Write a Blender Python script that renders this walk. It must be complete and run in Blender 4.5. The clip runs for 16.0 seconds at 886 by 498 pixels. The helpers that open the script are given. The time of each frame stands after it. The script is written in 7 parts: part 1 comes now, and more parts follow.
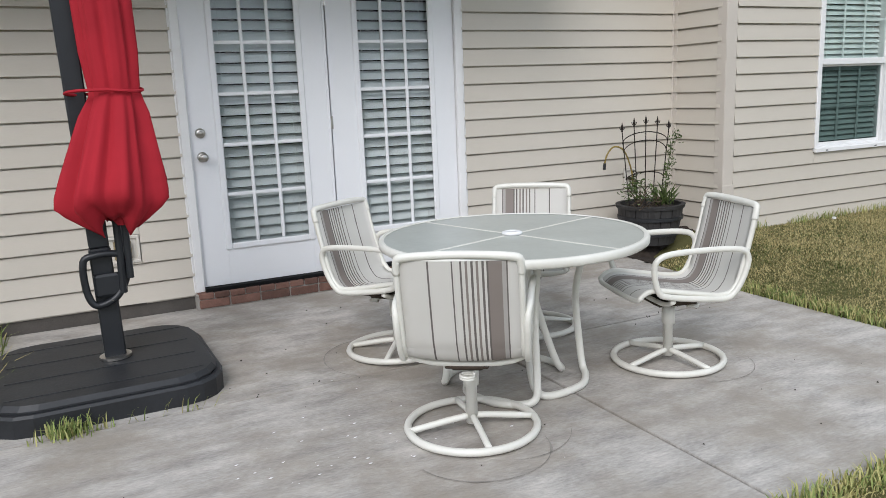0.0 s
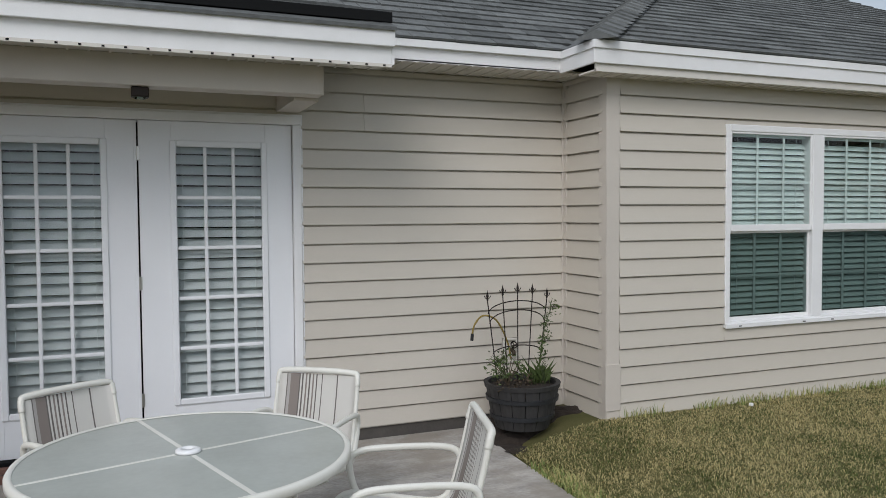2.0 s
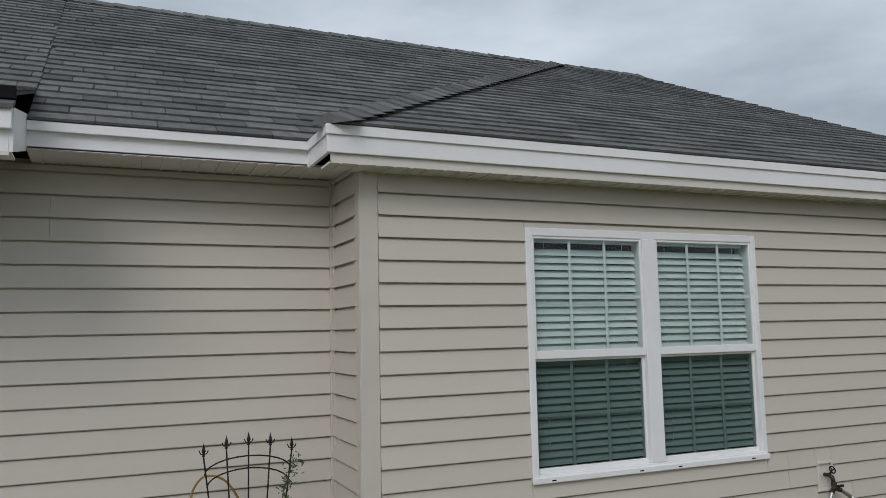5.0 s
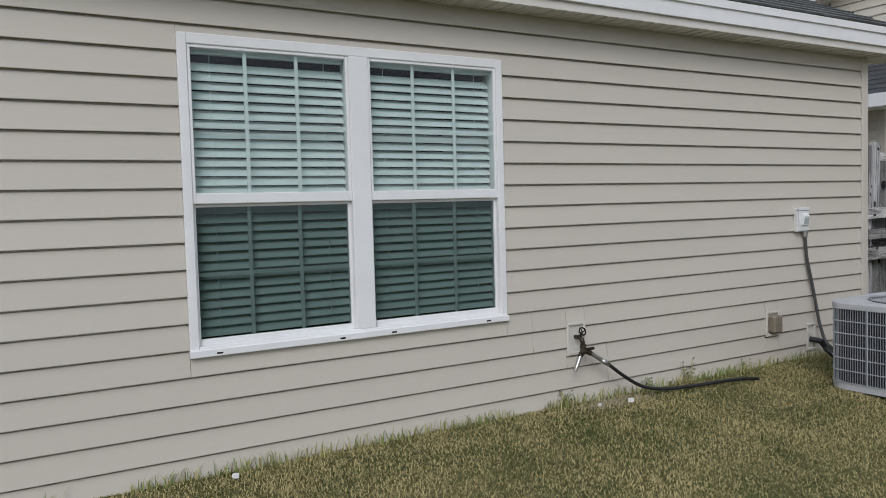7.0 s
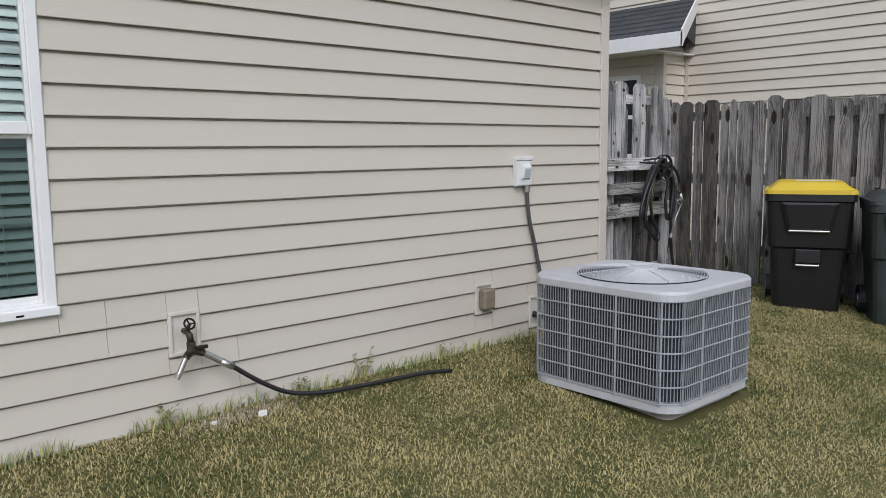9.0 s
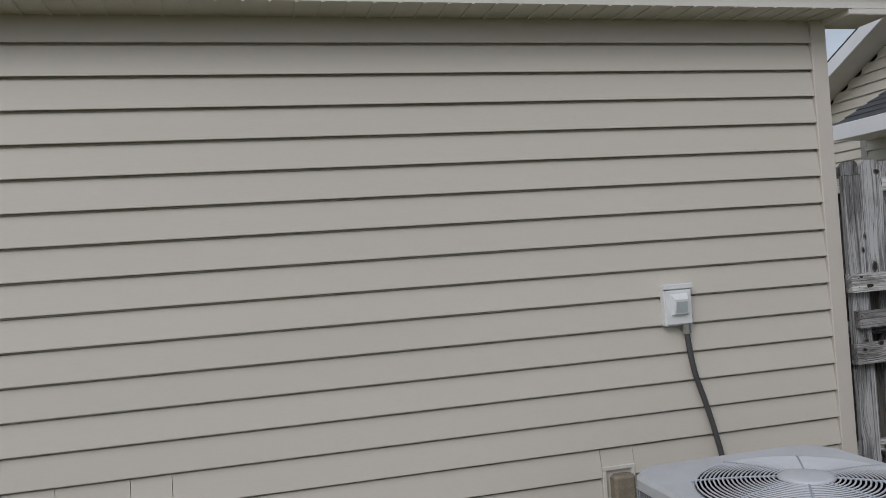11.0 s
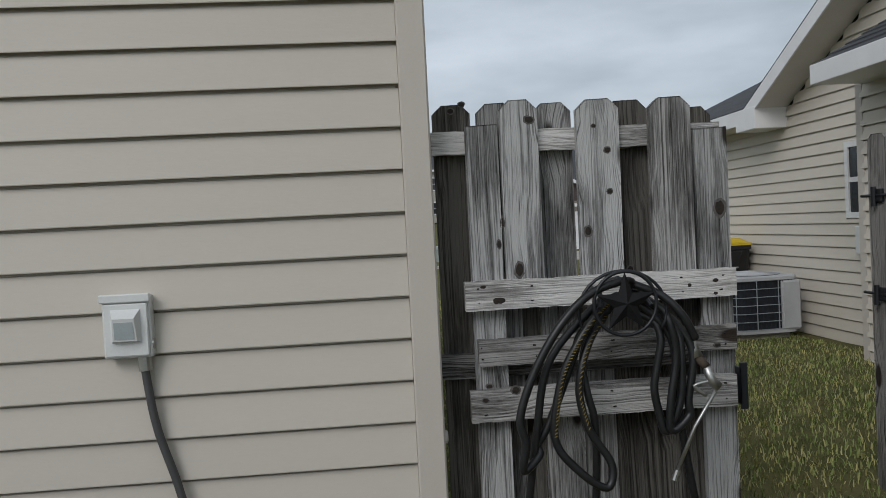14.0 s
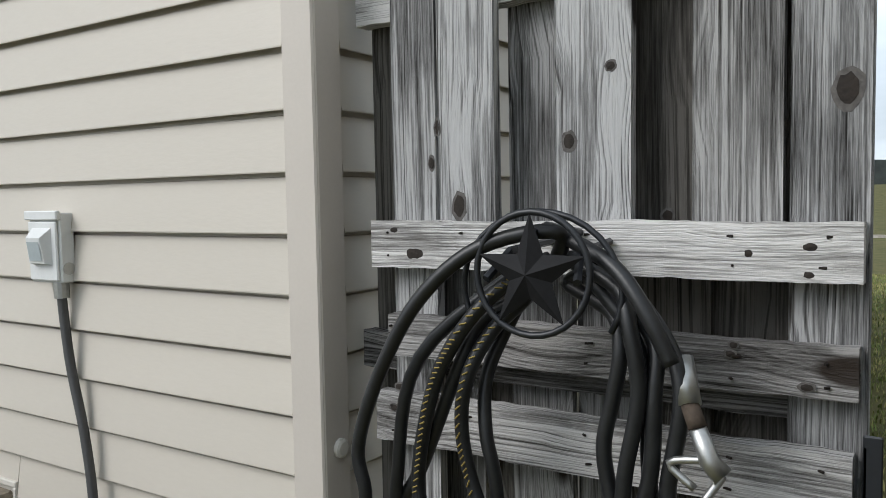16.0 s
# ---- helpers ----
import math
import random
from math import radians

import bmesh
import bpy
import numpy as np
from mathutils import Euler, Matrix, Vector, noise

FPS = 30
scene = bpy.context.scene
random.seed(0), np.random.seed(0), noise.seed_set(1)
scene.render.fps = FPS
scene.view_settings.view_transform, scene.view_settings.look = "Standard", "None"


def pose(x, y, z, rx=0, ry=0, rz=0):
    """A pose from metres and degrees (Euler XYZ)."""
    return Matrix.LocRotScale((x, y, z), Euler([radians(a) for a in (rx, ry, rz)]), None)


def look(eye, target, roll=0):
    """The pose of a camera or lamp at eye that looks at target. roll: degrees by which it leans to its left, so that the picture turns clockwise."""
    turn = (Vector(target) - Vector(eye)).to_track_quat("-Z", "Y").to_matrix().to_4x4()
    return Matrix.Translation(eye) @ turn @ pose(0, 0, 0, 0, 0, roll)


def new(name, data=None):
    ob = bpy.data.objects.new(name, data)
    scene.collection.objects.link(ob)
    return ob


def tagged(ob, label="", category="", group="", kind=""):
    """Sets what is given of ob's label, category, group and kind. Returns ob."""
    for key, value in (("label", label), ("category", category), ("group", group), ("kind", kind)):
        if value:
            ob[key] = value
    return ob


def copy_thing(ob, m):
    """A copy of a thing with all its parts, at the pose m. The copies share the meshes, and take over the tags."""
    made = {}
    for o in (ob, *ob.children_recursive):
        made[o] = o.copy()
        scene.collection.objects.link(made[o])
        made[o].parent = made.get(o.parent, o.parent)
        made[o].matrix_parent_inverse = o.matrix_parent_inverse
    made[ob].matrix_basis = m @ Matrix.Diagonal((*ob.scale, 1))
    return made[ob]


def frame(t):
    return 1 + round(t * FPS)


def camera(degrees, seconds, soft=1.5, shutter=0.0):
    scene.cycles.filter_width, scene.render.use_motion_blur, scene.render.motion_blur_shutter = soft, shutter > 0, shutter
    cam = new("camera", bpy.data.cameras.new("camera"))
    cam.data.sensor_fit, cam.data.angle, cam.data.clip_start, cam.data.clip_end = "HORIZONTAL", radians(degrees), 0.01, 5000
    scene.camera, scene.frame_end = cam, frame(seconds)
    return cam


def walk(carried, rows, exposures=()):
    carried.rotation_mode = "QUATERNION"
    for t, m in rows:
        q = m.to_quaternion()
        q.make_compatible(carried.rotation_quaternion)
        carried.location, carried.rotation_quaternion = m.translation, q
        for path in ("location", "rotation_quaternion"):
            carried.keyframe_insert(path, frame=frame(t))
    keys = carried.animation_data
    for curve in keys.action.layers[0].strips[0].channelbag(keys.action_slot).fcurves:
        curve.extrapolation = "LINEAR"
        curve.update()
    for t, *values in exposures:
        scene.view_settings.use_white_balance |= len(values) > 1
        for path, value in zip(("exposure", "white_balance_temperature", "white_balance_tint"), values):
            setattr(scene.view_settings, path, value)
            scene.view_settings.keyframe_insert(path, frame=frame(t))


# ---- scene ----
cam = camera(59.0, 16.0, soft=0.45)
PATH = [
    (0, (-2.749, -5.123, 1.354), (-1.876, -3.366, 0.965), -2.3),
    (0.5, (-2.255, -5.189, 1.364), (-1.34, -3.457, 0.962), -2.3),
    (0.7, (-2.092, -5.223, 1.391), (-1.178, -3.483, 1.022), -2.9),
    (1, (-1.842, -5.2, 1.455), (-0.891, -3.454, 1.234), -2.9),
    (1.5, (-1.475, -5.136, 1.545), (-0.538, -3.374, 1.415), -2.8),
    (2, (-1.11, -5.176, 1.595), (-0.351, -3.328, 1.511), -0.4),
    (2.5, (-0.833, -5.156, 1.615), (-0.174, -3.269, 1.538), 0.0),
    (3, (-0.528, -5.043, 1.628), (0.003, -3.114, 1.639), -0.7),
    (3.5, (-0.275, -4.978, 1.63), (0.195, -3.035, 1.675), -1.3),
    (4, (0.077, -4.947, 1.633), (0.514, -3.002, 1.792), -0.3),
    (4.5, (0.431, -4.851, 1.637), (1.067, -2.965, 1.837), -0.5),
    (4.7, (0.535, -4.785, 1.656), (1.253, -2.931, 1.869), -0.8),
    (6.8, (2.033, -4.401, 1.442), (3.025, -2.665, 1.399), -1.7),
    (7, (2.191, -4.341, 1.419), (3.219, -2.629, 1.312), -1.6),
    (7.5, (2.626, -4.267, 1.412), (3.693, -2.584, 1.247), -1.2),
    (8, (3.05, -4.103, 1.404), (4.275, -2.54, 1.17), -0.3),
    (8.5, (3.465, -4.008, 1.406), (4.812, -2.549, 1.161), -0.9),
    (9, (3.946, -3.971, 1.387), (5.272, -2.494, 1.136), -0.6),
    (9.2, (4.159, -3.956, 1.374), (5.448, -2.446, 1.134), -0.3),
    (9.3, (4.269, -3.937, 1.37), (5.541, -2.411, 1.137), -0.3),
    (9.5, (4.486, -3.875, 1.365), (5.737, -2.328, 1.158), -2.1),
    (10, (4.956, -3.788, 1.474), (5.893, -2.024, 1.375), -5.7),
    (10.2, (5.15, -3.797, 1.501), (5.94, -1.961, 1.449), -6.1),
    (12.3, (6.918, -3.563, 1.516), (7.294, -1.6, 1.597), -3.0),
    (12.5, (7.144, -3.514, 1.525), (7.533, -1.554, 1.622), -2.7),
    (13, (7.574, -3.355, 1.467), (7.979, -1.398, 1.544), -3.2),
    (13.5, (7.978, -3.226, 1.484), (8.325, -1.256, 1.453), -3.2),
    (14, (8.382, -2.946, 1.491), (8.544, -0.953, 1.432), -2.9),
    (14.5, (8.766, -2.725, 1.447), (8.775, -0.725, 1.434), -3.4),
    (15, (9.082, -2.44, 1.471), (8.77, -0.466, 1.405), -3.0),
    (15.5, (9.331, -2.064, 1.408), (8.666, -0.179, 1.336), -1.1),
    (16, (9.596, -1.785, 1.355), (8.529, -0.099, 1.226), -1.0),
]
walk(cam, [(t, look(eye, target, roll)) for t, eye, target, roll in PATH], exposures=[(0.0, 0.56, 6250, 13), (1.5, 0.28, 6250, 13), (3.5, 0.0, 6250, 12), (4.7, -0.12, 6250, 12), (7.0, 0.14, 6150, 14), (8.5, 0.46, 6150, 15), (9.5, 0.37, 6150, 15), (10.2, 0.16, 6150, 15), (12.5, -0.20, 6250, 12), (14.0, -0.14, 6250, 11), (15.0, 0.12, 6250, 11), (15.5, 0.26, 6250, 11), (16.0, 0.66, 6250, 11)])

# ---- world, sun ----
world = bpy.data.worlds.new("overcast_sky")
scene.world = world
world.use_nodes = True
wn, wl = world.node_tree.nodes, world.node_tree.links
wn.clear()
w_out = wn.new("ShaderNodeOutputWorld")
w_bg = wn.new("ShaderNodeBackground")
w_sky = wn.new("ShaderNodeTexSky")
w_sky.sky_type = 'NISHITA'
w_sky.sun_disc = False
w_sky.sun_elevation, w_sky.sun_rotation = radians(38), radians(218)
w_sky.dust_density = 4.0
w_co = wn.new("ShaderNodeTexCoord")
w_map = wn.new("ShaderNodeMapping")
w_map.inputs["Scale"].default_value = (1.6, 1.6, 5.0)
w_noise = wn.new("ShaderNodeTexNoise")
w_noise.inputs["Scale"].default_value = 1.6
w_noise.inputs["Detail"].default_value = 5.0
w_noise.inputs["Roughness"].default_value = 0.52
w_ramp = wn.new("ShaderNodeValToRGB")
w_ramp.color_ramp.elements[0].position, w_ramp.color_ramp.elements[0].color = 0.30, (4.2, 4.8, 5.2, 1)
w_ramp.color_ramp.elements[1].position, w_ramp.color_ramp.elements[1].color = 0.68, (7.7, 8.4, 8.9, 1)
w_mix = wn.new("ShaderNodeMix")
w_mix.data_type = 'RGBA'
w_mix.inputs[0].default_value = 0.88
wl.new(w_co.outputs["Generated"], w_map.inputs["Vector"])
wl.new(w_map.outputs["Vector"], w_noise.inputs["Vector"])
wl.new(w_noise.outputs["Fac"], w_ramp.inputs["Fac"])
wl.new(w_sky.outputs["Color"], w_mix.inputs[6])
wl.new(w_ramp.outputs["Color"], w_mix.inputs[7])
wl.new(w_mix.outputs[2], w_bg.inputs["Color"])
w_bg.inputs["Strength"].default_value = 0.10
wl.new(w_bg.outputs["Background"], w_out.inputs["Surface"])

sun = new("sun", bpy.data.lights.new("sun", 'SUN'))
sun.data.energy, sun.data.angle, sun.data.color = 1.3, radians(30), (1.0, 0.975, 0.94)
sun.matrix_world = look((-7.5, -9.4, 9.4), (0, 0, 0))


# ---- materials ----
def material(name, color, rough=0.6, metal=0.0, var=0.12, scale=6.0, fine=120.0, bump=0.15, stretch=(1, 1, 1),
             second=None, per_object=0.0, island=0.0, spec=0.5, use_object=False, dirt=0.0, coat=0.0):
    """A surface with two scales of variation and a fine relief, in world metres."""
    m = bpy.data.materials.new(name)
    m.use_nodes = True
    nt = m.node_tree
    n, l = nt.nodes, nt.links
    bs = n["Principled BSDF"]
    bs.inputs["Roughness"].default_value, bs.inputs["Metallic"].default_value = rough, metal
    bs.inputs["Specular IOR Level"].default_value = spec
    bs.inputs["Coat Weight"].default_value = coat
    if use_object:
        co = n.new("ShaderNodeTexCoord").outputs["Object"]
    else:
        co = n.new("ShaderNodeNewGeometry").outputs["Position"]
    mp = n.new("ShaderNodeMapping")
    mp.inputs["Scale"].default_value = stretch
    l.new(co, mp.inputs["Vector"])
    big = n.new("ShaderNodeTexNoise")
    big.inputs["Scale"].default_value, big.inputs["Detail"].default_value = scale, 5
    sml = n.new("ShaderNodeTexNoise")
    sml.inputs["Scale"].default_value, sml.inputs["Detail"].default_value = fine, 3
    l.new(mp.outputs["Vector"], big.inputs["Vector"])
    l.new(mp.outputs["Vector"], sml.inputs["Vector"])
    ramp = n.new("ShaderNodeValToRGB")
    ramp.color_ramp.elements[0].position, ramp.color_ramp.elements[1].position = 0.3, 0.7
    dark = second or tuple(c * (1 - 2 * var) for c in color)
    ramp.color_ramp.elements[0].color = (*dark, 1)
    ramp.color_ramp.elements[1].color = (*color, 1)
    mixf = n.new("ShaderNodeMath")
    mixf.operation = 'MULTIPLY_ADD'
    mixf.inputs[1].default_value = 0.35
    l.new(sml.outputs["Fac"], mixf.inputs[0])
    half = n.new("ShaderNodeMath")
    half.operation = 'MULTIPLY'
    half.inputs[1].default_value = 0.65
    l.new(big.outputs["Fac"], half.inputs[0])
    l.new(half.outputs[0], mixf.inputs[2])
    l.new(mixf.outputs[0], ramp.inputs["Fac"])
    out = ramp.outputs["Color"]
    if per_object or island:
        src = n.new("ShaderNodeObjectInfo").outputs["Random"] if per_object else n.new("ShaderNodeNewGeometry").outputs["Random Per Island"]
        rng = n.new("ShaderNodeMapRange")
        a = per_object or island
        rng.inputs["To Min"].default_value, rng.inputs["To Max"].default_value = 1 - a, 1 + a
        l.new(src, rng.inputs["Value"])
        hsv = n.new("ShaderNodeHueSaturation")
        l.new(rng.outputs["Result"], hsv.inputs["Value"])
        l.new(out, hsv.inputs["Color"])
        out = hsv.outputs["Color"]
    if dirt:
        dn = n.new("ShaderNodeTexNoise")
        dn.inputs["Scale"].default_value, dn.inputs["Detail"].default_value = 1.9, 9
        dn.inputs["Roughness"].default_value = 0.65
        l.new(co, dn.inputs["Vector"])
        dr = n.new("ShaderNodeMapRange")
        dr.inputs["From Min"].default_value, dr.inputs["From Max"].default_value = 0.43, 0.63
        dr.inputs["To Max"].default_value = dirt
        l.new(dn.outputs["Fac"], dr.inputs["Value"])
        dm = n.new("ShaderNodeMix")
        dm.data_type = 'RGBA'
        dm.inputs[7].default_value = (color[0] * 0.5, color[1] * 0.47, color[2] * 0.42, 1)
        l.new(dr.outputs["Result"], dm.inputs[0])
        l.new(out, dm.inputs[6])
        out = dm.outputs[2]
    l.new(out, bs.inputs["Base Color"])
    if bump:
        b = n.new("ShaderNodeBump")
        b.inputs["Strength"].default_value, b.inputs["Distance"].default_value = bump, 0.004
        l.new(sml.outputs["Fac"], b.inputs["Height"])
        l.new(b.outputs["Normal"], bs.inputs["Normal"])
    return m


def wood(name, light, dark, axis, knots=True):
    """Weathered board: arched growth lines, fine checks, stains and knots; axis 2 upright, 0 lying along x."""
    m = bpy.data.materials.new(name)
    m.use_nodes = True
    n, l = m.node_tree.nodes, m.node_tree.links
    bs = n["Principled BSDF"]
    bs.inputs["Roughness"].default_value = 0.9
    bs.inputs["Specular IOR Level"].default_value = 0.2
    co = n.new("ShaderNodeNewGeometry").outputs["Position"]
    rnd = n.new("ShaderNodeObjectInfo").outputs["Random"]
    off = n.new("ShaderNodeVectorMath")
    off.operation = 'MULTIPLY_ADD'
    off.inputs[1].default_value = (37.0, 19.0, 53.0)
    l.new(rnd, off.inputs[0])
    l.new(co, off.inputs[2])

    def mapped(sc):
        mp = n.new("ShaderNodeMapping")
        mp.inputs["Scale"].default_value = sc
        l.new(off.outputs["Vector"], mp.inputs["Vector"])
        return mp.outputs["Vector"]

    def calc(op, a, b, c=None):
        k = n.new("ShaderNodeMath")
        k.operation = op
        for i, v in enumerate((a, b, c)):
            if v is None:
                continue
            if isinstance(v, (int, float)):
                k.inputs[i].default_value = v
            else:
                l.new(v, k.inputs[i])
        return k.outputs[0]

    def texture(vec, scale, detail, rough=0.5):
        t = n.new("ShaderNodeTexNoise")
        t.inputs["Scale"].default_value, t.inputs["Detail"].default_value, t.inputs["Roughness"].default_value = scale, detail, rough
        l.new(vec, t.inputs["Vector"])
        return t.outputs["Fac"]

    def ranged(v, a, b, c, d):
        k = n.new("ShaderNodeMapRange")
        k.inputs["From Min"].default_value, k.inputs["From Max"].default_value = a, b
        k.inputs["To Min"].default_value, k.inputs["To Max"].default_value = c, d
        l.new(v, k.inputs["Value"])
        return k.outputs["Result"]
    up = axis == 2
    knot = n.new("ShaderNodeTexVoronoi")
    knot.inputs["Scale"].default_value = 1.0
    l.new(mapped((6.5, 6.5, 2.6) if up else (2.6, 6.5, 6.5)), knot.inputs["Vector"])
    near = ranged(knot.outputs["Distance"], 0.04, 0.42, 1.0, 0.0)
    sep = n.new("ShaderNodeSeparateXYZ")
    l.new(off.outputs["Vector"], sep.inputs[0])
    across = calc('MULTIPLY_ADD', sep.outputs["Y"], 0.9, sep.outputs["X" if up else "Z"])
    arch = texture(mapped((5, 5, 0.55) if up else (0.55, 5, 5)), 1.0, 2.0)
    wob = texture(mapped((14, 14, 2.2) if up else (2.2, 14, 14)), 1.0, 2.0)
    s1 = calc('MULTIPLY_ADD', arch, 0.085, across)
    s2 = calc('MULTIPLY_ADD', wob, 0.009, s1)
    s3 = calc('MULTIPLY_ADD', near, 0.034, s2)
    lines = n.new("ShaderNodeTexNoise")
    lines.noise_dimensions = '1D'
    lines.inputs["Scale"].default_value, lines.inputs["Detail"].default_value, lines.inputs["Roughness"].default_value = 120.0, 3.0, 0.6
    l.new(s3, lines.inputs["W"])
    ring = ranged(lines.outputs["Fac"], 0.34, 0.66, 0.0, 1.0)
    fine = texture(mapped((1, 1, 0.022) if up else (0.022, 1, 1)), 330.0, 5.0, 0.75)
    blot = texture(mapped((1.1, 1.1, 0.2) if up else (0.2, 1.1, 1.1)), 7.0, 5.0, 0.6)
    soft_ = ranged(texture(mapped((1, 1, 0.22) if up else (0.22, 1, 1)), 11.0, 3.0), 0.42, 0.66, 0.10, 0.58)
    a1 = calc('MULTIPLY', ring, soft_)
    a2 = calc('MULTIPLY_ADD', fine, 0.84, a1)
    a3 = calc('MULTIPLY_ADD', blot, 0.72, a2)
    ramp = n.new("ShaderNodeValToRGB")
    e = ramp.color_ramp.elements
    e[0].position, e[0].color = 0.66, (*dark, 1)
    e[1].position, e[1].color = 1.0, (*light, 1)
    mid = e.new(0.86)
    mid.color = (*[0.48 * a + 0.52 * b for a, b in zip(light, dark)], 1)
    l.new(a3, ramp.inputs["Fac"])
    out = ramp.outputs["Color"]
    if knots:
        kk = ranged(knot.outputs["Distance"], 0.13, 0.18, 0.95, 0.0)
        km = n.new("ShaderNodeMix")
        km.data_type = 'RGBA'
        km.inputs[7].default_value = (0.022, 0.016, 0.012, 1)
        l.new(kk, km.inputs[0])
        l.new(out, km.inputs[6])
        out = km.outputs[2]
    hsv = n.new("ShaderNodeHueSaturation")
    l.new(ranged(rnd, 0.0, 1.0, 0.8, 1.3), hsv.inputs["Value"])
    l.new(out, hsv.inputs["Color"])
    l.new(hsv.outputs["Color"], bs.inputs["Base Color"])
    b = n.new("ShaderNodeBump")
    b.inputs["Strength"].default_value, b.inputs["Distance"].default_value = 0.7, 0.006
    l.new(a3, b.inputs["Height"])
    l.new(b.outputs["Normal"], bs.inputs["Normal"])
    return m


def glass_material(name, tint, rough=0.02):
    """Window pane: clear glass with a mirror-like surface."""
    m = bpy.data.materials.new(name)
    m.use_nodes = True
    n, l = m.node_tree.nodes, m.node_tree.links
    bs = n["Principled BSDF"]
    n.remove(bs)
    tr = n.new("ShaderNodeBsdfTransparent")
    tr.inputs["Color"].default_value = (*tint, 1)
    gl = n.new("ShaderNodeBsdfGlossy")
    gl.inputs["Roughness"].default_value = rough
    fr = n.new("ShaderNodeFresnel")
    fr.inputs["IOR"].default_value = 1.55
    wv = n.new("ShaderNodeTexNoise")
    wv.inputs["Scale"].default_value = 3.0
    bp = n.new("ShaderNodeBump")
    bp.inputs["Strength"].default_value, bp.inputs["Distance"].default_value = 0.05, 0.01
    l.new(wv.outputs["Fac"], bp.inputs["Height"])
    l.new(bp.outputs["Normal"], gl.inputs["Normal"])
    mx = n.new("ShaderNodeMixShader")
    l.new(fr.outputs["Fac"], mx.inputs[0])
    l.new(tr.outputs[0], mx.inputs[1])
    l.new(gl.outputs[0], mx.inputs[2])
    l.new(mx.outputs[0], n["Material Output"].inputs["Surface"])
    return m


SIDING = material("vinyl_siding", (0.558, 0.515, 0.447), 0.5, var=0.035, scale=2.0, fine=160, bump=0.06, stretch=(0.25, 0.25, 1), per_object=0.02)
SIDING_NB = material("neighbour_siding", (0.64, 0.59, 0.505), 0.55, var=0.04, scale=2.0, fine=140, bump=0.06, stretch=(0.25, 0.25, 1), per_object=0.02)
TRIM = material("beige_trim", (0.57, 0.522, 0.465), 0.5, var=0.04, scale=4, bump=0.05)
WHITE = material("white_vinyl", (0.80, 0.80, 0.80), 0.45, var=0.03, scale=5, bump=0.04, dirt=0.10)
DOOR_PAINT = material("white_door_paint", (0.79, 0.80, 0.82), 0.4, var=0.02, scale=3, bump=0.05)
BLIND = material("white_blind_slat", (0.80, 0.82, 0.81), 0.5, var=0.04, scale=8, bump=0.03)
# near-black colour stands in for the shade of an unlit room
DARK_ROOM = material("unlit_room_black", (0.02, 0.02, 0.02), 0.9, var=0.1)
DOOR_GLASS = glass_material("door_glass", (0.86, 0.91, 0.92))
GLASS = glass_material("window_glass", (0.80, 0.94, 0.91))
SCREEN_GLASS = glass_material("screened_glass", (0.235, 0.34, 0.325), 0.08)
SHINGLE = material("grey_shingle", (0.15, 0.157, 0.155), 0.9, var=0.22, scale=14, fine=260, bump=0.7, island=0.3, spec=0.25)
SHINGLE_P = material("grey_shingle_piece", (0.15, 0.157, 0.155), 0.9, var=0.22, scale=14, fine=260, bump=0.7, per_object=0.3, spec=0.25)
BLACK_METAL = material("black_drip_edge", (0.008, 0.0085, 0.009), 0.8, var=0.1, bump=0.05, spec=0.15)
SOFFIT = material("ribbed_soffit", (0.66, 0.63, 0.58), 0.6, var=0.05, scale=5, bump=0.05)
CONCRETE = material("patio_concrete", (0.58, 0.545, 0.505), 0.9, var=0.29, scale=7.0, fine=60, bump=0.9, dirt=0.85, stretch=(0.55, 1.5, 1), per_object=0.04)
# concrete darkened to carry the shadow under the siding
FOUNDATION_SHADE = material("shade_dark_foundation", (0.10, 0.09, 0.08), 0.9, var=0.2, scale=6, bump=0.4)
BRICK = material("red_brown_brick", (0.20, 0.105, 0.08), 0.9, var=0.25, scale=18, fine=120, bump=0.5, per_object=0.3)
MORTAR = material("mortar", (0.36, 0.34, 0.31), 0.95, var=0.12, bump=0.4)
WOOD_V = wood("weathered_board", (0.53, 0.53, 0.525), (0.024, 0.022, 0.021), 2)
WOOD_H = wood("weathered_rail", (0.66, 0.645, 0.625), (0.05, 0.045, 0.04), 0)
# mid board: weathering plus shade of set-back pickets, put into the colour
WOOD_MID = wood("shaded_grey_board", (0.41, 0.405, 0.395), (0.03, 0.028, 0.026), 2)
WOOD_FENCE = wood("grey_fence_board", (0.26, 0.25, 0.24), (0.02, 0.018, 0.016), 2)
# brown side-fence boards; on the panel its dark tone includes painted shade
WOOD_DARK = wood("brown_shaded_board", (0.12, 0.112, 0.10), (0.018, 0.016, 0.014), 2)
# darker version of the rail wood
WOOD_DARK_H = wood("darker_rail", (0.29, 0.28, 0.27), (0.018, 0.016, 0.014), 0)
SOIL = material("dark_soil", (0.045, 0.033, 0.025), 1.0, var=0.35, scale=20, bump=1.0)
STAIN = material("ring_stain", (0.33, 0.305, 0.275), 0.9, var=0.25, scale=12, bump=0.3)
WEED = material("pale_weed_leaf", (0.22, 0.25, 0.14), 0.7, var=0.2, scale=30, bump=0.1)
THATCH = material("dry_thatch", (0.50, 0.43, 0.30), 0.9, var=0.2, scale=30, bump=0.1)


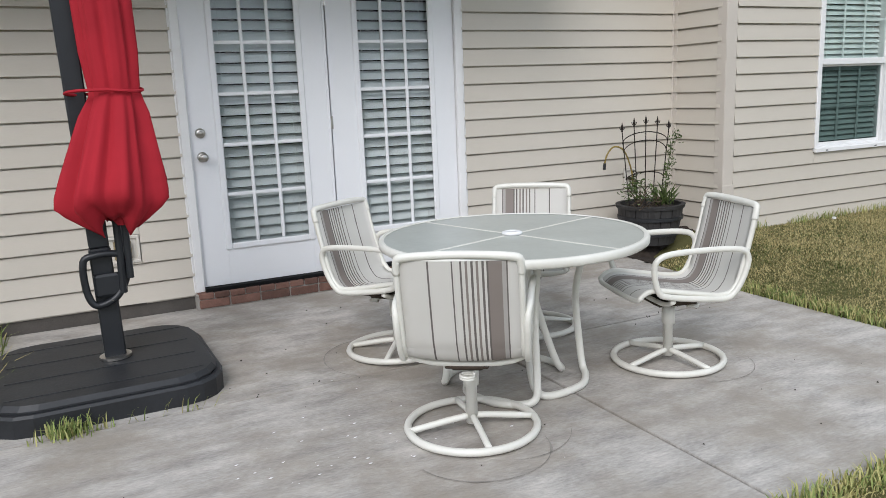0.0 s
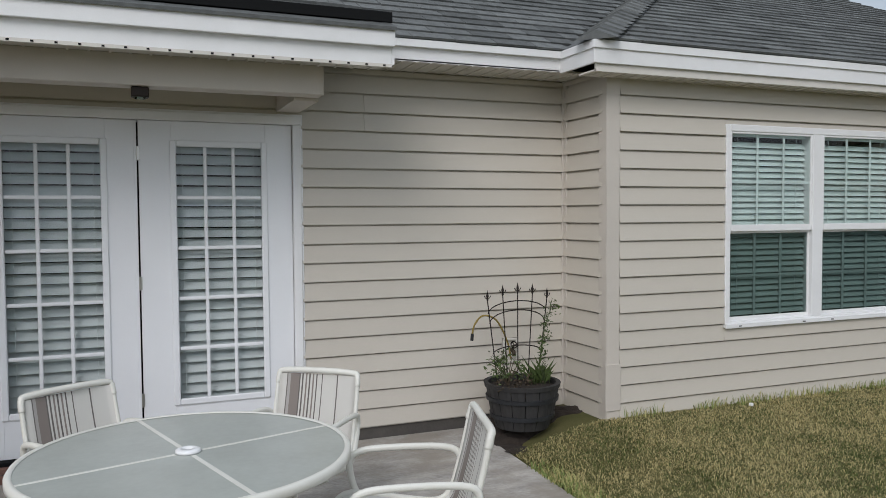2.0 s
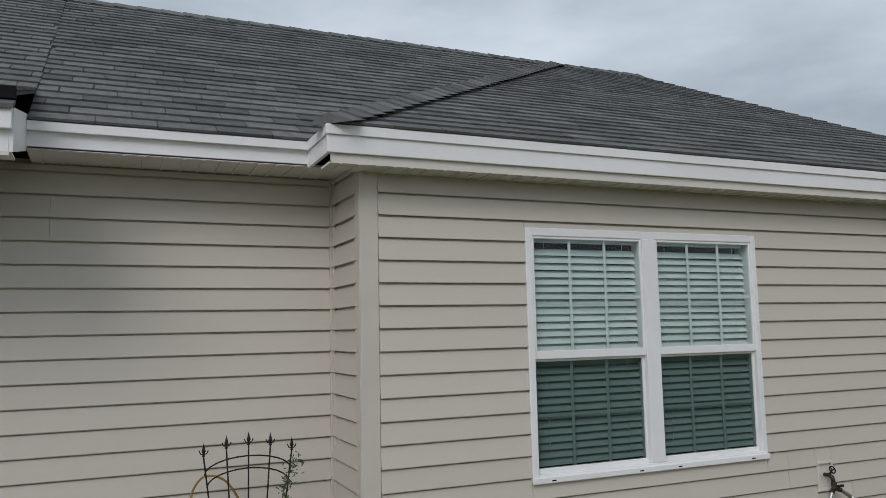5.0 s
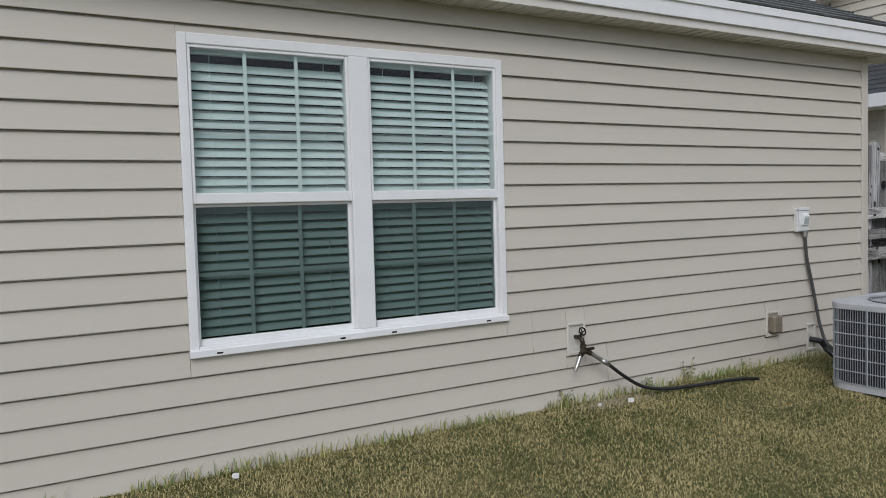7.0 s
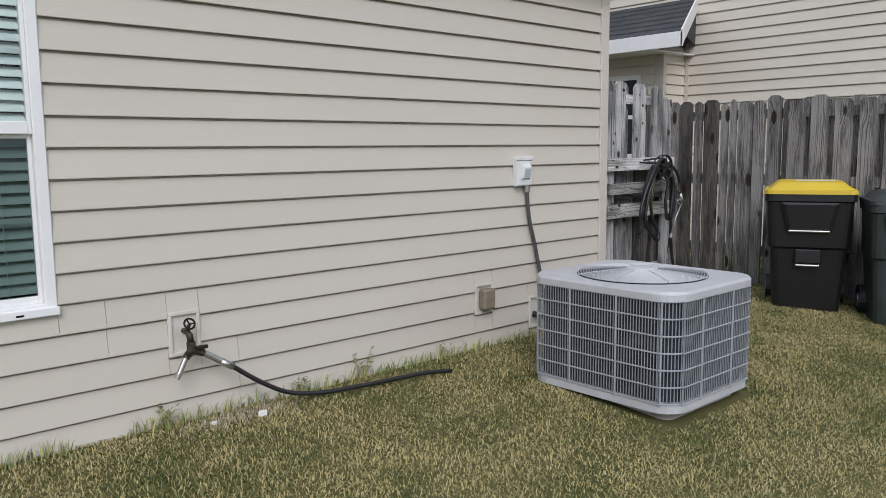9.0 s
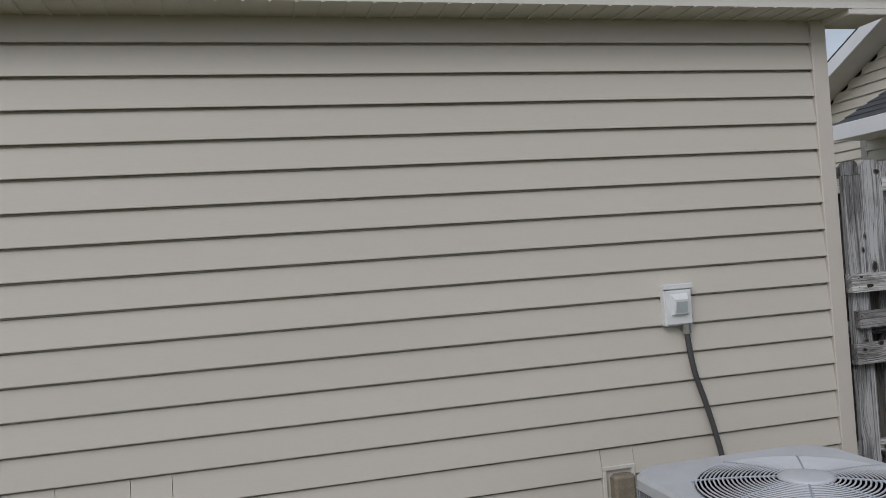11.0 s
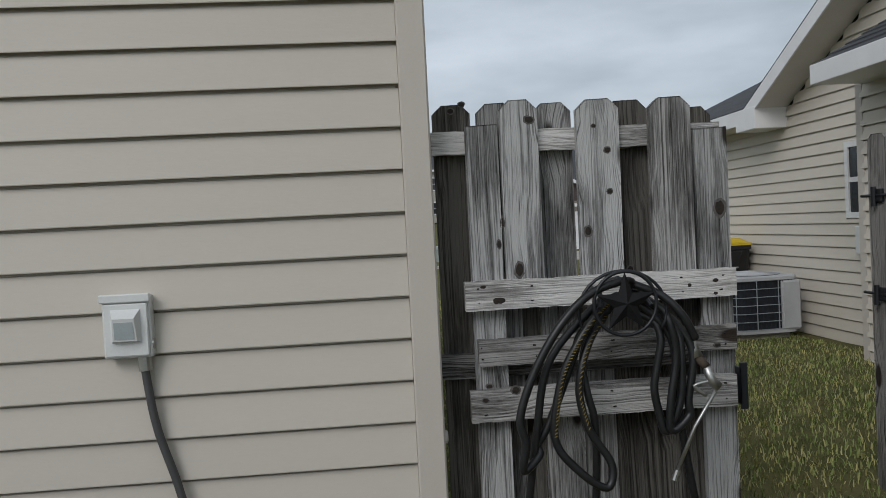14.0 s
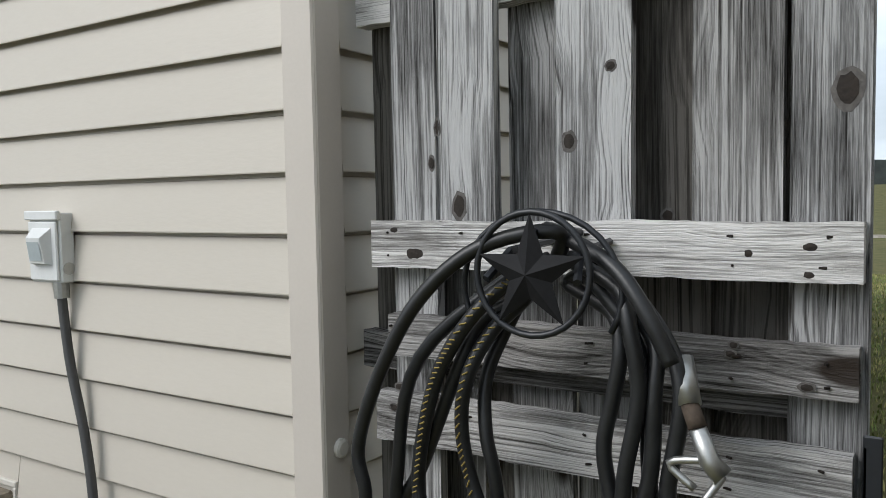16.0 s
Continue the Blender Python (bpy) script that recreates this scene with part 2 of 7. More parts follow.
# ---- builders ----
class Shape:
    """Gathers corners and faces of one mesh."""

    def __init__(self):
        self.v, self.f = [], []

    def add(self, verts, faces):
        k = len(self.v)
        self.v += [tuple(p) for p in verts]
        self.f += [tuple(i + k for i in q) for q in faces]
        return self

    def box(self, x0, x1, y0, y1, z0, z1, bev=0.0, m=None):
        """A block whose long edges may be cut by bev."""
        b = min(bev, abs(x1 - x0) / 2.2, abs(y1 - y0) / 2.2, abs(z1 - z0) / 2.2)
        if b <= 0:
            v = [(x, y, z) for z in (z0, z1) for x, y in ((x0, y0), (x1, y0), (x1, y1), (x0, y1))]
            f = [(3, 2, 1, 0), (4, 5, 6, 7), (0, 1, 5, 4), (1, 2, 6, 5), (2, 3, 7, 6), (3, 0, 4, 7)]
        else:
            def ring(z, i):
                return [(x0 + i, y0 + i + b, z), (x0 + i + b, y0 + i, z), (x1 - i - b, y0 + i, z), (x1 - i, y0 + i + b, z),
                        (x1 - i, y1 - i - b, z), (x1 - i - b, y1 - i, z), (x0 + i + b, y1 - i, z), (x0 + i, y1 - i - b, z)]
            v = ring(z0, b * 0.6) + ring(z0 + b, 0) + ring(z1 - b, 0) + ring(z1, b * 0.6)
            f = [tuple(range(7, -1, -1)), tuple(range(24, 32))]
            for r in range(3):
                f += [(r * 8 + i, r * 8 + (i + 1) % 8, r * 8 + 8 + (i + 1) % 8, r * 8 + 8 + i) for i in range(8)]
        if m is not None:
            v = [m @ Vector(p) for p in v]
        return self.add(v, f)

    def tube(self, pts, r, closed=False, n=8, smooth=0, caps=True):
        """A round bar along points; smooth rounds the bends; r may be a list."""
        pts = [Vector(p) for p in pts]
        if smooth:
            pts = rounded(pts, closed, smooth)
        k = len(pts)
        rr = r if isinstance(r, (list, tuple)) else [r] * k
        if len(rr) != k:
            rr = [rr[min(len(rr) - 1, int(i * len(rr) / k))] for i in range(k)]
        up = None
        verts = []
        for i, p in enumerate(pts):
            a = pts[i - 1] if (i > 0 or closed) else p
            b = pts[(i + 1) % k] if (i < k - 1 or closed) else p
            d = (b - a).normalized() if (b - a).length > 1e-9 else Vector((0, 0, 1))
            if up is None:
                up = Vector((0, 0, 1)) if abs(d.z) < 0.9 else Vector((1, 0, 0))
            up = (up - d * up.dot(d))
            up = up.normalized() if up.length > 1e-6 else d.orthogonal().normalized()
            side = d.cross(up)
            verts += [p + (up * math.cos(2 * math.pi * j / n) + side * math.sin(2 * math.pi * j / n)) * rr[i] for j in range(n)]
        f = []
        for i in range(k if closed else k - 1):
            o = (i + 1) % k
            f += [(i * n + j, i * n + (j + 1) % n, o * n + (j + 1) % n, o * n + j) for j in range(n)]
        if caps and not closed:
            f += [tuple(range(n - 1, -1, -1)), tuple((k - 1) * n + j for j in range(n))]
        return self.add(verts, f)

    def lathe(self, profile, n=24, centre=(0, 0), caps=True):
        """Turns (radius, height) pairs round an upright axis."""
        v, f = [], []
        for r, z in profile:
            v += [(centre[0] + r * math.cos(2 * math.pi * j / n), centre[1] + r * math.sin(2 * math.pi * j / n), z) for j in range(n)]
        for i in range(len(profile) - 1):
            f += [(i * n + j, i * n + (j + 1) % n, (i + 1) * n + (j + 1) % n, (i + 1) * n + j) for j in range(n)]
        if caps and profile[0][0] > 1e-6:
            f.append(tuple(range(n - 1, -1, -1)))
        if caps and profile[-1][0] > 1e-6:
            f.append(tuple((len(profile) - 1) * n + j for j in range(n)))
        return self.add(v, f)

    def prism(self, outline, z0, z1, inset=0.0):
        """An upright block over a plan outline; inset narrows its top edge."""
        k = len(outline)
        cx, cy = sum(p[0] for p in outline) / k, sum(p[1] for p in outline) / k

        def ring(z, s):
            return [(cx + (x - cx) * s, cy + (y - cy) * s, z) for x, y in outline]
        lev = [ring(z0, 1), ring(z1 - inset, 1), ring(z1, 1 - inset * 1.6)] if inset else [ring(z0, 1), ring(z1, 1)]
        v = [p for r in lev for p in r]
        f = [tuple(range(k - 1, -1, -1)), tuple((len(lev) - 1) * k + j for j in range(k))]
        for i in range(len(lev) - 1):
            f += [(i * k + j, i * k + (j + 1) % k, (i + 1) * k + (j + 1) % k, (i + 1) * k + j) for j in range(k)]
        return self.add(v, f)

    def data(self, name, mat, smooth=False):
        me = bpy.data.meshes.new(name)
        me.from_pydata([tuple(p) for p in self.v], [], self.f)
        if mat:
            me.materials.append(mat)
        if smooth:
            me.polygons.foreach_set("use_smooth", [True] * len(me.polygons))
        me.update()
        return me


def rounded(pts, closed, steps):
    """Catmull-Rom through the points."""
    k, out = len(pts), []
    for i in range(k if closed else k - 1):
        p0 = pts[i - 1] if (i > 0 or closed) else pts[i]
        p1, p2 = pts[i], pts[(i + 1) % k]
        p3 = pts[(i + 2) % k] if (i + 2 < k or closed) else p2
        for s in range(steps):
            t = s / steps
            out.append(0.5 * ((2 * p1) + (p2 - p0) * t + (2 * p0 - 5 * p1 + 4 * p2 - p3) * t * t + (3 * p1 - p0 - 3 * p2 + p3) * t ** 3))
    if not closed:
        out.append(pts[-1])
    return out


def part(name, shape, mat, parent=None, label="", smooth=False):
    ob = new(name, shape.data(name, mat, smooth))
    if parent is not None:
        ob.parent = parent
    if label:
        ob["label"] = label
    return ob


def thing(name, label, category, at=None, group="", kind=""):
    """An Empty at the base of a thing."""
    ob = new(name)
    ob.empty_display_size = 0.1
    if at is not None:
        ob.matrix_basis = at
    return tagged(ob, label, category, group, kind)


def structure(name, shape, mat, label="", smooth=False):
    ob = part(name, shape, mat, None, "", smooth)
    return tagged(ob, label, name.split("_")[0], "", "structure")


COURSE, PHASE = 0.127, 1.287


def pieces_of(a0, a1, z0, z1, holes):
    """Splits a strip at openings (a0, a1, z0, z1) into clear rectangles."""
    cuts = sorted({a0, a1, *[c for h in holes for c in h[:2] if a0 < c < a1]})
    rows = []
    for u0, u1 in zip(cuts, cuts[1:]):
        um, spans = (u0 + u1) / 2, [(z0, z1)]
        for h in holes:
            if h[0] < um < h[1]:
                spans = [s for lo, hi in spans for s in ((lo, min(hi, h[2])), (max(lo, h[3]), hi)) if s[1] - s[0] > 0.004]
        if rows and rows[-1][2] == spans and abs(rows[-1][1] - u0) < 1e-6:
            rows[-1][1] = u1
        else:
            rows.append([u0, u1, spans])
    for u0, u1, spans in rows:
        for lo, hi in spans:
            yield u0, u1, lo, hi


def siding(wall, mat, origin, along, out, length, z0, z1, holes=(), joints=(), top=None, course=COURSE, phase=PHASE):
    """Lapped vinyl courses on a wall, each a plank of its own. top(a): the height at which a gable cuts a course."""
    along, out, origin = Vector(along), Vector(out), Vector(origin)
    k = math.floor((z0 - phase) / course)
    cache = {}
    while phase + k * course < z1:
        b = phase + k * course
        for u0, u1, lo, hi in pieces_of(0, length, max(b, z0), min(b + course, z1), holes):
            ends = [u0, u1]
            for jx, jk in joints:
                if u0 + 0.05 < jx < u1 - 0.05 and (jk is None or jk == k):
                    ends.append(jx)
            ends.sort()
            for e0, e1 in zip(ends, ends[1:]):
                if top is not None:
                    n = max(2, int((e1 - e0) / 0.02))
                    ok = [e0 + (e1 - e0) * i / n for i in range(n + 1) if top(e0 + (e1 - e0) * i / n) > lo + 0.03]
                    if len(ok) < 2:
                        continue
                    e0, e1 = ok[0], ok[-1]
                g0, g1 = e0 + 0.001, e1 - 0.001

                def depth(z):
                    return 0.026 - 0.016 * (z - b) / course
                key = (round(g1 - g0, 3), round(lo - b, 3), round(hi - b, 3))
                if key not in cache:
                    w = g1 - g0
                    prof = [(0.0008, lo - b + 0.016), (depth(lo) - 0.004, lo - b + 0.016), (depth(lo) - 0.003, lo - b), (depth(lo) - 0.0004, lo - b), (depth(lo), lo - b + 0.003),
                            (depth(hi), hi - b - 0.010), (0.0012, hi - b - 0.0075), (0.0010, hi - b)]
                    s = Shape()
                    m = len(prof)
                    vv = [along * a + out * d + Vector((0, 0, z)) for a in (0, w) for d, z in prof]
                    s.add(vv, [tuple(range(m)), tuple(range(2 * m - 1, m - 1, -1))] + [(i + 1, i, m + i, m + i + 1) for i in range(m - 1)])
                    cache[key] = s.data("siding_plank", mat)
                ob = new("siding_plank", cache[key])
                ob.location = origin + along * g0 + Vector((0, 0, b))
                ob.parent = wall
        k += 1


def wall_slab(name, label, x0, x1, y0, y1, z0, z1, holes=(), axis="x", mat=None):
    """A wall with thickness and openings cut through it; holes along its axis."""
    s = Shape()
    a0, a1 = (x0, x1) if axis == "x" else (y0, y1)
    cuts = sorted({z0, z1, *[c for h in holes for c in h[2:] if z0 < c < z1]})
    for lo, hi in zip(cuts, cuts[1:]):
        mids = [h for h in holes if h[2] < (lo + hi) / 2 < h[3]]
        edges = [a0] + sorted(c for h in mids for c in h[:2]) + [a1]
        for u0, u1 in zip(edges[::2], edges[1::2]):
            if u1 - u0 > 1e-4:
                if axis == "x":
                    s.box(u0, u1, y0, y1, lo, hi)
                else:
                    s.box(x0, x1, u0, u1, lo, hi)
    return structure(name, s, mat or TRIM, label)


# ---- the house: walls ----
WB = -0.57          # face of the window wall
XJ, XE = 2.018, 8.52
DOOR = (-1.997, -0.003, 0.16, 2.254)
WIN = (3.04, 4.87, 0.745, 2.26)

wall_patio = wall_slab("wall_patio", "beige lapped vinyl siding wall beside the patio doors", -8.0, XJ + 0.12, 0.0, 0.14, 0.0, 2.62, [(DOOR[0] + 0.03, DOOR[1] - 0.03, -0.01, DOOR[3] - 0.02)])
wall_jog = wall_slab("wall_jog", "narrow beige siding return at the inside corner", XJ, XJ + 0.12, WB, 0.0, 0.0, 2.62, (), "y")
wall_window = wall_slab("wall_window", "long beige vinyl siding wall with a double window", XJ, XE, WB, WB + 0.14, 0.0, 2.62, [(WIN[0] + 0.03, WIN[1] - 0.03, WIN[2] + 0.03, WIN[3] - 0.03)])
wall_side = wall_slab("wall_side", "beige siding gable wall along the side yard", XE - 0.14, XE, WB + 0.14, 6.7, 0.0, 2.62, (), "y")

siding(wall_patio, SIDING, (-8.0, 0, 0), (1, 0, 0), (0, -1, 0), 8.0 + 1.985, 0.14, 2.60, [(DOOR[0] + 8, DOOR[1] + 8, 0, DOOR[3]), (5.49, 5.70, 0.405, 0.58), (9.475, 9.605, 0.50, 0.69)], [(8.435, 8), (8.435, 7), (2.3, None)])
siding(wall_jog, SIDING, (XJ, 0, 0), (0, -1, 0), (-1, 0, 0), -WB - 0.03, 0.13, 2.60)
FITTINGS = [(5.32, 5.47, 0.47, 0.675), (7.237, 7.393, 0.38, 0.57), (7.727, 7.843, 0.22, 0.43)]
siding(wall_window, SIDING, (XJ + 0.09, WB, 0), (1, 0, 0), (0, -1, 0), XE - 0.055 - XJ - 0.09, 0.10, 2.56,
       [tuple(c - XJ - 0.09 if i < 2 else c for i, c in enumerate(h)) for h in [WIN] + FITTINGS], [(3.55, -7), (3.55, -8), (2.95, -6), (2.95, -5)])


def gable(a):
    y = WB + 0.06 + a
    return 2.66 + 0.455 * (3.58 - abs(y - 3.13))


gable_panel = Shape()
gable_panel.add([(x, y, z) for x in (XE - 0.14, XE) for y, z in ((WB + 0.14, 2.62), (6.7, 2.62), (3.13, 4.29))],
                [(0, 1, 2), (5, 4, 3), (0, 3, 4, 1), (1, 4, 5, 2), (2, 5, 3, 0)])
part("gable_panel", gable_panel, TRIM, wall_side)
siding(wall_side, SIDING, (XE, WB + 0.06, 0), (0, 1, 0), (1, 0, 0), 7.0, 0.10, 4.2, (), (), gable)

# corner posts and inside corner channel
corner = Shape().box(XJ - 0.02, XJ + 0.09, WB - 0.022, WB, 0.1, 2.6, 0.004).box(XJ - 0.022, XJ, WB - 0.02, WB + 0.075, 0.1, 2.598, 0.004)
trim_1 = structure("trim_1", corner, TRIM, "beige outside corner post of vinyl")
corner = Shape().box(XE - 0.055, XE + 0.030, WB - 0.030, WB, 0.1, 2.56, 0.004).box(XE, XE + 0.032, WB - 0.026, WB + 0.055, 0.1, 2.558, 0.004)
trim_2 = structure("trim_2", corner, TRIM, "beige outside corner post of vinyl")
corner = Shape().box(1.985, XJ - 0.002, -0.022, 0, 0.1, 2.6, 0.004).box(XJ - 0.02, XJ - 0.001, -0.06, -0.022, 0.1, 2.598, 0.003)
trim_3 = structure("trim_3", corner, TRIM, "beige inside corner channel of vinyl")
part("cap", Shape().box(XJ - 0.03, XJ + 0.096, WB - 0.03, WB - 0.02, 0.22, 0.55, 0.003), TRIM, trim_1)

# slab edge strip; the shadow gap below the siding is in its colour
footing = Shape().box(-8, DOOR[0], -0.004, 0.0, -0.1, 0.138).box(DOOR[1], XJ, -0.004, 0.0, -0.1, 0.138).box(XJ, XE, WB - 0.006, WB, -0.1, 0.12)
structure("baseboard", footing, FOUNDATION_SHADE, "bare concrete slab edge, coloured dark for the shadow gap below the siding")

# brick sill course below the doors
sill = structure("trim_4", Shape().box(DOOR[0] - 0.01, DOOR[1] + 0.01, -0.075, 0.0, -0.02, 0.152), MORTAR, "brick course below the patio doors")
brick_mesh = Shape().box(0, 0.19, -0.085, -0.02, 0.062, 0.115, 0.005).data("brick", BRICK)
brick_half = Shape().box(0, 0.092, -0.087, -0.02, 0.121, 0.158, 0.005).data("brick", BRICK)
for i in range(10):
    b = new("brick", brick_mesh)
    b.location, b.parent = (DOOR[0] + 0.005 + i * 0.1985, 0, random.uniform(-0.002, 0.002)), sill
for i in range(20):
    b = new("brick", brick_half)
    b.location, b.parent = (DOOR[0] + 0.005 + i * 0.0993, 0, random.uniform(-0.002, 0.002)), sill

# ---- roof ----
EZ = 2.745          # top of the eave edge


roof = Shape()
YR, ZR = 3.13, 4.80         # main ridge
HX, RX = 5.62, 6.85         # where the hip meets the ridge; where the ridge starts to fall
XR, ZG = XE + 0.31, 4.44     # gable end
MA = (ZR - EZ) / (YR + 0.38)
MB = (ZR - EZ) / (YR + 0.80)
ZP = EZ + MA * 0.51         # black edge over the porch, 0.13 m behind the wall face


def quad(s, pts, t=0.03):
    k = len(pts)
    lo = [(x, y, z - t) for x, y, z in pts]
    s.add(list(pts) + lo, [tuple(range(k)), tuple(range(2 * k - 1, k - 1, -1))] + [((i + 1) % k, i, k + i, k + (i + 1) % k) for i in range(k)])


xv = 1.768
quad(roof, [(0.338, -0.38, EZ), (xv, -0.38, EZ), (HX, YR, ZR), (0.338, YR, ZR)])
quad(roof, [(-8.3, 0.13, ZP), (0.338, 0.13, ZP), (0.338, YR, ZR), (-8.3, YR, ZR)])
quad(roof, [(xv, -0.80, EZ), (XR, -0.80, EZ), (RX, YR, ZR), (HX, YR, ZR)])
quad(roof, [(XR, -0.80, EZ), (XR, YR, ZG), (RX, YR, ZR)])
quad(roof, [(xv, -0.80, EZ), (HX, YR, ZR), (xv, -0.38, EZ)])
quad(roof, [(-8.3, -1.0, 2.650), (0.338, -1.0, 2.650), (0.338, -0.90, 2.692), (-8.3, -0.90, 2.692)], 0.02)
quad(roof, [(-8.3, -0.898, 2.735), (0.338, -0.898, 2.735), (0.338, 0.16, ZP + 0.01), (-8.3, 0.16, ZP + 0.01)], 0.02)
quad(roof, [(XR, YR, ZG), (XR, 7.1, EZ), (RX, 7.1, EZ), (RX, YR, ZR)])
quad(roof, [(RX, YR, ZR), (RX, 6.9, EZ), (-8.3, 6.9, EZ), (-8.3, YR, ZR)])
roof_ob = structure("roof", roof, SHINGLE, "grey asphalt shingle roof with hip and valley")
ROW, TAB = 0.14, 0.305
tab_cache = {}
loose = Shape()
near_tabs = 0


def tab_shape(w, drop):
    s = Shape()
    h = ROW + 0.02
    s.add([(0, 0, 0.0), (w, 0, 0.0), (w, 0, 0.014), (0, 0, 0.014), (0, h, 0.001), (w, h, 0.001)],
          [(0, 1, 2, 3), (3, 2, 5, 4), (0, 3, 4), (1, 5, 2), (0, 4, 5, 1)])
    return s


def shingles(frame_of, rows, left, right, near, count):
    """Rows of tabs. frame_of(u, v): matrix at u along the eave and v up the slope."""
    global near_tabs
    for r in range(rows):
        v = r * ROW
        a, b = left(v + ROW / 2), right(v + ROW / 2)
        u = a - (r * 0.41 % 1.0) * TAB
        while u < b:
            u0, u1 = max(u, a), min(u + TAB, b)
            u += TAB
            if u1 - u0 < 0.03:
                continue
            w = round(u1 - u0 - 0.005, 2)
            m = frame_of(u0, v + random.uniform(-0.004, 0.002))
            if near(u0, v) and near_tabs < count:
                near_tabs += 1
                if w not in tab_cache:
                    tab_cache[w] = tab_shape(w, 0).data("shingle", SHINGLE_P)
                ob = new("shingle", tab_cache[w])
                ob.matrix_basis = m
                ob.parent = roof_ob
            else:
                s = tab_shape(w, 0)
                loose.add([m @ Vector(p) for p in s.v], s.f)


def facing_south(ye, z0, m):
    tilt = Matrix.Rotation(math.atan(m), 4, 'X')
    c = 1 / math.sqrt(1 + m * m)
    return lambda u, v: Matrix.Translation((u, ye + v * c, z0 + v * c * m)) @ tilt


ca, cb = 1 / math.sqrt(1 + MA * MA), 1 / math.sqrt(1 + MB * MB)
rowsA, rowsB = int((YR + 0.38) / ca / ROW), int((YR + 0.80) / cb / ROW)
hx = HX - xv
shingles(facing_south(-0.39, EZ - 0.002, MA), rowsA, lambda v: 0.348, lambda v: xv + v * ca * hx / (YR + 0.38), lambda u, v: v < 1.0 and u > 0.3, 110)
near_tabs = 0
shingles(facing_south(-0.81, EZ - 0.002, MB), rowsB, lambda v: xv + v * cb * hx / (YR + 0.80), lambda v: XR - v * cb * (XR - RX) / (YR + 0.80), lambda u, v: v < 1.4 and u < 5.4, 110)
near_tabs = 0
shingles(facing_south(0.12, ZP - 0.002, MA), rowsA - 3, lambda v: -8.3, lambda v: 0.348, lambda u, v: v < 0.7 and u > -2.5, 70)
near_tabs = 0
mp_ = (ZP + 0.01 - 2.735) / 1.058
shingles(facing_south(-0.895, 2.738, mp_), 7, lambda v: -8.3, lambda v: 0.348, lambda u, v: False, 0)
part("shingle_field", loose, SHINGLE, roof_ob)["kind"] = "stuff"
caps = Shape()
h0, h1 = Vector((xv, -0.80, EZ)), Vector((HX, YR, ZR))
n_cap = int((h1 - h0).length / 0.145)
for i in range(n_cap):
    p0, p1 = h0.lerp(h1, i / n_cap) + Vector((0, 0, 0.055)), h0.lerp(h1, (i + 1.15) / n_cap) + Vector((0, 0, 0.040))
    sd = Vector((0.72, -0.69, 0)) * 0.145
    drop = Vector((0, 0, -0.062))
    caps.add([p0 - sd + drop, p0, p0 + sd + drop, p1 - sd + drop, p1, p1 + sd + drop], [(0, 1, 4, 3), (1, 2, 5, 4), (0, 2, 1)])
part("hip_cap", caps, SHINGLE, roof_ob)
ridge = Shape()
for r0, r1 in (((-8.3, ZR), (RX, ZR)), ((RX, ZR), (XR, ZG))):
    n_cap = int((r1[0] - r0[0]) / 0.21)
    for i in range(n_cap):
        x0, x1 = [r0[0] + (r1[0] - r0[0]) * k / n_cap for k in (i, i + 1.1)]
        za, zb = [r0[1] + (r1[1] - r0[1]) * k / n_cap for k in (i, i + 1.1)]
        ridge.add([(x0, YR - 0.13, za - 0.05), (x0, YR, za + 0.035), (x0, YR + 0.13, za - 0.05), (x1, YR - 0.13, zb - 0.058), (x1, YR, zb + 0.025), (x1, YR + 0.13, zb - 0.058)], [(0, 1, 4, 3), (1, 2, 5, 4), (0, 1, 2)])
part("ridge_cap", ridge, SHINGLE, roof_ob)
part("drip_edge", Shape().box(-8.3, 0.340, -0.918, -0.897, 2.694, 2.752, 0.003), BLACK_METAL, roof_ob, "black metal edge over the porch roof")
part("vent_pipe", Shape().lathe([(0.05, 4.2), (0.05, 4.73), (0.07, 4.74), (0.07, 4.78)], 12, (7.90, 3.3)), WHITE, roof_ob)

# fascia boards and soffits
fa = Shape()
fa.box(0.338, xv, -0.3485, -0.355, 2.60, 2.735, 0.003).box(0.338, xv, -0.385, -0.3485, 2.69, 2.738, 0.002)
fa.box(xv - 0.005, XE + 0.30, -0.795, -0.775, 2.59, 2.735, 0.003).box(xv - 0.012, XE + 0.30, -0.808, -0.795, 2.685, 2.738, 0.002)
fa.box(xv, xv + 0.02, -0.775, -0.355, 2.59, 2.735, 0.003).box(xv - 0.012, xv, -0.795, -0.385, 2.685, 2.738, 0.002)
fa.box(-8.3, 0.323, -0.95, -0.93, 2.45, 2.62, 0.003).box(-8.3, 0.333, -0.985, -0.95, 2.545, 2.645, 0.003)
fa.add([(x, y, z) for x in (0.323, 0.338) for y, z in ((-0.95, 2.45), (-0.338, 2.59), (-0.338, 2.78), (-0.95, 2.645))], [(0, 1, 2, 3), (7, 6, 5, 4), (0, 4, 5, 1), (2, 6, 7, 3), (1, 5, 6, 2), (0, 3, 7, 4)])
trim_5 = structure("trim_5", fa, WHITE, "white metal fascia boards along the eaves")
rake = Shape()
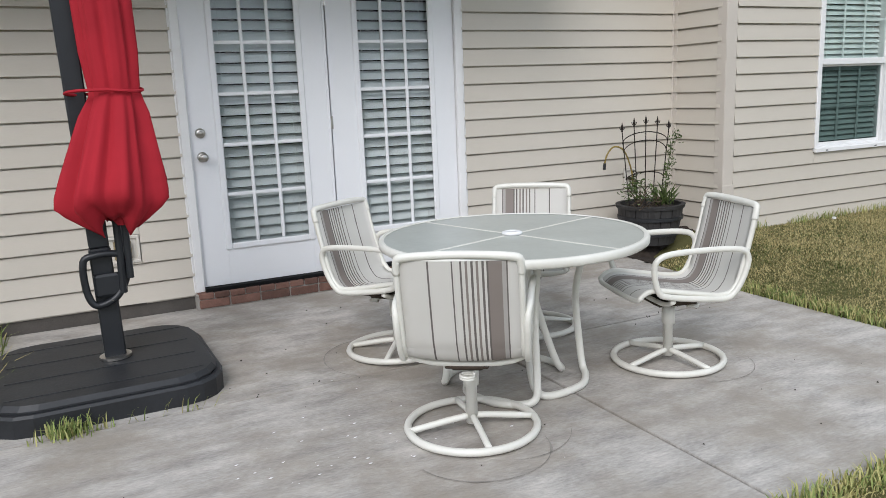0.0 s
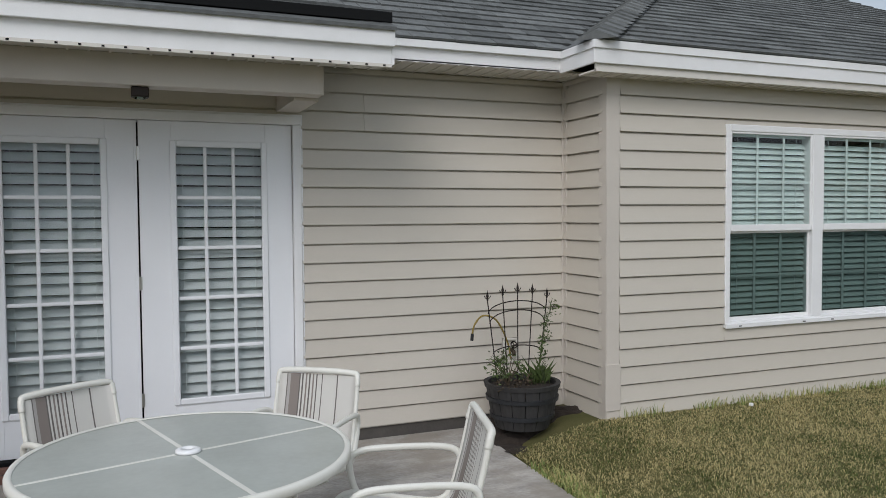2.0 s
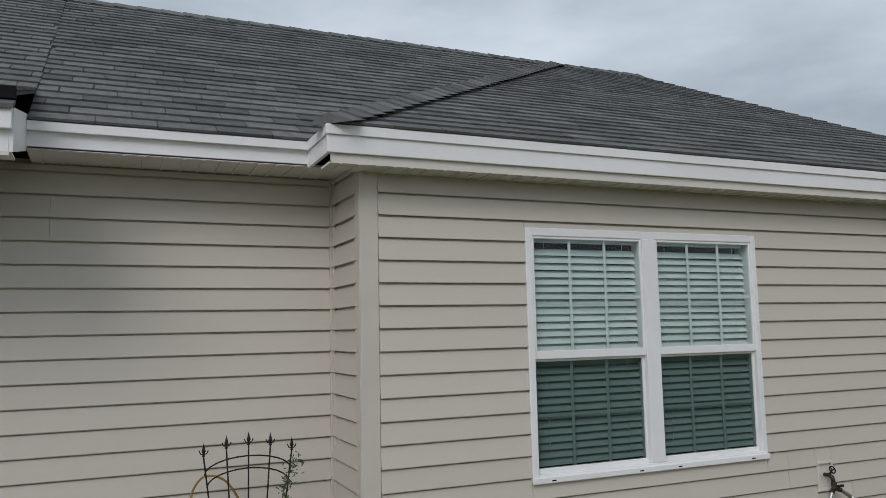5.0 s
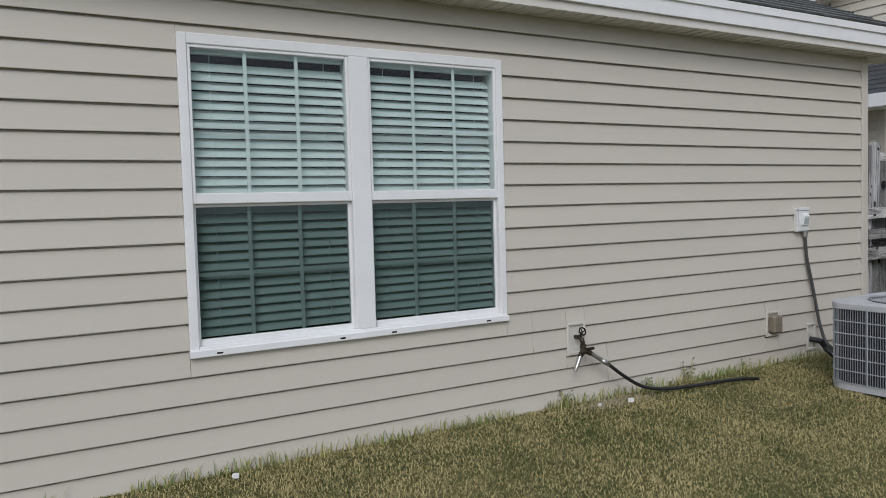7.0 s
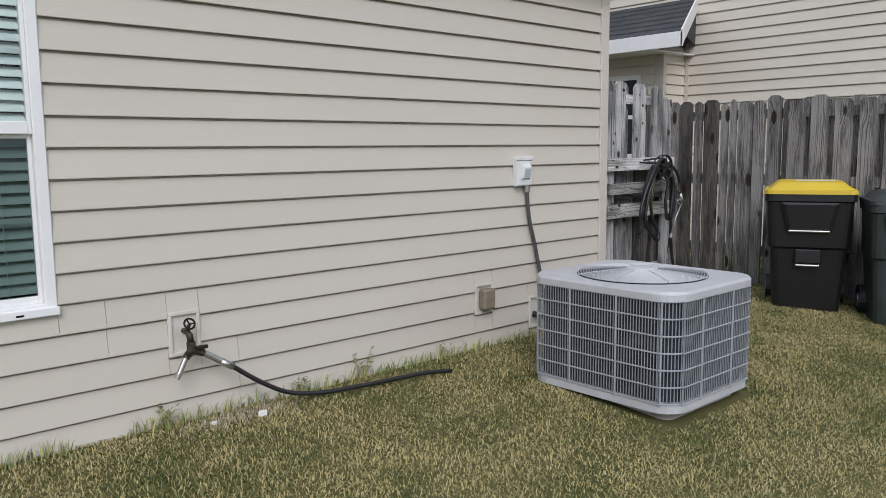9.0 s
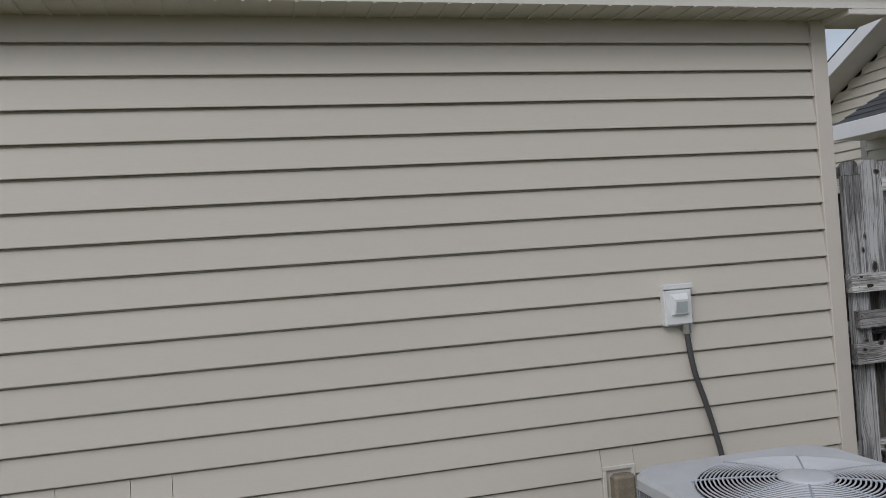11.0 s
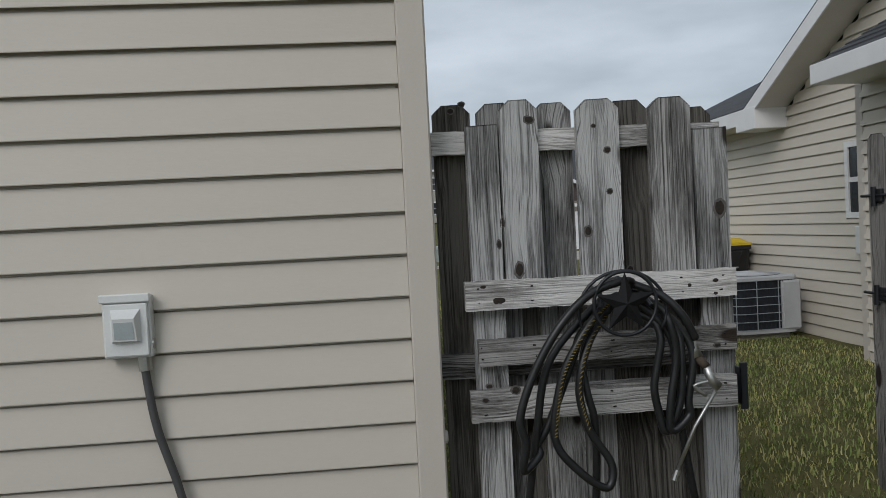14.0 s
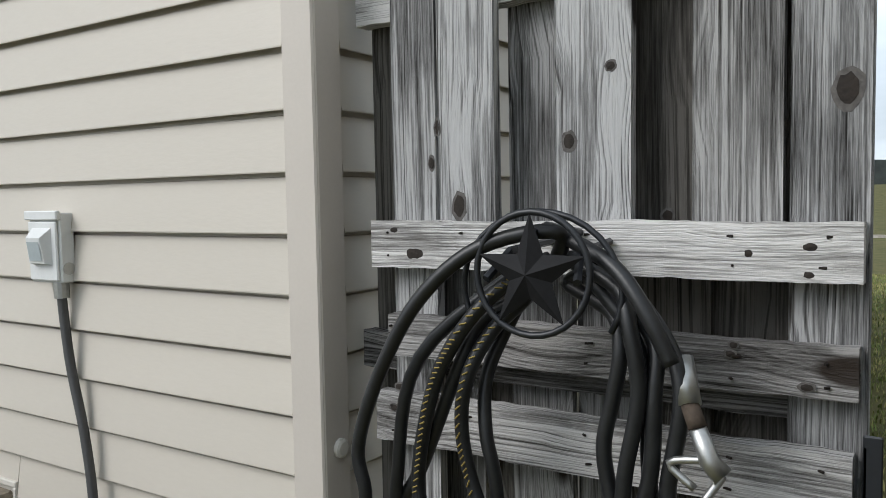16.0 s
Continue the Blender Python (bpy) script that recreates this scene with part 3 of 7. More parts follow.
for sgn, yb in ((1, -0.80), (-1, 7.1)):
    for k in range(1):
        y0, y1 = yb, YR
        z0, z1 = EZ - 0.03, ZG - 0.03
        rake.add([(XE + 0.30, y0, z0 - 0.15), (XE + 0.32, y0, z0 - 0.15), (XE + 0.32, y0, z0), (XE + 0.30, y0, z0),
                  (XE + 0.30, y1, z1 - 0.15), (XE + 0.32, y1, z1 - 0.15), (XE + 0.32, y1, z1), (XE + 0.30, y1, z1)],
                 [(0, 1, 5, 4), (1, 2, 6, 5), (2, 3, 7, 6), (3, 0, 4, 7), (0, 3, 2, 1), (4, 5, 6, 7)])
trim_6 = structure("trim_6", rake, WHITE, "white rake boards of the gable")


def soffit(s, x0, x1, y0, y1, z, along="x"):
    """Ribbed vinyl soffit with open channel ends."""
    s.box(x0, x1, y0, y1, z, z + 0.012)
    n = int((x1 - x0) / 0.10)
    for i in range(n):
        xx = x0 + 0.05 + i * 0.10
        s.box(xx, xx + 0.012, y0, y1, z - 0.006, z)


so = Shape()
so.box(xv + 0.02, XE + 0.30, -0.776, -0.76, 2.538, 2.592).box(-8.3, 0.323, -0.953, -0.93, 2.434, 2.452)
soffit(so, 0.338, xv + 0.3, -0.355, -0.002, 2.60)
soffit(so, xv + 0.02, XE + 0.30, -0.775, WB - 0.002, 2.54)
soffit(so, -8.3, 0.323, -0.93, -0.70, 2.465)
for sgn, yb in ((1, WB), (-1, 6.7)):
    z0, z1 = 2.68, ZG - 0.15
    so.add([(XE, yb, z0), (XE + 0.30, yb, z0), (XE + 0.30, YR, z1), (XE, YR, z1)], [(0, 1, 2, 3)])
so.box(XE + 0.015, XE + 0.24, -0.775, WB + 0.02, 2.51, 2.70, 0.004)
ceiling_soffit = structure("ceiling_soffit", so, SOFFIT, "ribbed beige vinyl soffit below the eaves")
drips = Shape()
for i in range(78):
    xx = -7.7 + i * 0.1035
    drips.box(xx, xx + 0.014, -0.956, -0.95, 2.438, 2.447)
part("channel_end", drips, BLACK_METAL, ceiling_soffit)
beam = Shape().box(-8.0, -0.008, -0.70, -0.56, 2.30, 2.465, 0.004).box(-0.158, -0.008, -0.56, 0.0, 2.28, 2.40, 0.004)
trim_7 = structure("trim_7", beam, TRIM, "beige boxed beam above the patio doors")
structure("ceiling_porch", Shape().box(-8.0, -0.0, -0.56, 0.0, 2.44, 2.47), SOFFIT, "porch ceiling behind the beam")
pl = thing("porch_light", "small dark brown fixture below the porch beam", "lamp", pose(-1.0, -0.62, 2.30))
part("body", Shape().box(-0.045, 0.045, -0.05, 0.03, -0.055, -0.002, 0.006), material("dark_bronze", (0.03, 0.022, 0.018), 0.5, 0.6), pl)
part("lens", Shape().lathe([(0.03, -0.062), (0.032, -0.056)], 12), GLASS, pl)
# added backing, floor and ceiling, coloured black so the blind gaps look unlit
structure("wall_inner", Shape().box(-2.6, 0.5, 1.2, 1.3, 0.1, 2.5).box(2.6, 5.3, 0.8, 0.9, 0.1, 2.5), DARK_ROOM, "near-black backing wall added to read as an unlit room past the blinds")
structure("floor_inner", Shape().box(-8, XJ, 0.14, 6, 0.02, 0.125).box(XJ, XE - 0.14, WB + 0.14, 6, 0.02, 0.125), DARK_ROOM, "near-black floor added to close the unlit room")
structure("ceiling_inner", Shape().box(-8, XE - 0.14, 0.14, 6, 2.53, 2.56), DARK_ROOM, "near-black ceiling added to close the unlit room")


# ---- patio doors ----
def blind(name, label, x0, x1, z0, z1, y, pitch, tilt, mat, fill=0.58):
    """A slatted blind: head rail, each slat and the ladder cords."""
    t = thing(name, label, "blind", pose((x0 + x1) / 2, y, z0))
    w, h = x1 - x0, z1 - z0
    part("head_rail", Shape().box(-w / 2, w / 2, -0.02, 0.02, h - 0.03, h, 0.003), mat, t)
    part("bottom_rail", Shape().box(-w / 2, w / 2, -0.012, 0.012, 0.0, 0.018, 0.003), mat, t)
    s = Shape()
    d = pitch * fill
    prof = [(-d, -0.0015), (-d * 0.4, 0.0015), (d * 0.4, 0.0015), (d, -0.0015), (d, -0.0042), (d * 0.4, -0.001), (-d * 0.4, -0.001), (-d, -0.0042)]
    k = len(prof)
    s.add([(xx, a, b) for xx in (-w / 2, w / 2) for a, b in prof], [tuple(range(k)), tuple(range(2 * k - 1, k - 1, -1))] + [(i, (i + 1) % k, k + (i + 1) % k, k + i) for i in range(k)])
    me = s.data("slat", mat)
    n = int((h - 0.06) / pitch)
    for i in range(n):
        o = new("slat", me)
        o.matrix_basis = pose(0, 0, 0.035 + (i + 0.4) * pitch, tilt + random.uniform(-3, 3), random.uniform(-0.25, 0.25), 0)
        o.parent = t
    for cx in (-w * 0.36, w * 0.36):
        part("cord", Shape().tube([(cx, -0.03, 0.0), (cx, -0.03, h)], 0.0012, n=5), mat, t)
    return t


CHROME = material("brushed_nickel", (0.55, 0.53, 0.50), 0.28, 1.0, var=0.06, bump=0.03)
door = thing("door_1", "white double patio door with gridded glass", "door", None, "", "structure")
x0, x1, z0, z1 = DOOR
fr = Shape().box(x0, x0 + 0.055, -0.034, 0.14, z0, z1 - 0.055, 0.004).box(x1 - 0.055, x1, -0.034, 0.14, z0, z1 - 0.055, 0.004).box(x0, x1, -0.034, 0.14, z1 - 0.055, z1, 0.004)
fr.box(x0 - 0.012, x0, -0.024, 0, z0, z1 + 0.012, 0.002).box(x1, x1 + 0.012, -0.024, 0, z0, z1 + 0.012, 0.002).box(x0, x1, -0.024, 0, z1, z1 + 0.012, 0.002)
part("frame", fr, WHITE, door)
part("threshold", Shape().box(x0 + 0.055, x1 - 0.055, -0.06, 0.14, z0 - 0.004, z0 + 0.022, 0.004), BLACK_METAL, door, "dark weathered metal threshold")
for lx0, lx1, gx0, gx1, knob in ((x0 + 0.058, -1.017, -1.768, -1.192, True), (-1.003, x1 - 0.058, -0.812, -0.234, False)):
    gz0, gz1 = 0.425, 2.068
    lf = Shape()
    lf.box(lx0, gx0, -0.006, 0.038, z0 + 0.024, z1 - 0.058, 0.002).box(gx1, lx1, -0.006, 0.038, z0 + 0.024, z1 - 0.058, 0.002)
    lf.box(gx0, gx1, -0.006, 0.038, z0 + 0.024, gz0, 0.0).box(gx0, gx1, -0.006, 0.038, gz1, z1 - 0.058, 0.0)
    leaf = part("leaf", lf, DOOR_PAINT, door)
    lt = Shape()
    e = 0.028
    for bx in ((gx0 - 0.012, gx0 + e, gz0 - 0.012, gz1 + 0.012), (gx1 - e, gx1 + 0.012, gz0 - 0.012, gz1 + 0.012)):
        lt.box(bx[0], bx[1], -0.018, 0.0, bx[2], bx[3], 0.006)
    lt.box(gx0 + e, gx1 - e, -0.018, 0.0, gz0 - 0.012, gz0 + e, 0.006).box(gx0 + e, gx1 - e, -0.018, 0.0, gz1 - e, gz1 + 0.012, 0.006)
    part("lite_frame", lt, DOOR_PAINT, leaf)
    part("pane", Shape().add([(gx0, 0.012, gz0), (gx1, 0.012, gz0), (gx1, 0.012, gz1), (gx0, 0.012, gz1)], [(0, 1, 2, 3)]), DOOR_GLASS, leaf).visible_shadow = False
    ix0, ix1, iz0, iz1 = gx0 + e, gx1 - e, gz0 + e, gz1 - e
    for i in (1, 2):
        xx = ix0 + (ix1 - ix0) * i / 3
        part("muntin", Shape().box(xx - 0.011, xx + 0.011, -0.006, 0.008, iz0, iz1, 0.004), DOOR_PAINT, leaf)
    for i in (1, 2, 3, 4):
        zz = iz0 + (iz1 - iz0) * i / 5
        part("muntin", Shape().box(ix0, ix1, -0.004, 0.0085, zz - 0.011, zz + 0.011, 0.004), DOOR_PAINT, leaf)
    if knob:
        kx = lx0 + 0.065
        h = Shape().tube([(kx, -0.006, 1.02), (kx, -0.020, 1.02), (kx, -0.024, 1.02)], [0.033, 0.031, 0.018], n=20)
        h.tube([(kx, -0.02, 1.02), (kx, -0.045, 1.02), (kx, -0.055, 1.02), (kx, -0.072, 1.02), (kx, -0.08, 1.02)], [0.012, 0.012, 0.024, 0.026, 0.014], n=18)
        part("knob", h, CHROME, leaf, "brushed nickel door knob", True)
        h = Shape().tube([(kx, -0.006, 1.17), (kx, -0.02, 1.17), (kx, -0.026, 1.17)], [0.032, 0.03, 0.014], n=20).tube([(kx, -0.02, 1.17), (kx, -0.034, 1.17)], 0.013, n=12)
        part("deadbolt", h, CHROME, leaf, "brushed nickel deadbolt", True)
    else:
        for hz in (0.42, 1.15, 1.95):
            hg = Shape().tube([(lx0 - 0.007, -0.010, hz), (lx0 - 0.007, -0.010, hz + 0.085)], 0.0055, n=8).box(lx0 - 0.002, lx0 + 0.007, -0.009, -0.006, hz, hz + 0.085)
            part("hinge", hg, CHROME, leaf, "brushed nickel hinge")
    blind("door_blind", "white slatted blind tilted half open behind the door glass", gx0 - 0.02, gx1 + 0.02, gz0 - 0.05, gz1 + 0.05, 0.068, 0.0665, 50, BLIND, 0.57)
astr = Shape().box(-1.030, -1.0135, -0.012, -0.004, z0 + 0.02, z1 - 0.06, 0.002)
part("astragal", astr, DOOR_PAINT, door)

# ---- double window ----
win = thing("window_1", "white vinyl double window with grids and blinds", "window", None, "", "structure")
x0, x1, z0, z1 = WIN
xm = (x0 + x1) / 2
f = WB - 0.03
fr = Shape()
fr.box(x0, x0 + 0.045, f, WB + 0.09, z0, z1, 0.004).box(x1 - 0.045, x1, f, WB + 0.09, z0, z1, 0.004)
fr.box(x0 + 0.045, x1 - 0.045, f, WB + 0.09, z1 - 0.05, z1, 0.004).box(x0 + 0.045, x1 - 0.045, f, WB + 0.09, z0, z0 + 0.045, 0.004)
fr.box(xm - 0.055, xm + 0.055, f - 0.002, WB + 0.09, z0 + 0.045, z1 - 0.05, 0.004)
part("window_frame", fr, WHITE, win)
part("window_sill", Shape().box(x0 - 0.004, x1 + 0.004, f - 0.014, f + 0.004, z0 - 0.004, z0 + 0.03, 0.003), WHITE, win)
weep = Shape()
for xx in (x0 + 0.12, xm - 0.16, xm + 0.14, x1 - 0.16):
    weep.box(xx, xx + 0.03, f - 0.0145, f - 0.0135, z0 + 0.006, z0 + 0.014)
part("weep_hole", weep, BLACK_METAL, win)
zm = z0 + (z1 - z0) * 0.475
for sx0, sx1 in ((x0 + 0.045, xm - 0.055), (xm + 0.055, x1 - 0.045)):
    for up in (True, False):
        a, b = (zm, z1 - 0.05) if up else (z0 + 0.045, zm)
        dy = f + (0.006 if up else 0.028)
        sash = Shape()
        e = 0.016
        sash.box(sx0, sx0 + e, dy, dy + 0.03, a, b, 0.003).box(sx1 - e, sx1, dy, dy + 0.03, a, b, 0.003)
        sash.box(sx0 + e, sx1 - e, dy, dy + 0.03, b - e, b, 0.003).box(sx0 + e, sx1 - e, dy - 0.001, dy + 0.03, a, a + (0.05 if up else 0.03), 0.003)
        sh = part("sash", sash, WHITE, win)
        part("pane", Shape().add([(sx0 + e, dy + 0.012, a + e), (sx1 - e, dy + 0.012, a + e), (sx1 - e, dy + 0.012, b - e), (sx0 + e, dy + 0.012, b - e)], [(0, 1, 2, 3)]), GLASS if up else SCREEN_GLASS, sh).visible_shadow = False
        for i in (1, 2):
            xx = sx0 + e + (sx1 - sx0 - 2 * e) * i / 3
            part("muntin", Shape().box(xx - 0.009, xx + 0.009, dy + 0.018, dy + 0.024, a + e, b - e), WHITE, sh)
        zz = (a + b) / 2
        part("muntin", Shape().box(sx0 + e, sx1 - e, dy + 0.0185, dy + 0.0245, zz - 0.009, zz + 0.009), WHITE, sh)
    blind("window_blind", "white slatted window blind half closed behind glass", sx0 + 0.003, sx1 - 0.003, z0 + 0.05, z1 - 0.05, WB + 0.06, 0.0455, 52, BLIND)


# ---- ground ----
def smooth(a, b, x):
    t = min(1.0, max(0.0, (x - a) / (b - a)))
    return t * t * (3 - 2 * t)


def ground_z(x, y):
    rise = 0.15 * smooth(-3.4, -0.7, y) * smooth(1.15, 2.0, x)
    if y > 0:
        rise *= 1 - 0.75 * smooth(0.0, 6.0, y)
    far = -0.25 * smooth(12.0, 30.0, y) + 2.2 * smooth(58.0, 88.0, y)
    return rise + far + (0.012 if x > 1.25 or y < -3.6 or x < -3.2 else -0.06)


gx = [-400, -150, -60, -30, -15, -9, -6, -4, -3.25, -3.15, -2, -1, 0, 0.6, 1.15, 1.25, 1.4, 1.6] + [1.8 + 0.4 * i for i in range(30)] + [14.5, 16, 18, 22, 28, 36, 50, 90, 200, 400]
gy = [-300, -80, -30, -15, -9, -7, -6, -5] + [-4.4 + 0.2 * i for i in range(22)] + [0.2, 0.7, 1.2, 2, 3, 4, 5, 6, 8, 10, 12, 15, 18, 21, 24, 27, 30, 36, 45, 60, 90, 200, 400]
gs = Shape()
gs.add([(x, y, ground_z(x, y) + (0.008 * noise.noise(Vector((x * 1.3, y * 1.3, 0))) if 1.3 < x < 14 and -6 < y < 12 else 0)) for y in gy for x in gx],
       [(j * len(gx) + i, j * len(gx) + i + 1, (j + 1) * len(gx) + i + 1, (j + 1) * len(gx) + i) for j in range(len(gy) - 1) for i in range(len(gx) - 1)])
TURF = material("lawn_turf", (0.15, 0.13, 0.057), 0.95, second=(0.06, 0.07, 0.025), scale=3.0, fine=140, bump=0.9, spec=0.1)
structure("ground", gs, TURF, "green and straw coloured lawn", True)

patio = thing("pavement_patio", "pale concrete patio with control joints and stains", "patio", None, "", "structure")


def patio_z(y):
    """The panel by the house falls away from the wall."""
    return 0.055 * max(0.0, 1 + y / 1.62)


def slab(x0, x1, y0, y1):
    """One cast panel with slightly ragged, rounded rim."""
    s = Shape()
    nx, ny = max(2, int((x1 - x0) / 0.25)), max(2, int((y1 - y0) / 0.25))
    rim = [(x0 + (x1 - x0) * i / nx, y0) for i in range(nx)] + [(x1, y0 + (y1 - y0) * i / ny) for i in range(ny)]
    rim += [(x1 - (x1 - x0) * i / nx, y1) for i in range(nx)] + [(x0, y1 - (y1 - y0) * i / ny) for i in range(ny)]
    rim = [(x + random.uniform(-0.002, 0.002), y + random.uniform(-0.002, 0.002)) for x, y in rim]
    k = len(rim)
    cx, cy = (x0 + x1) / 2, (y0 + y1) / 2
    lev = [(1, -0.1), (1, -0.006), (1 - 0.006 / (x1 - x0), 0.0)]
    s.add([(cx + (x - cx) * a, cy + (y - cy) * a, z + patio_z(y)) for a, z in lev for x, y in rim],
          [(i * k + j, i * k + (j + 1) % k, (i + 1) * k + (j + 1) % k, (i + 1) * k + j) for i in range(2) for j in range(k)] + [tuple(2 * k + j for j in range(k))])
    part("slab", s, CONCRETE, patio)


for sx0, sx1, sy0, sy1 in ((-3.2, 1.225, -1.622, -0.012), (-3.2, -0.749, -3.52, -1.636), (-0.737, 1.225, -3.52, -1.636)):
    slab(sx0, sx1, sy0, sy1)
part("joint_filler", Shape().box(-3.2, 1.225, -1.636, -1.622, -0.1, -0.018).box(-0.749, -0.737, -3.52, -1.636, -0.1, -0.018), SOIL, patio)

for cx, cy, r, a0, a1 in ((-1.39, -2.64, 0.275, 190, 350), (-1.31, -1.42, 0.29, 100, 260), (-1.23, -2.54, 0.28, 250, 330), (-0.01, -2.36, 0.28, 240, 340)):
    ring = []
    for k in range(25):
        a = math.radians(a0 + (a1 - a0) * k / 24)
        w = 0.0035 * (0.3 + abs(noise.noise(Vector((cx * 9, k * 0.5, 0)))) * 1.6)
        ring += [(cx + (r - w) * math.cos(a), cy + (r - w) * math.sin(a), 0.0035 + patio_z(cy + r * math.sin(a))), (cx + (r + w) * math.cos(a), cy + (r + w) * math.sin(a), 0.0035 + patio_z(cy + r * math.sin(a)))]
    part("rust_ring", Shape().add(ring, [(2 * k, 2 * k + 1, 2 * k + 3, 2 * k + 2) for k in range(24)]), STAIN, patio, "dark ring stain left by a chair foot")
chips = Shape()
rc = random.Random(3)
for k in range(46):
    x, y, q = rc.gauss(-1.75, 0.32), rc.gauss(-2.35, 0.22), rc.uniform(0.003, 0.010)
    chips.add([(x - q, y, 0.004), (x, y - q * 0.6, 0.004), (x + q, y + q * 0.2, 0.005), (x, y + q * 0.7, 0.004)], [(0, 1, 2, 3)])
tagged(part("paint_chips", chips, WHITE), "white paint chips scattered on the concrete", "debris", "", "stuff")
crumbs = Shape()
for k in range(70):
    x, y, q = rc.uniform(-2.9, 1.1), rc.uniform(-3.4, -0.1), rc.uniform(0.002, 0.007)
    if k < 25:
        y = rc.gauss(-1.62, 0.02)
    h = 0.001 + patio_z(y)
    crumbs.add([(x - q, y, h), (x, y - q, h), (x + q, y, h), (x, y + q, h), (x, y, h + q)], [(0, 1, 4), (1, 2, 4), (2, 3, 4), (3, 0, 4)])
tagged(part("debris", crumbs, SOIL), "dry leaf crumbs and grit on the concrete", "debris", "", "stuff")


def blades(name, label, spots, mat, lo=0.02, hi=0.05, width=0.004, lay=(0.2, 0.95)):
    """Many grass blades as one object: each a bent two-sided sliver."""
    rng = np.random.default_rng(len(spots))
    p = np.array(spots)
    n = len(p)
    ang, lean = rng.uniform(0, 2 * np.pi, n), rng.uniform(lay[0], lay[1], n)
    h = rng.uniform(lo, hi, n)
    dx, dy = np.cos(ang), np.sin(ang)
    w = width * rng.uniform(0.6, 1.3, n)
    a = p + np.stack([-dy * w, dx * w, np.zeros(n) - 0.004], 1)
    b = p + np.stack([dy * w, -dx * w, np.zeros(n) - 0.004], 1)
    c = p + np.stack([dx * h * lean * 0.45 + dy * w * 0.7, dy * h * lean * 0.45 - dx * w * 0.7, h * 0.62], 1)
    d = p + np.stack([dx * h * lean * 0.45 - dy * w * 0.7, dy * h * lean * 0.45 + dx * w * 0.7, h * 0.62], 1)
    e = p + np.stack([dx * h * lean, dy * h * lean, h * (1.05 - 0.33 * lean)], 1)
    v = np.stack([a, b, c, d, e], 1).reshape(-1, 3)
    k = np.arange(n)[:, None] * 5
    me = bpy.data.meshes.new(name)
    me.vertices.add(len(v))
    me.vertices.foreach_set("co", v.ravel())
    tri = np.concatenate([k + np.array([[0, 1, 2]]), k + np.array([[0, 2, 3]]), k + np.array([[3, 2, 4]])], 1).reshape(-1)
    me.loops.add(len(tri))
    me.loops.foreach_set("vertex_index", tri.astype(np.int32))
    me.polygons.add(len(tri) // 3)
    me.polygons.foreach_set("loop_start", np.arange(0, len(tri), 3, dtype=np.int32))
    me.update(calc_edges=True)
    me.materials.append(mat)
    return tagged(new(name, me), label, "grass", "", "stuff")


def grass_material(name, green, straw, amount):
    m = bpy.data.materials.new(name)
    m.use_nodes = True
    n, l = m.node_tree.nodes, m.node_tree.links
    bs = n["Principled BSDF"]
    bs.inputs["Roughness"].default_value = 0.7
    bs.inputs["Specular IOR Level"].default_value = 0.2
    geo = n.new("ShaderNodeNewGeometry")
    patch = n.new("ShaderNodeTexNoise")
    patch.inputs["Scale"].default_value, patch.inputs["Detail"].default_value = 2.4, 6
    l.new(geo.outputs["Position"], patch.inputs["Vector"])
    add = n.new("ShaderNodeMath")
    add.operation = 'MULTIPLY_ADD'
    add.inputs[1].default_value = 0.55
    l.new(geo.outputs["Random Per Island"], add.inputs[0])
    l.new(patch.outputs["Fac"], add.inputs[2])
    ramp = n.new("ShaderNodeValToRGB")
    e = ramp.color_ramp.elements
    e[0].position, e[0].color = amount - 0.17, (*green, 1)
    e[1].position, e[1].color = amount + 0.17, (*straw, 1)
    l.new(add.outputs[0], ramp.inputs["Fac"])
    l.new(ramp.outputs["Color"], bs.inputs["Base Color"])
    return m


GRASS = grass_material("lawn_blade", (0.074, 0.102, 0.025), (0.46, 0.385, 0.185), 0.70)
LUSH = grass_material("lush_blade", (0.20, 0.26, 0.08), (0.47, 0.42, 0.18), 0.82)
rg = np.random.default_rng(5)


def scatter(x0, x1, y0, y1, n, keep=lambda x, y: True):
    out = []
    for x, y in zip(rg.uniform(x0, x1, n), rg.uniform(y0, y1, n)):
        if keep(x, y):
            out.append((x, y, ground_z(x, y)))
    return out


lawn = scatter(1.2, 10.5, -4.3, WB - 0.01, 380000, lambda x, y: not (7.05 < x < 7.86 and -2.09 < y < -1.17))
lawn += scatter(-1.0, 2.4, -4.9, -3.6, 16000)
blades("grass_lawn", "short lawn grass, green mixed with straw blades", lawn, GRASS, 0.009, 0.022, 0.0024, (0.5, 2.0))
side = scatter(8.5, 13.0, WB - 0.01, 12.0, 60000, lambda x, y: True)
blades("grass_side_yard", "green grass of the side yard between the houses", side, LUSH, 0.02, 0.05, 0.004)
edge = []
for i in range(1500):
    t = rg.uniform(0, 1)
    x = 2.15 + t * 6.3
    if noise.noise(Vector((x * 2.1, 3, 0))) > -0.28:
        edge.append((x, WB - 0.02 - abs(rg.normal(0, 0.035)), ground_z(x, WB)))
blades("grass_fringe", "taller uncut grass along the wall foot", edge, LUSH, 0.03, 0.10, 0.0028)
rim = [(1.24 + rg.uniform(-0.03, 0.12), rg.uniform(-3.6, -0.9), 0.0) for i in range(2600)] + [(rg.uniform(-0.9, 1.3), -3.54 + rg.uniform(-0.1, 0.03), 0.0) for i in range(2600)]
blades("grass_rim", "grass creeping over the patio edge", rim, LUSH, 0.03, 0.075, 0.0035)
left = [(rg.uniform(-3.75, -3.1), rg.uniform(-1.2, -0.02), 0.0) for i in range(1500)]
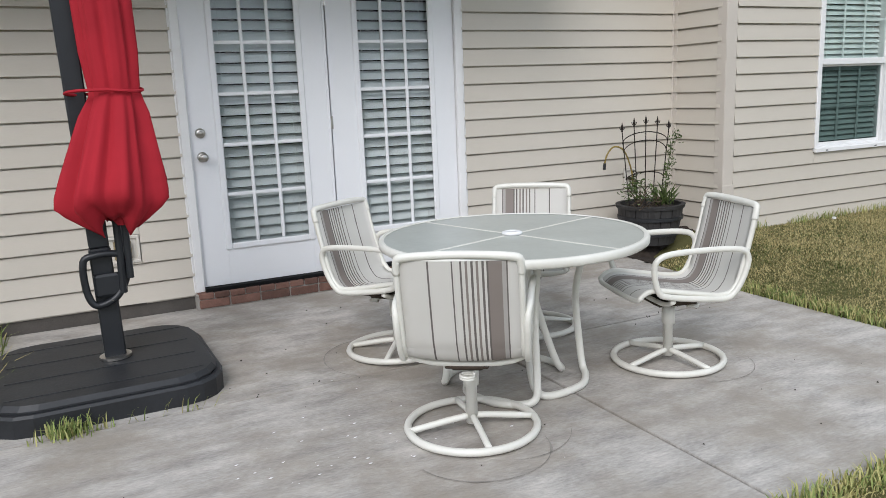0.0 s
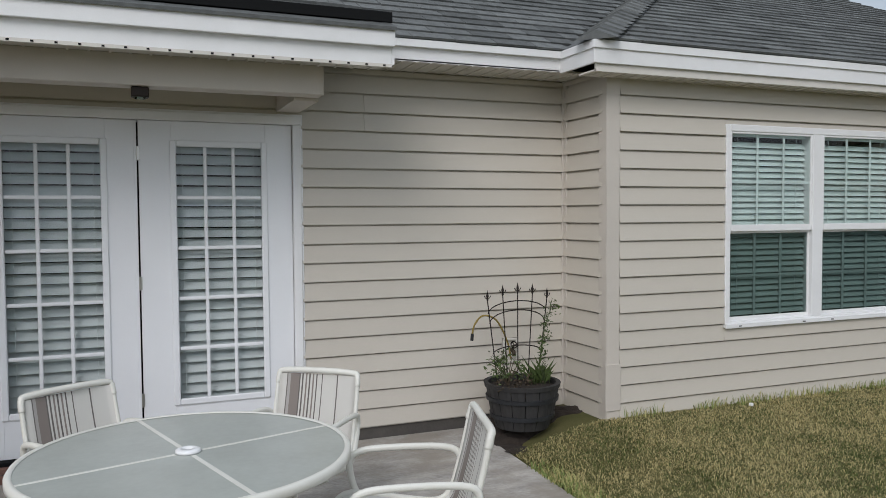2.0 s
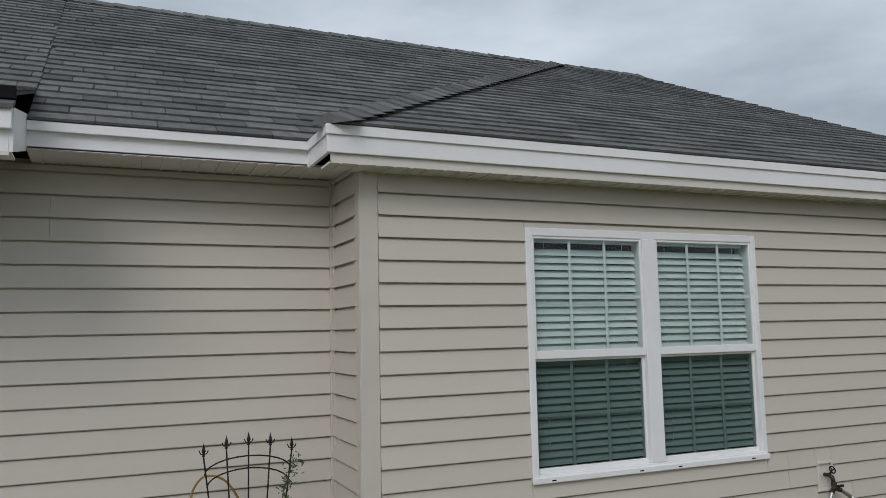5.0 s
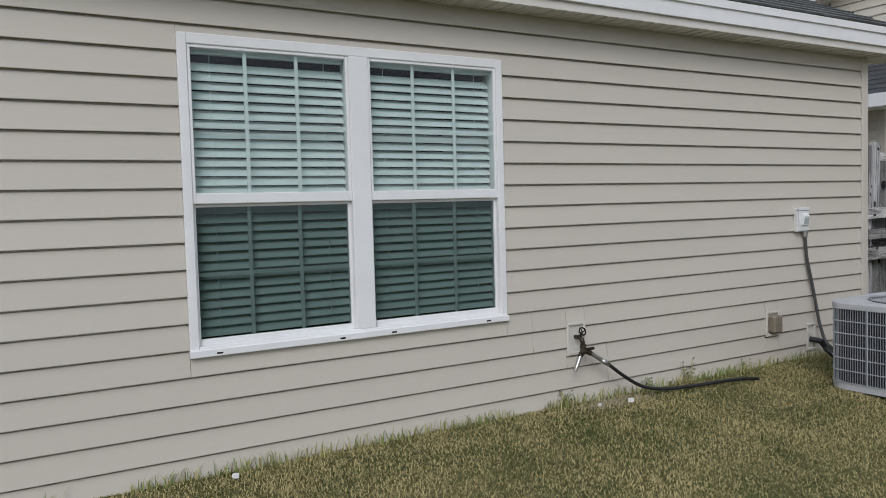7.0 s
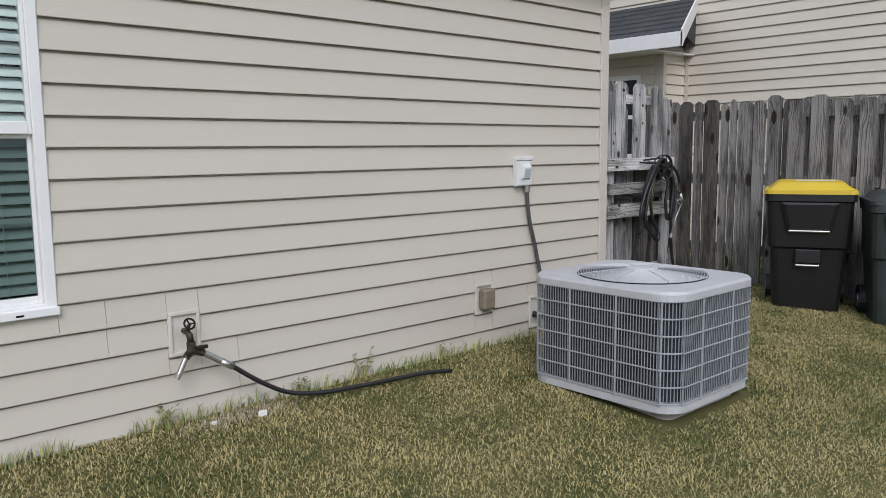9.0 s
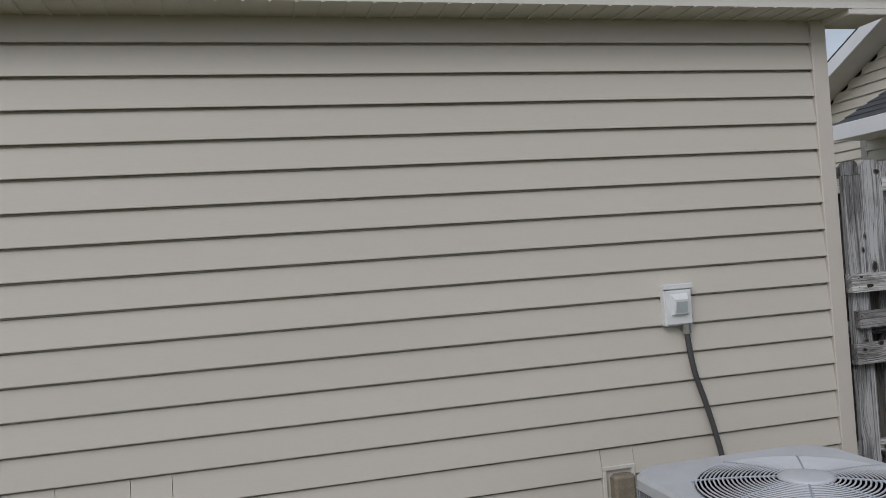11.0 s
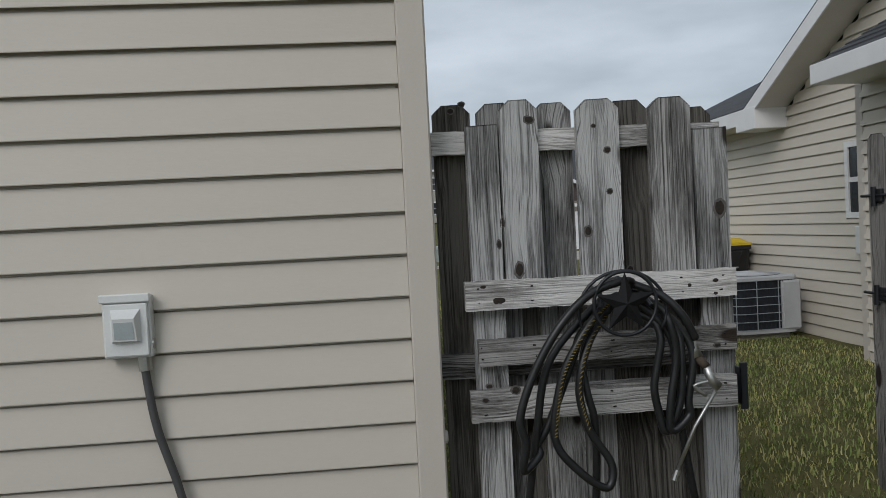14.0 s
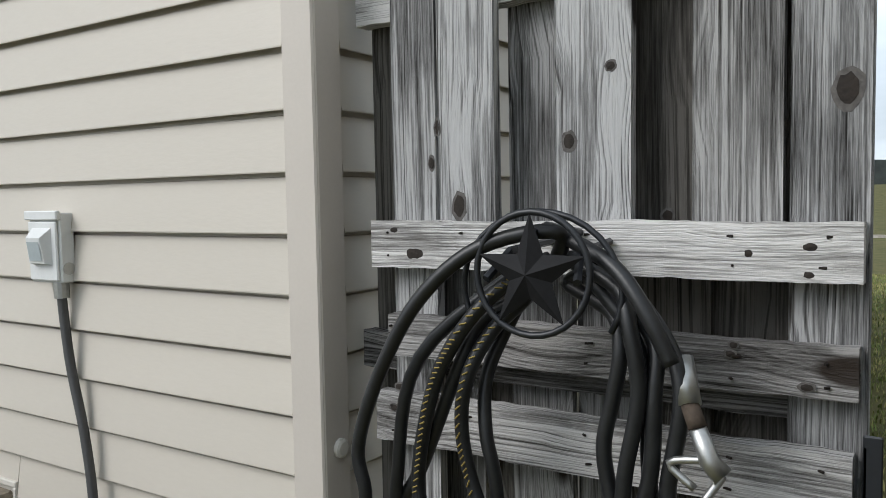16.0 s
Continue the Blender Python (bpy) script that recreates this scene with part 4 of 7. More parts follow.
blades("grass_tuft", "long green weeds at the patio end", left, LUSH, 0.08, 0.26, 0.006)
weeds = [(-2.80 + rg.normal(0, 0.05), -1.63 + rg.normal(0, 0.03), 0.0) for i in range(150)] + [(rg.uniform(-3.0, -2.2), -1.625, 0.0) for i in range(30)]
blades("grass_weed", "weeds growing from the patio joint", weeds, LUSH, 0.03, 0.10, 0.0035)
bed = Shape()
nb = 14
bed.add([(1.2 + 0.82 * i / nb, -0.02 - 0.62 * j / nb, 0.02 + 0.13 * math.sin(math.pi * min(1, (j + 3) / nb)) * smooth(0, 4, i) + 0.03 * random.random()) for j in range(nb + 1) for i in range(nb + 1)],
        [(j * (nb + 1) + i, j * (nb + 1) + i + 1, (j + 1) * (nb + 1) + i + 1, (j + 1) * (nb + 1) + i) for j in range(nb) for i in range(nb)])
tagged(part("soil_bed", bed, SOIL, None), "dark bare soil in the inside corner", "soil", "", "stuff")

rw = random.Random(17)
for wx, wy, n, h in ((6.37, -0.62, 9, 0.13), (5.98, -0.61, 7, 0.09), (5.28, -0.62, 8, 0.10), (6.95, -0.64, 6, 0.09)):
    wd = thing("weed", "small pale weed sprig at the wall foot", "weed", pose(wx, wy, ground_z(wx, wy)))
    st, lf = Shape(), Shape()
    for k in range(n):
        a, l = rw.uniform(0, 6.28), h * rw.uniform(0.6, 1.2)
        tip = Vector((math.cos(a) * l * 0.5, math.sin(a) * l * 0.3, l))
        st.tube([(0, 0, 0), tip * 0.6, tip], [0.0022, 0.0018, 0.001], n=4)
        for q in range(4):
            p = tip * (0.45 + 0.18 * q)
            d = Vector((rw.gauss(0, 1), rw.gauss(0, 1), 0.6)).normalized() * 0.032
            w = Vector((-d.y, d.x, 0)) * 0.22
            lf.add([p, p + d * 0.5 + w, p + d, p + d * 0.5 - w], [(0, 1, 2), (0, 2, 3)])
    part("stem", st, LUSH, wd)
    part("leaf_cluster", lf, WEED, wd)
for sx, sy, q in ((5.67, -0.78, 0.022), (5.45, -0.74, 0.012), (3.2, -0.70, 0.02)):
    s = Shape()
    ring = [(q * math.cos(k * 1.05) * rw.uniform(0.8, 1.2), q * 0.7 * math.sin(k * 1.05) * rw.uniform(0.8, 1.2)) for k in range(6)]
    s.prism(ring, -0.006, q * 0.7, 0.004)
    st = part("stone", s, WHITE)
    st.location = (sx, sy, ground_z(sx, sy) + 0.012)
    tagged(st, "small white stone lying in the grass", "stone")
bare = [(5.6 + rw.gauss(0, 0.16), -0.72 + rw.gauss(0, 0.05), 0.0) for k in range(700)]
blades("dry_thatch", "patch of dry straw and thatch by the tap", [(x, y, ground_z(x, y) + 0.004) for x, y, z in bare], THATCH, 0.01, 0.022, 0.003)


# ---- patio furniture ----
WHITE_TUBE = material("white_powder_coat", (0.76, 0.75, 0.69), 0.35, var=0.04, scale=9, bump=0.03, dirt=0.2)
RESIN = material("black_resin", (0.022, 0.024, 0.028), 0.5, var=0.25, scale=7, fine=60, bump=0.25, dirt=0.0)
BLACK_PAINT = material("black_mast_paint", (0.016, 0.018, 0.022), 0.42, var=0.15, scale=9, bump=0.05)
RED_CLOTH = material("red_canopy_cloth", (0.42, 0.022, 0.035), 0.85, var=0.13, scale=5, fine=350, bump=0.12, spec=0.2)
FROSTED = material("frosted_table_glass", (0.44, 0.46, 0.425), 0.30, var=0.08, scale=5, fine=40, bump=0.12, dirt=0.12)
RUST = material("rusty_swivel", (0.10, 0.075, 0.055), 0.8, 0.4, var=0.3, scale=20, bump=0.3)


def sling_material():
    m = material("striped_sling", (0.66, 0.65, 0.62), 0.8, var=0.05, scale=12, fine=500, bump=0.2)
    n, l = m.node_tree.nodes, m.node_tree.links
    bs = n["Principled BSDF"]
    co = n.new("ShaderNodeTexCoord")
    sep = n.new("ShaderNodeSeparateXYZ")
    l.new(co.outputs["Object"], sep.inputs[0])
    mr = n.new("ShaderNodeMapRange")
    mr.inputs["From Min"].default_value, mr.inputs["From Max"].default_value = 0.216, -0.216
    l.new(sep.outputs["X"], mr.inputs["Value"])
    ramp = n.new("ShaderNodeValToRGB")
    ramp.color_ramp.interpolation = 'CONSTANT'
    pale, taupe, dark = (0.66, 0.645, 0.61, 1), (0.25, 0.215, 0.195, 1), (0.15, 0.132, 0.123, 1)
    bands = [(0.0, pale), (0.09, dark), (0.105, (0.42, 0.40, 0.38, 1)), (0.14, taupe), (0.25, dark), (0.265, pale)]
    for i in range(5):
        bands += [(0.285 + i * 0.045, taupe if i % 2 else dark), (0.303 + i * 0.045, pale)]
    bands += [(0.54, dark), (0.552, pale), (0.74, dark), (0.755, pale)]
    e = ramp.color_ramp.elements
    e[0].position, e[0].color = bands[0]
    e[1].position, e[1].color = bands[1]
    for p, c in bands[2:]:
        e.new(p).color = c
    l.new(mr.outputs["Result"], ramp.inputs["Fac"])
    base = bs.inputs["Base Color"].links[0].from_socket
    mx = n.new("ShaderNodeMix")
    mx.data_type = 'RGBA'
    mx.blend_type = 'MULTIPLY'
    mx.inputs[0].default_value = 0.35
    l.new(ramp.outputs["Color"], mx.inputs[6])
    l.new(base, mx.inputs[7])
    l.new(mx.outputs[2], bs.inputs["Base Color"])
    return m


SLING = sling_material()


def patio_chair():
    t = thing("patio_chair", "white tubular swivel patio chair with striped sling seat", "chair", None, "chairs round the patio table")
    # sling: one bent sheet with thickness, seat and back
    line = rounded([Vector((0, 0.27, 0.385)), Vector((0, 0.20, 0.425)), Vector((0, 0.0, 0.395)), Vector((0, -0.16, 0.375)), Vector((0, -0.225, 0.42)),
                    Vector((0, -0.262, 0.53)), Vector((0, -0.295, 0.66)), Vector((0, -0.318, 0.775))], False, 4)
    s = Shape()
    cols = 12
    vv = []
    for off in (0.0, -0.006):
        for i, p in enumerate(line):
            for c in range(cols + 1):
                x = -0.245 + 0.49 * c / cols
                sag = -0.018 * (1 - (2 * c / cols - 1) ** 2)
                up = 1 if p.z < 0.44 else 0
                vv.append((x, p.y + (0 if up else sag * 0.9 - off), p.z + (sag + off if up else 0)))
    k, rows = cols + 1, len(line)
    ff = []
    for lay in (0, rows * k):
        ff += [(lay + i * k + j, lay + i * k + j + 1, lay + (i + 1) * k + j + 1, lay + (i + 1) * k + j) for i in range(rows - 1) for j in range(cols)]
    for i in range(rows - 1):
        ff += [(i * k, (i + 1) * k, rows * k + (i + 1) * k, rows * k + i * k), (i * k + cols, (i + 1) * k + cols, rows * k + (i + 1) * k + cols, rows * k + i * k + cols)]
    s.add(vv, ff)
    part("sling", s, SLING, t, "beige sling fabric with taupe stripes", True)
    for sx in (-1, 1):
        side = [(sx * 0.255, p.y, p.z + 0.004) for p in line]
        part("side_rail", Shape().tube(side, 0.013, n=8), WHITE_TUBE, t, "", True)
        arm = [(sx * 0.275, -0.27, 0.56), (sx * 0.285, -0.20, 0.60), (sx * 0.29, 0.05, 0.605), (sx * 0.29, 0.17, 0.59), (sx * 0.285, 0.205, 0.54), (sx * 0.275, 0.18, 0.43),
               (sx * 0.272, 0.12, 0.395), (sx * 0.27, -0.12, 0.365), (sx * 0.27, -0.20, 0.38), (sx * 0.272, -0.255, 0.47)]
        part("armrest", Shape().tube(arm, 0.015, True, 8, 4), WHITE_TUBE, t, "", True)
    top = [(-0.255, -0.307, 0.725), (-0.25, -0.318, 0.77), (-0.22, -0.324, 0.79), (0, -0.32, 0.797), (0.22, -0.324, 0.79), (0.25, -0.318, 0.77), (0.255, -0.307, 0.725)]
    part("top_rail", Shape().tube(top, 0.016, False, 8, 4), WHITE_TUBE, t, "", True)
    front = [(-0.255, 0.26, 0.39), (-0.2, 0.272, 0.382), (0, 0.275, 0.38), (0.2, 0.272, 0.382), (0.255, 0.26, 0.39)]
    part("front_rail", Shape().tube(front, 0.012, False, 8, 4), WHITE_TUBE, t, "", True)
    for yy in (-0.14, 0.1):
        part("seat_bar", Shape().tube([(-0.27, yy, 0.37), (-0.15, yy, 0.335), (0.15, yy, 0.335), (0.27, yy, 0.37)], 0.012, False, 8, 3), WHITE_TUBE, t, "", True)
    sw = Shape().box(-0.085, 0.085, -0.15, 0.11, 0.312, 0.326, 0.004).box(-0.06, 0.06, -0.12, 0.08, 0.295, 0.311, 0.004)
    part("swivel_plate", sw, RUST, t, "rusty steel swivel plate")
    spring = [(0.055 * math.cos(a * 0.6) * 0.5, -0.13 + 0.028 * math.sin(a * 0.6), 0.285 - 0.0008 * a) for a in range(24)]
    part("rocker_spring", Shape().tube(spring, 0.006, n=6), WHITE_TUBE, t, "", True)
    part("pedestal", Shape().lathe([(0.024, 0.03), (0.024, 0.19), (0.033, 0.195), (0.033, 0.30)], 14), WHITE_TUBE, t, "", True)
    ring = [(0.265 * math.cos(2 * math.pi * i / 40), 0.265 * math.sin(2 * math.pi * i / 40), 0.022) for i in range(40)]
    part("base_ring", Shape().tube(ring, 0.0165, True, 8), WHITE_TUBE, t, "", True)
    for a in range(4):
        an = 0.35 + a * math.pi / 2
        c, sn = math.cos(an), math.sin(an)
        part("spoke", Shape().tube([(c * 0.015, sn * 0.015, 0.06), (c * 0.10, sn * 0.10, 0.05), (c * 0.262, sn * 0.262, 0.024)], 0.014, False, 8, 3), WHITE_TUBE, t, "", True)
    for ob in t.children:      # the seat is narrower than its base
        if ob.name.split(".")[0] not in ("pedestal", "base_ring", "spoke", "swivel_plate", "rocker_spring"):
            for v in ob.data.vertices:
                v.co.x *= 0.88
    return t


chair = patio_chair()
chair.matrix_basis = pose(-1.327, -2.467, 0.0, 0, 0, -34)
copy_thing(chair, pose(-0.10, -2.27, 0.0, 0, 0, 75))
copy_thing(chair, pose(-1.18, -1.38, 0.006, 1.5, 0, -148))
copy_thing(chair, pose(-0.38, -1.43, 0.004, 1.2, 0, 142))

table = thing("patio_table", "round white patio table with frosted glass top", "table", pose(-0.895, -2.108, 0.0, 0, 0, 16))
part("tabletop", Shape().lathe([(0.0, 0.704), (0.590, 0.704), (0.590, 0.711), (0.0, 0.711)], 64), FROSTED, table, "frosted pebbled glass top", False)
part("rim", Shape().lathe([(0.588, 0.682), (0.602, 0.678), (0.611, 0.684), (0.612, 0.704), (0.605, 0.716), (0.592, 0.7175), (0.586, 0.713)], 64, caps=False), WHITE_TUBE, table, "", True)
for a in range(4):
    c, sn = math.cos(a * math.pi / 2), math.sin(a * math.pi / 2)
    m = Matrix.Rotation(a * math.pi / 2, 4, 'Z')
    ml = Matrix.Rotation(a * math.pi / 2 - 0.54, 4, 'Z')
    part("cross_bar", Shape().box(0.04, 0.59, -0.014, 0.014, 0.680, 0.7035, 0.003, m), WHITE_TUBE, table)
    part("top_strip", Shape().box(0.05, 0.588, -0.009, 0.009, 0.7112, 0.7122, 0.0, m), WHITE_TUBE, table, "pale line through the glass")
    pts = [(0.36, 0.0, 0.68), (0.34, 0.0, 0.58), (0.305, 0.0, 0.40), (0.325, 0.0, 0.14), (0.335, -0.01, 0.045), (0.325, -0.07, 0.02), (0.26, -0.18, 0.018), (0.12, -0.255, 0.018), (0.04, -0.245, 0.025), (0.015, -0.20, 0.10), (0.02, -0.12, 0.35), (0.03, -0.06, 0.60), (0.03, -0.05, 0.68)]
    part("leg", Shape().tube([ml @ Vector(p) for p in pts], 0.0175, False, 10, 5), WHITE_TUBE, table, "", True)
part("hub_cap", Shape().lathe([(0.047, 0.7125), (0.047, 0.722), (0.036, 0.727), (0.02, 0.728), (0.02, 0.716), (0.0, 0.716)], 28), WHITE, table, "white plastic umbrella-hole cap", True)
part("hub_ring", Shape().lathe([(0.06, 0.66), (0.06, 0.703), (0.03, 0.703), (0.03, 0.66), (0.06, 0.66)], 20, caps=False), WHITE_TUBE, table)

# ---- closed cantilever umbrella ----
base = thing("umbrella_base", "low black plastic umbrella base with wood-grain top", "umbrella base", pose(-2.63, -1.10, 0.0175, 1.9, 0, 1))


def octagon(w, d, c, n=5):
    out = []
    for sx, sy in ((1, -1), (1, 1), (-1, 1), (-1, -1)):
        for i in range(n):
            a = (i / (n - 1)) * math.pi / 2 + {(1, -1): -math.pi / 2, (1, 1): 0, (-1, 1): math.pi / 2, (-1, -1): math.pi}[(sx, sy)]
            out.append((sx * (w / 2 - c) + c * math.cos(a), sy * (d / 2 - c) + c * math.sin(a)))
    return out


part("lower_tray", Shape().prism(octagon(1.03, 0.93, 0.20), 0.0, 0.095, 0.012), RESIN, base)
part("upper_lid", Shape().prism(octagon(0.985, 0.885, 0.20), 0.096, 0.128, 0.022), RESIN, base)
for i in range(4):
    yy = -0.33 + 0.22 * i
    part("plank_rib", Shape().box(-0.42, 0.42, yy - 0.004, yy + 0.004, 0.1275, 0.131, 0.001), RESIN, base)

um = thing("cantilever_umbrella", "closed red cantilever umbrella on a black mast", "umbrella", pose(-2.565, -1.085, 0.147, 0, -1.6, 0))
part("foot_flange", Shape().lathe([(0.075, 0.0), (0.075, 0.012), (0.055, 0.016)], 20), CHROME, um, "metal collar round the mast foot")
mast = Shape()
for a, b in ((0.0, 0.55), (0.55, 2.25)):
    mast.box(-0.045 - (0.004 if a == 0 else 0), 0.045 + (0.004 if a == 0 else 0), -0.04, 0.04, a + 0.002, b, 0.008)
part("mast", mast, BLACK_PAINT, um)
part("arm", Shape().tube([(0.0, 0, 1.35), (0.05, -0.02, 1.75), (0.16, -0.06, 2.22)], 0.022, n=8), BLACK_PAINT, um)
crank = Shape().tube([(-0.085, -0.06, 0.37), (-0.08, -0.065, 0.50), (-0.03, -0.07, 0.525), (0.05, -0.07, 0.525), (0.10, -0.065, 0.50), (0.105, -0.06, 0.42), (0.06, -0.065, 0.33), (0.0, -0.07, 0.29), (-0.06, -0.065, 0.29)], 0.017, True, 8, 4)
part("grip_handle", crank, BLACK_PAINT, um, "", True)
part("grip_body", Shape().box(-0.05, 0.075, -0.075, -0.048, 0.32, 0.43, 0.012).tube([(0.075, -0.07, 0.33), (0.085, -0.075, 0.50), (0.09, -0.08, 0.75)], 0.019, n=8), BLACK_PAINT, um)
part("bolt", Shape().lathe([(0.008, 0.30), (0.008, 0.302)], 8, (0.02, -0.08)), CHROME, um)
can = Shape()
prof = [(0.665, 0.085), (0.70, 0.13), (0.745, 0.185), (0.785, 0.222), (0.83, 0.22), (0.92, 0.20), (1.03, 0.172), (1.17, 0.138), (1.25, 0.112), (1.275, 0.106), (1.30, 0.110), (1.45, 0.120), (1.70, 0.122), (1.90, 0.118), (2.10, 0.10), (2.28, 0.06), (2.33, 0.02)]
na = 96
vv = []
for i, (z, r) in enumerate(prof):
    for j in range(na):
        a = 2 * math.pi * j / na
        fold = 0.34 if z < 1.22 else (0.16 if z < 1.36 else 0.24)
        w = 1 + fold * (math.sin(8 * a + 0.6 * math.sin(2 * a)) * 0.6 + 0.35 * math.sin(13 * a + z * 2.0) + 0.2 * math.sin(21 * a - z)) * 0.55
        zz = z + (0.045 * math.sin(3 * a + 0.6) + 0.02 * math.sin(8 * a)) * max(0.0, (1.0 - z) / 0.25) * 0.75
        vv.append((r * w * math.cos(a) - 0.075 * min(1.0, max(0.0, (1.25 - z) / 0.45)), r * w * math.sin(a) * 0.8, zz))
can.add(vv, [(i * na + j, i * na + (j + 1) % na, (i + 1) * na + (j + 1) % na, (i + 1) * na + j) for i in range(len(prof) - 1) for j in range(na)])
canopy = part("canopy", can, RED_CLOTH, um, "folded red cloth tied at the waist", True)
canopy.location = (0.165, -0.10, 0.0)
sol = canopy.modifiers.new("cloth", 'SOLIDIFY')
sol.thickness = 0.004
tie = [(0.120 * math.cos(2 * math.pi * j / 24) * (1.0 if math.cos(2 * math.pi * j / 24) > -0.3 else 1.75), 0.104 * math.sin(2 * math.pi * j / 24), 1.275 + 0.008 * math.sin(4 * math.pi * j / 24)) for j in range(24)]
strap = part("tie_strap", Shape().tube(tie, 0.007, True, 6), RED_CLOTH, um)
strap.location = (0.165, -0.10, 0.0)
part("rib_hub", Shape().lathe([(0.03, 0.66), (0.05, 0.69), (0.05, 0.75), (0.02, 0.78)], 14, (0.12, -0.10)), RED_CLOTH, um)
part("centre_pole", Shape().tube([(0.115, -0.09, 0.40), (0.165, -0.10, 2.3)], 0.016, n=10), BLACK_PAINT, um)

# ---- planter with trellis ----
BARREL = material("dark_barrel_resin", (0.042, 0.040, 0.040), 0.7, var=0.3, scale=16, fine=80, bump=0.4, stretch=(1, 1, 0.15))
PX, PY, PZ = 1.447, -0.38, 0.135
pot = thing("planter", "dark half-barrel planter standing in the corner", "planter", pose(PX, PY, PZ))
for i in range(16):
    a0, a1 = 2 * math.pi * (i + 0.03) / 16, 2 * math.pi * (i + 0.97) / 16
    s = Shape()
    vv = []
    for z, r in ((0.0, 0.185), (0.10, 0.218), (0.21, 0.241), (0.295, 0.252)):
        for rr in (r, r - 0.018):
            vv += [(rr * math.cos(a0), rr * math.sin(a0), z), (rr * math.cos((a0 + a1) / 2) * 1.008, rr * math.sin((a0 + a1) / 2) * 1.008, z), (rr * math.cos(a1), rr * math.sin(a1), z)]
    ff = []
    for i2 in range(3):
        o = i2 * 6
        ff += [(o, o + 1, o + 7, o + 6), (o + 1, o + 2, o + 8, o + 7), (o + 4, o + 3, o + 9, o + 10), (o + 5, o + 4, o + 10, o + 11), (o + 2, o + 5, o + 11, o + 8), (o + 3, o, o + 6, o + 9)]
    ff += [(18, 19, 22, 21), (19, 20, 23, 22)]
    part("stave", s.add(vv, ff), BARREL, pot)
for z, r in ((0.085, 0.219), (0.205, 0.246)):
    part("hoop", Shape().lathe([(r, z - 0.014), (r + 0.006, z - 0.012), (r + 0.008, z + 0.014), (r, z + 0.016)], 40, caps=False), RESIN, pot)
part("rim", Shape().lathe([(0.236, 0.282), (0.262, 0.282), (0.268, 0.31), (0.236, 0.31), (0.236, 0.282)], 40, caps=False), BARREL, pot)
part("soil", Shape().lathe([(0.0, 0.285), (0.12, 0.29), (0.235, 0.275), (0.235, 0.24)], 28, caps=False), SOIL, pot)

IRON = material("dark_rusty_iron", (0.035, 0.027, 0.022), 0.75, 0.5, var=0.3, scale=30, bump=0.3)
tr = thing("trellis", "black wrought-iron fan trellis in the planter", "trellis", pose(PX + 0.0, PY + 0.06, PZ + 0.275))
tips = []
for i in range(5):
    f = i - 2
    xb, xt = f * 0.078, f * 0.117
    zt = 0.60 + 0.045 * (1 - (f / 2) ** 2)
    tips.append((xt, zt))
    part("rod", Shape().tube([(xb, 0, 0.0), (xt, 0, zt)], 0.0042, n=6), IRON, tr)
    fin = Shape().lathe([(0.0042, zt), (0.009, zt + 0.006), (0.004, zt + 0.016), (0.011, zt + 0.03), (0.006, zt + 0.05), (0.0, zt + 0.075)], 8, (xt, 0))
    fin.tube([(xt - 0.024, 0, zt + 0.035), (xt - 0.016, 0, zt + 0.018), (xt, 0, zt + 0.014), (xt + 0.016, 0, zt + 0.018), (xt + 0.024, 0, zt + 0.035)], 0.0035, n=5)
    part("finial", fin, IRON, tr)
for z, w, h in ((0.53, 0.228, 0.085), (0.465, 0.215, 0.085), (0.24, 0.19, 0.05)):
    arc = [(w * math.cos(math.pi * k / 12), 0.006, z + h * math.sin(math.pi * k / 12) - h * 0.3) for k in range(13)]
    part("arch", Shape().tube(arc, 0.004, n=6), IRON, tr)


def leaf_cloud(s, centre, spread, n, size, rng, up=0.6):
    """Small bent leaves round a centre."""
    for i in range(n):
        p = Vector([rng.gauss(0, v) for v in spread]) + Vector(centre)
        d = Vector((rng.gauss(0, 1), rng.gauss(0, 1), rng.gauss(up, 0.6))).normalized()
        w = d.orthogonal().normalized()
        w = Matrix.Rotation(rng.uniform(0, 6.28), 3, d) @ w
        l = size * rng.uniform(0.6, 1.4)
        nrm = d.cross(w) * l * 0.15
        s.add([p, p + d * l * 0.5 + w * l * 0.2 + nrm, p + d * l, p + d * l * 0.5 - w * l * 0.2 + nrm], [(0, 1, 2), (0, 2, 3)])


LEAF = material("plant_leaf", (0.085, 0.125, 0.035), 0.55, var=0.25, scale=30, bump=0.1, island=0.35, spec=0.4)
LEAF_DRY = material("withered_leaf", (0.13, 0.095, 0.06), 0.8, var=0.3, scale=30, bump=0.1, island=0.35)
rp = random.Random(11)
plant = thing("potted_plant", "leggy green plant with a tall flowering spike", "plant", pose(PX + 0.11, PY - 0.02, PZ + 0.285))
s = Shape()
for i in range(60):
    a, l = rp.uniform(0, 6.28), rp.uniform(0.08, 0.20)
    b = Vector((rp.gauss(0, 0.03), rp.gauss(0, 0.03), 0.0))
    e = b + Vector((math.cos(a) * l * 0.6, math.sin(a) * l * 0.6, l * rp.uniform(0.5, 1.1)))
    w = Vector((-math.sin(a), math.cos(a), 0)) * 0.006
    mid = b.lerp(e, 0.5) + Vector((0, 0, 0.025))
    s.add([b, mid + w, e, mid - w], [(0, 1, 2), (0, 2, 3)])
part("foliage", s, LEAF, plant)
st = Shape().tube([(0.0, 0, 0), (0.03, 0, 0.2), (0.06, 0, 0.38), (0.12, 0.0, 0.56)], [0.004, 0.003, 0.003, 0.002], n=6, smooth=4)
part("stem", st, LEAF, plant)
s = Shape()
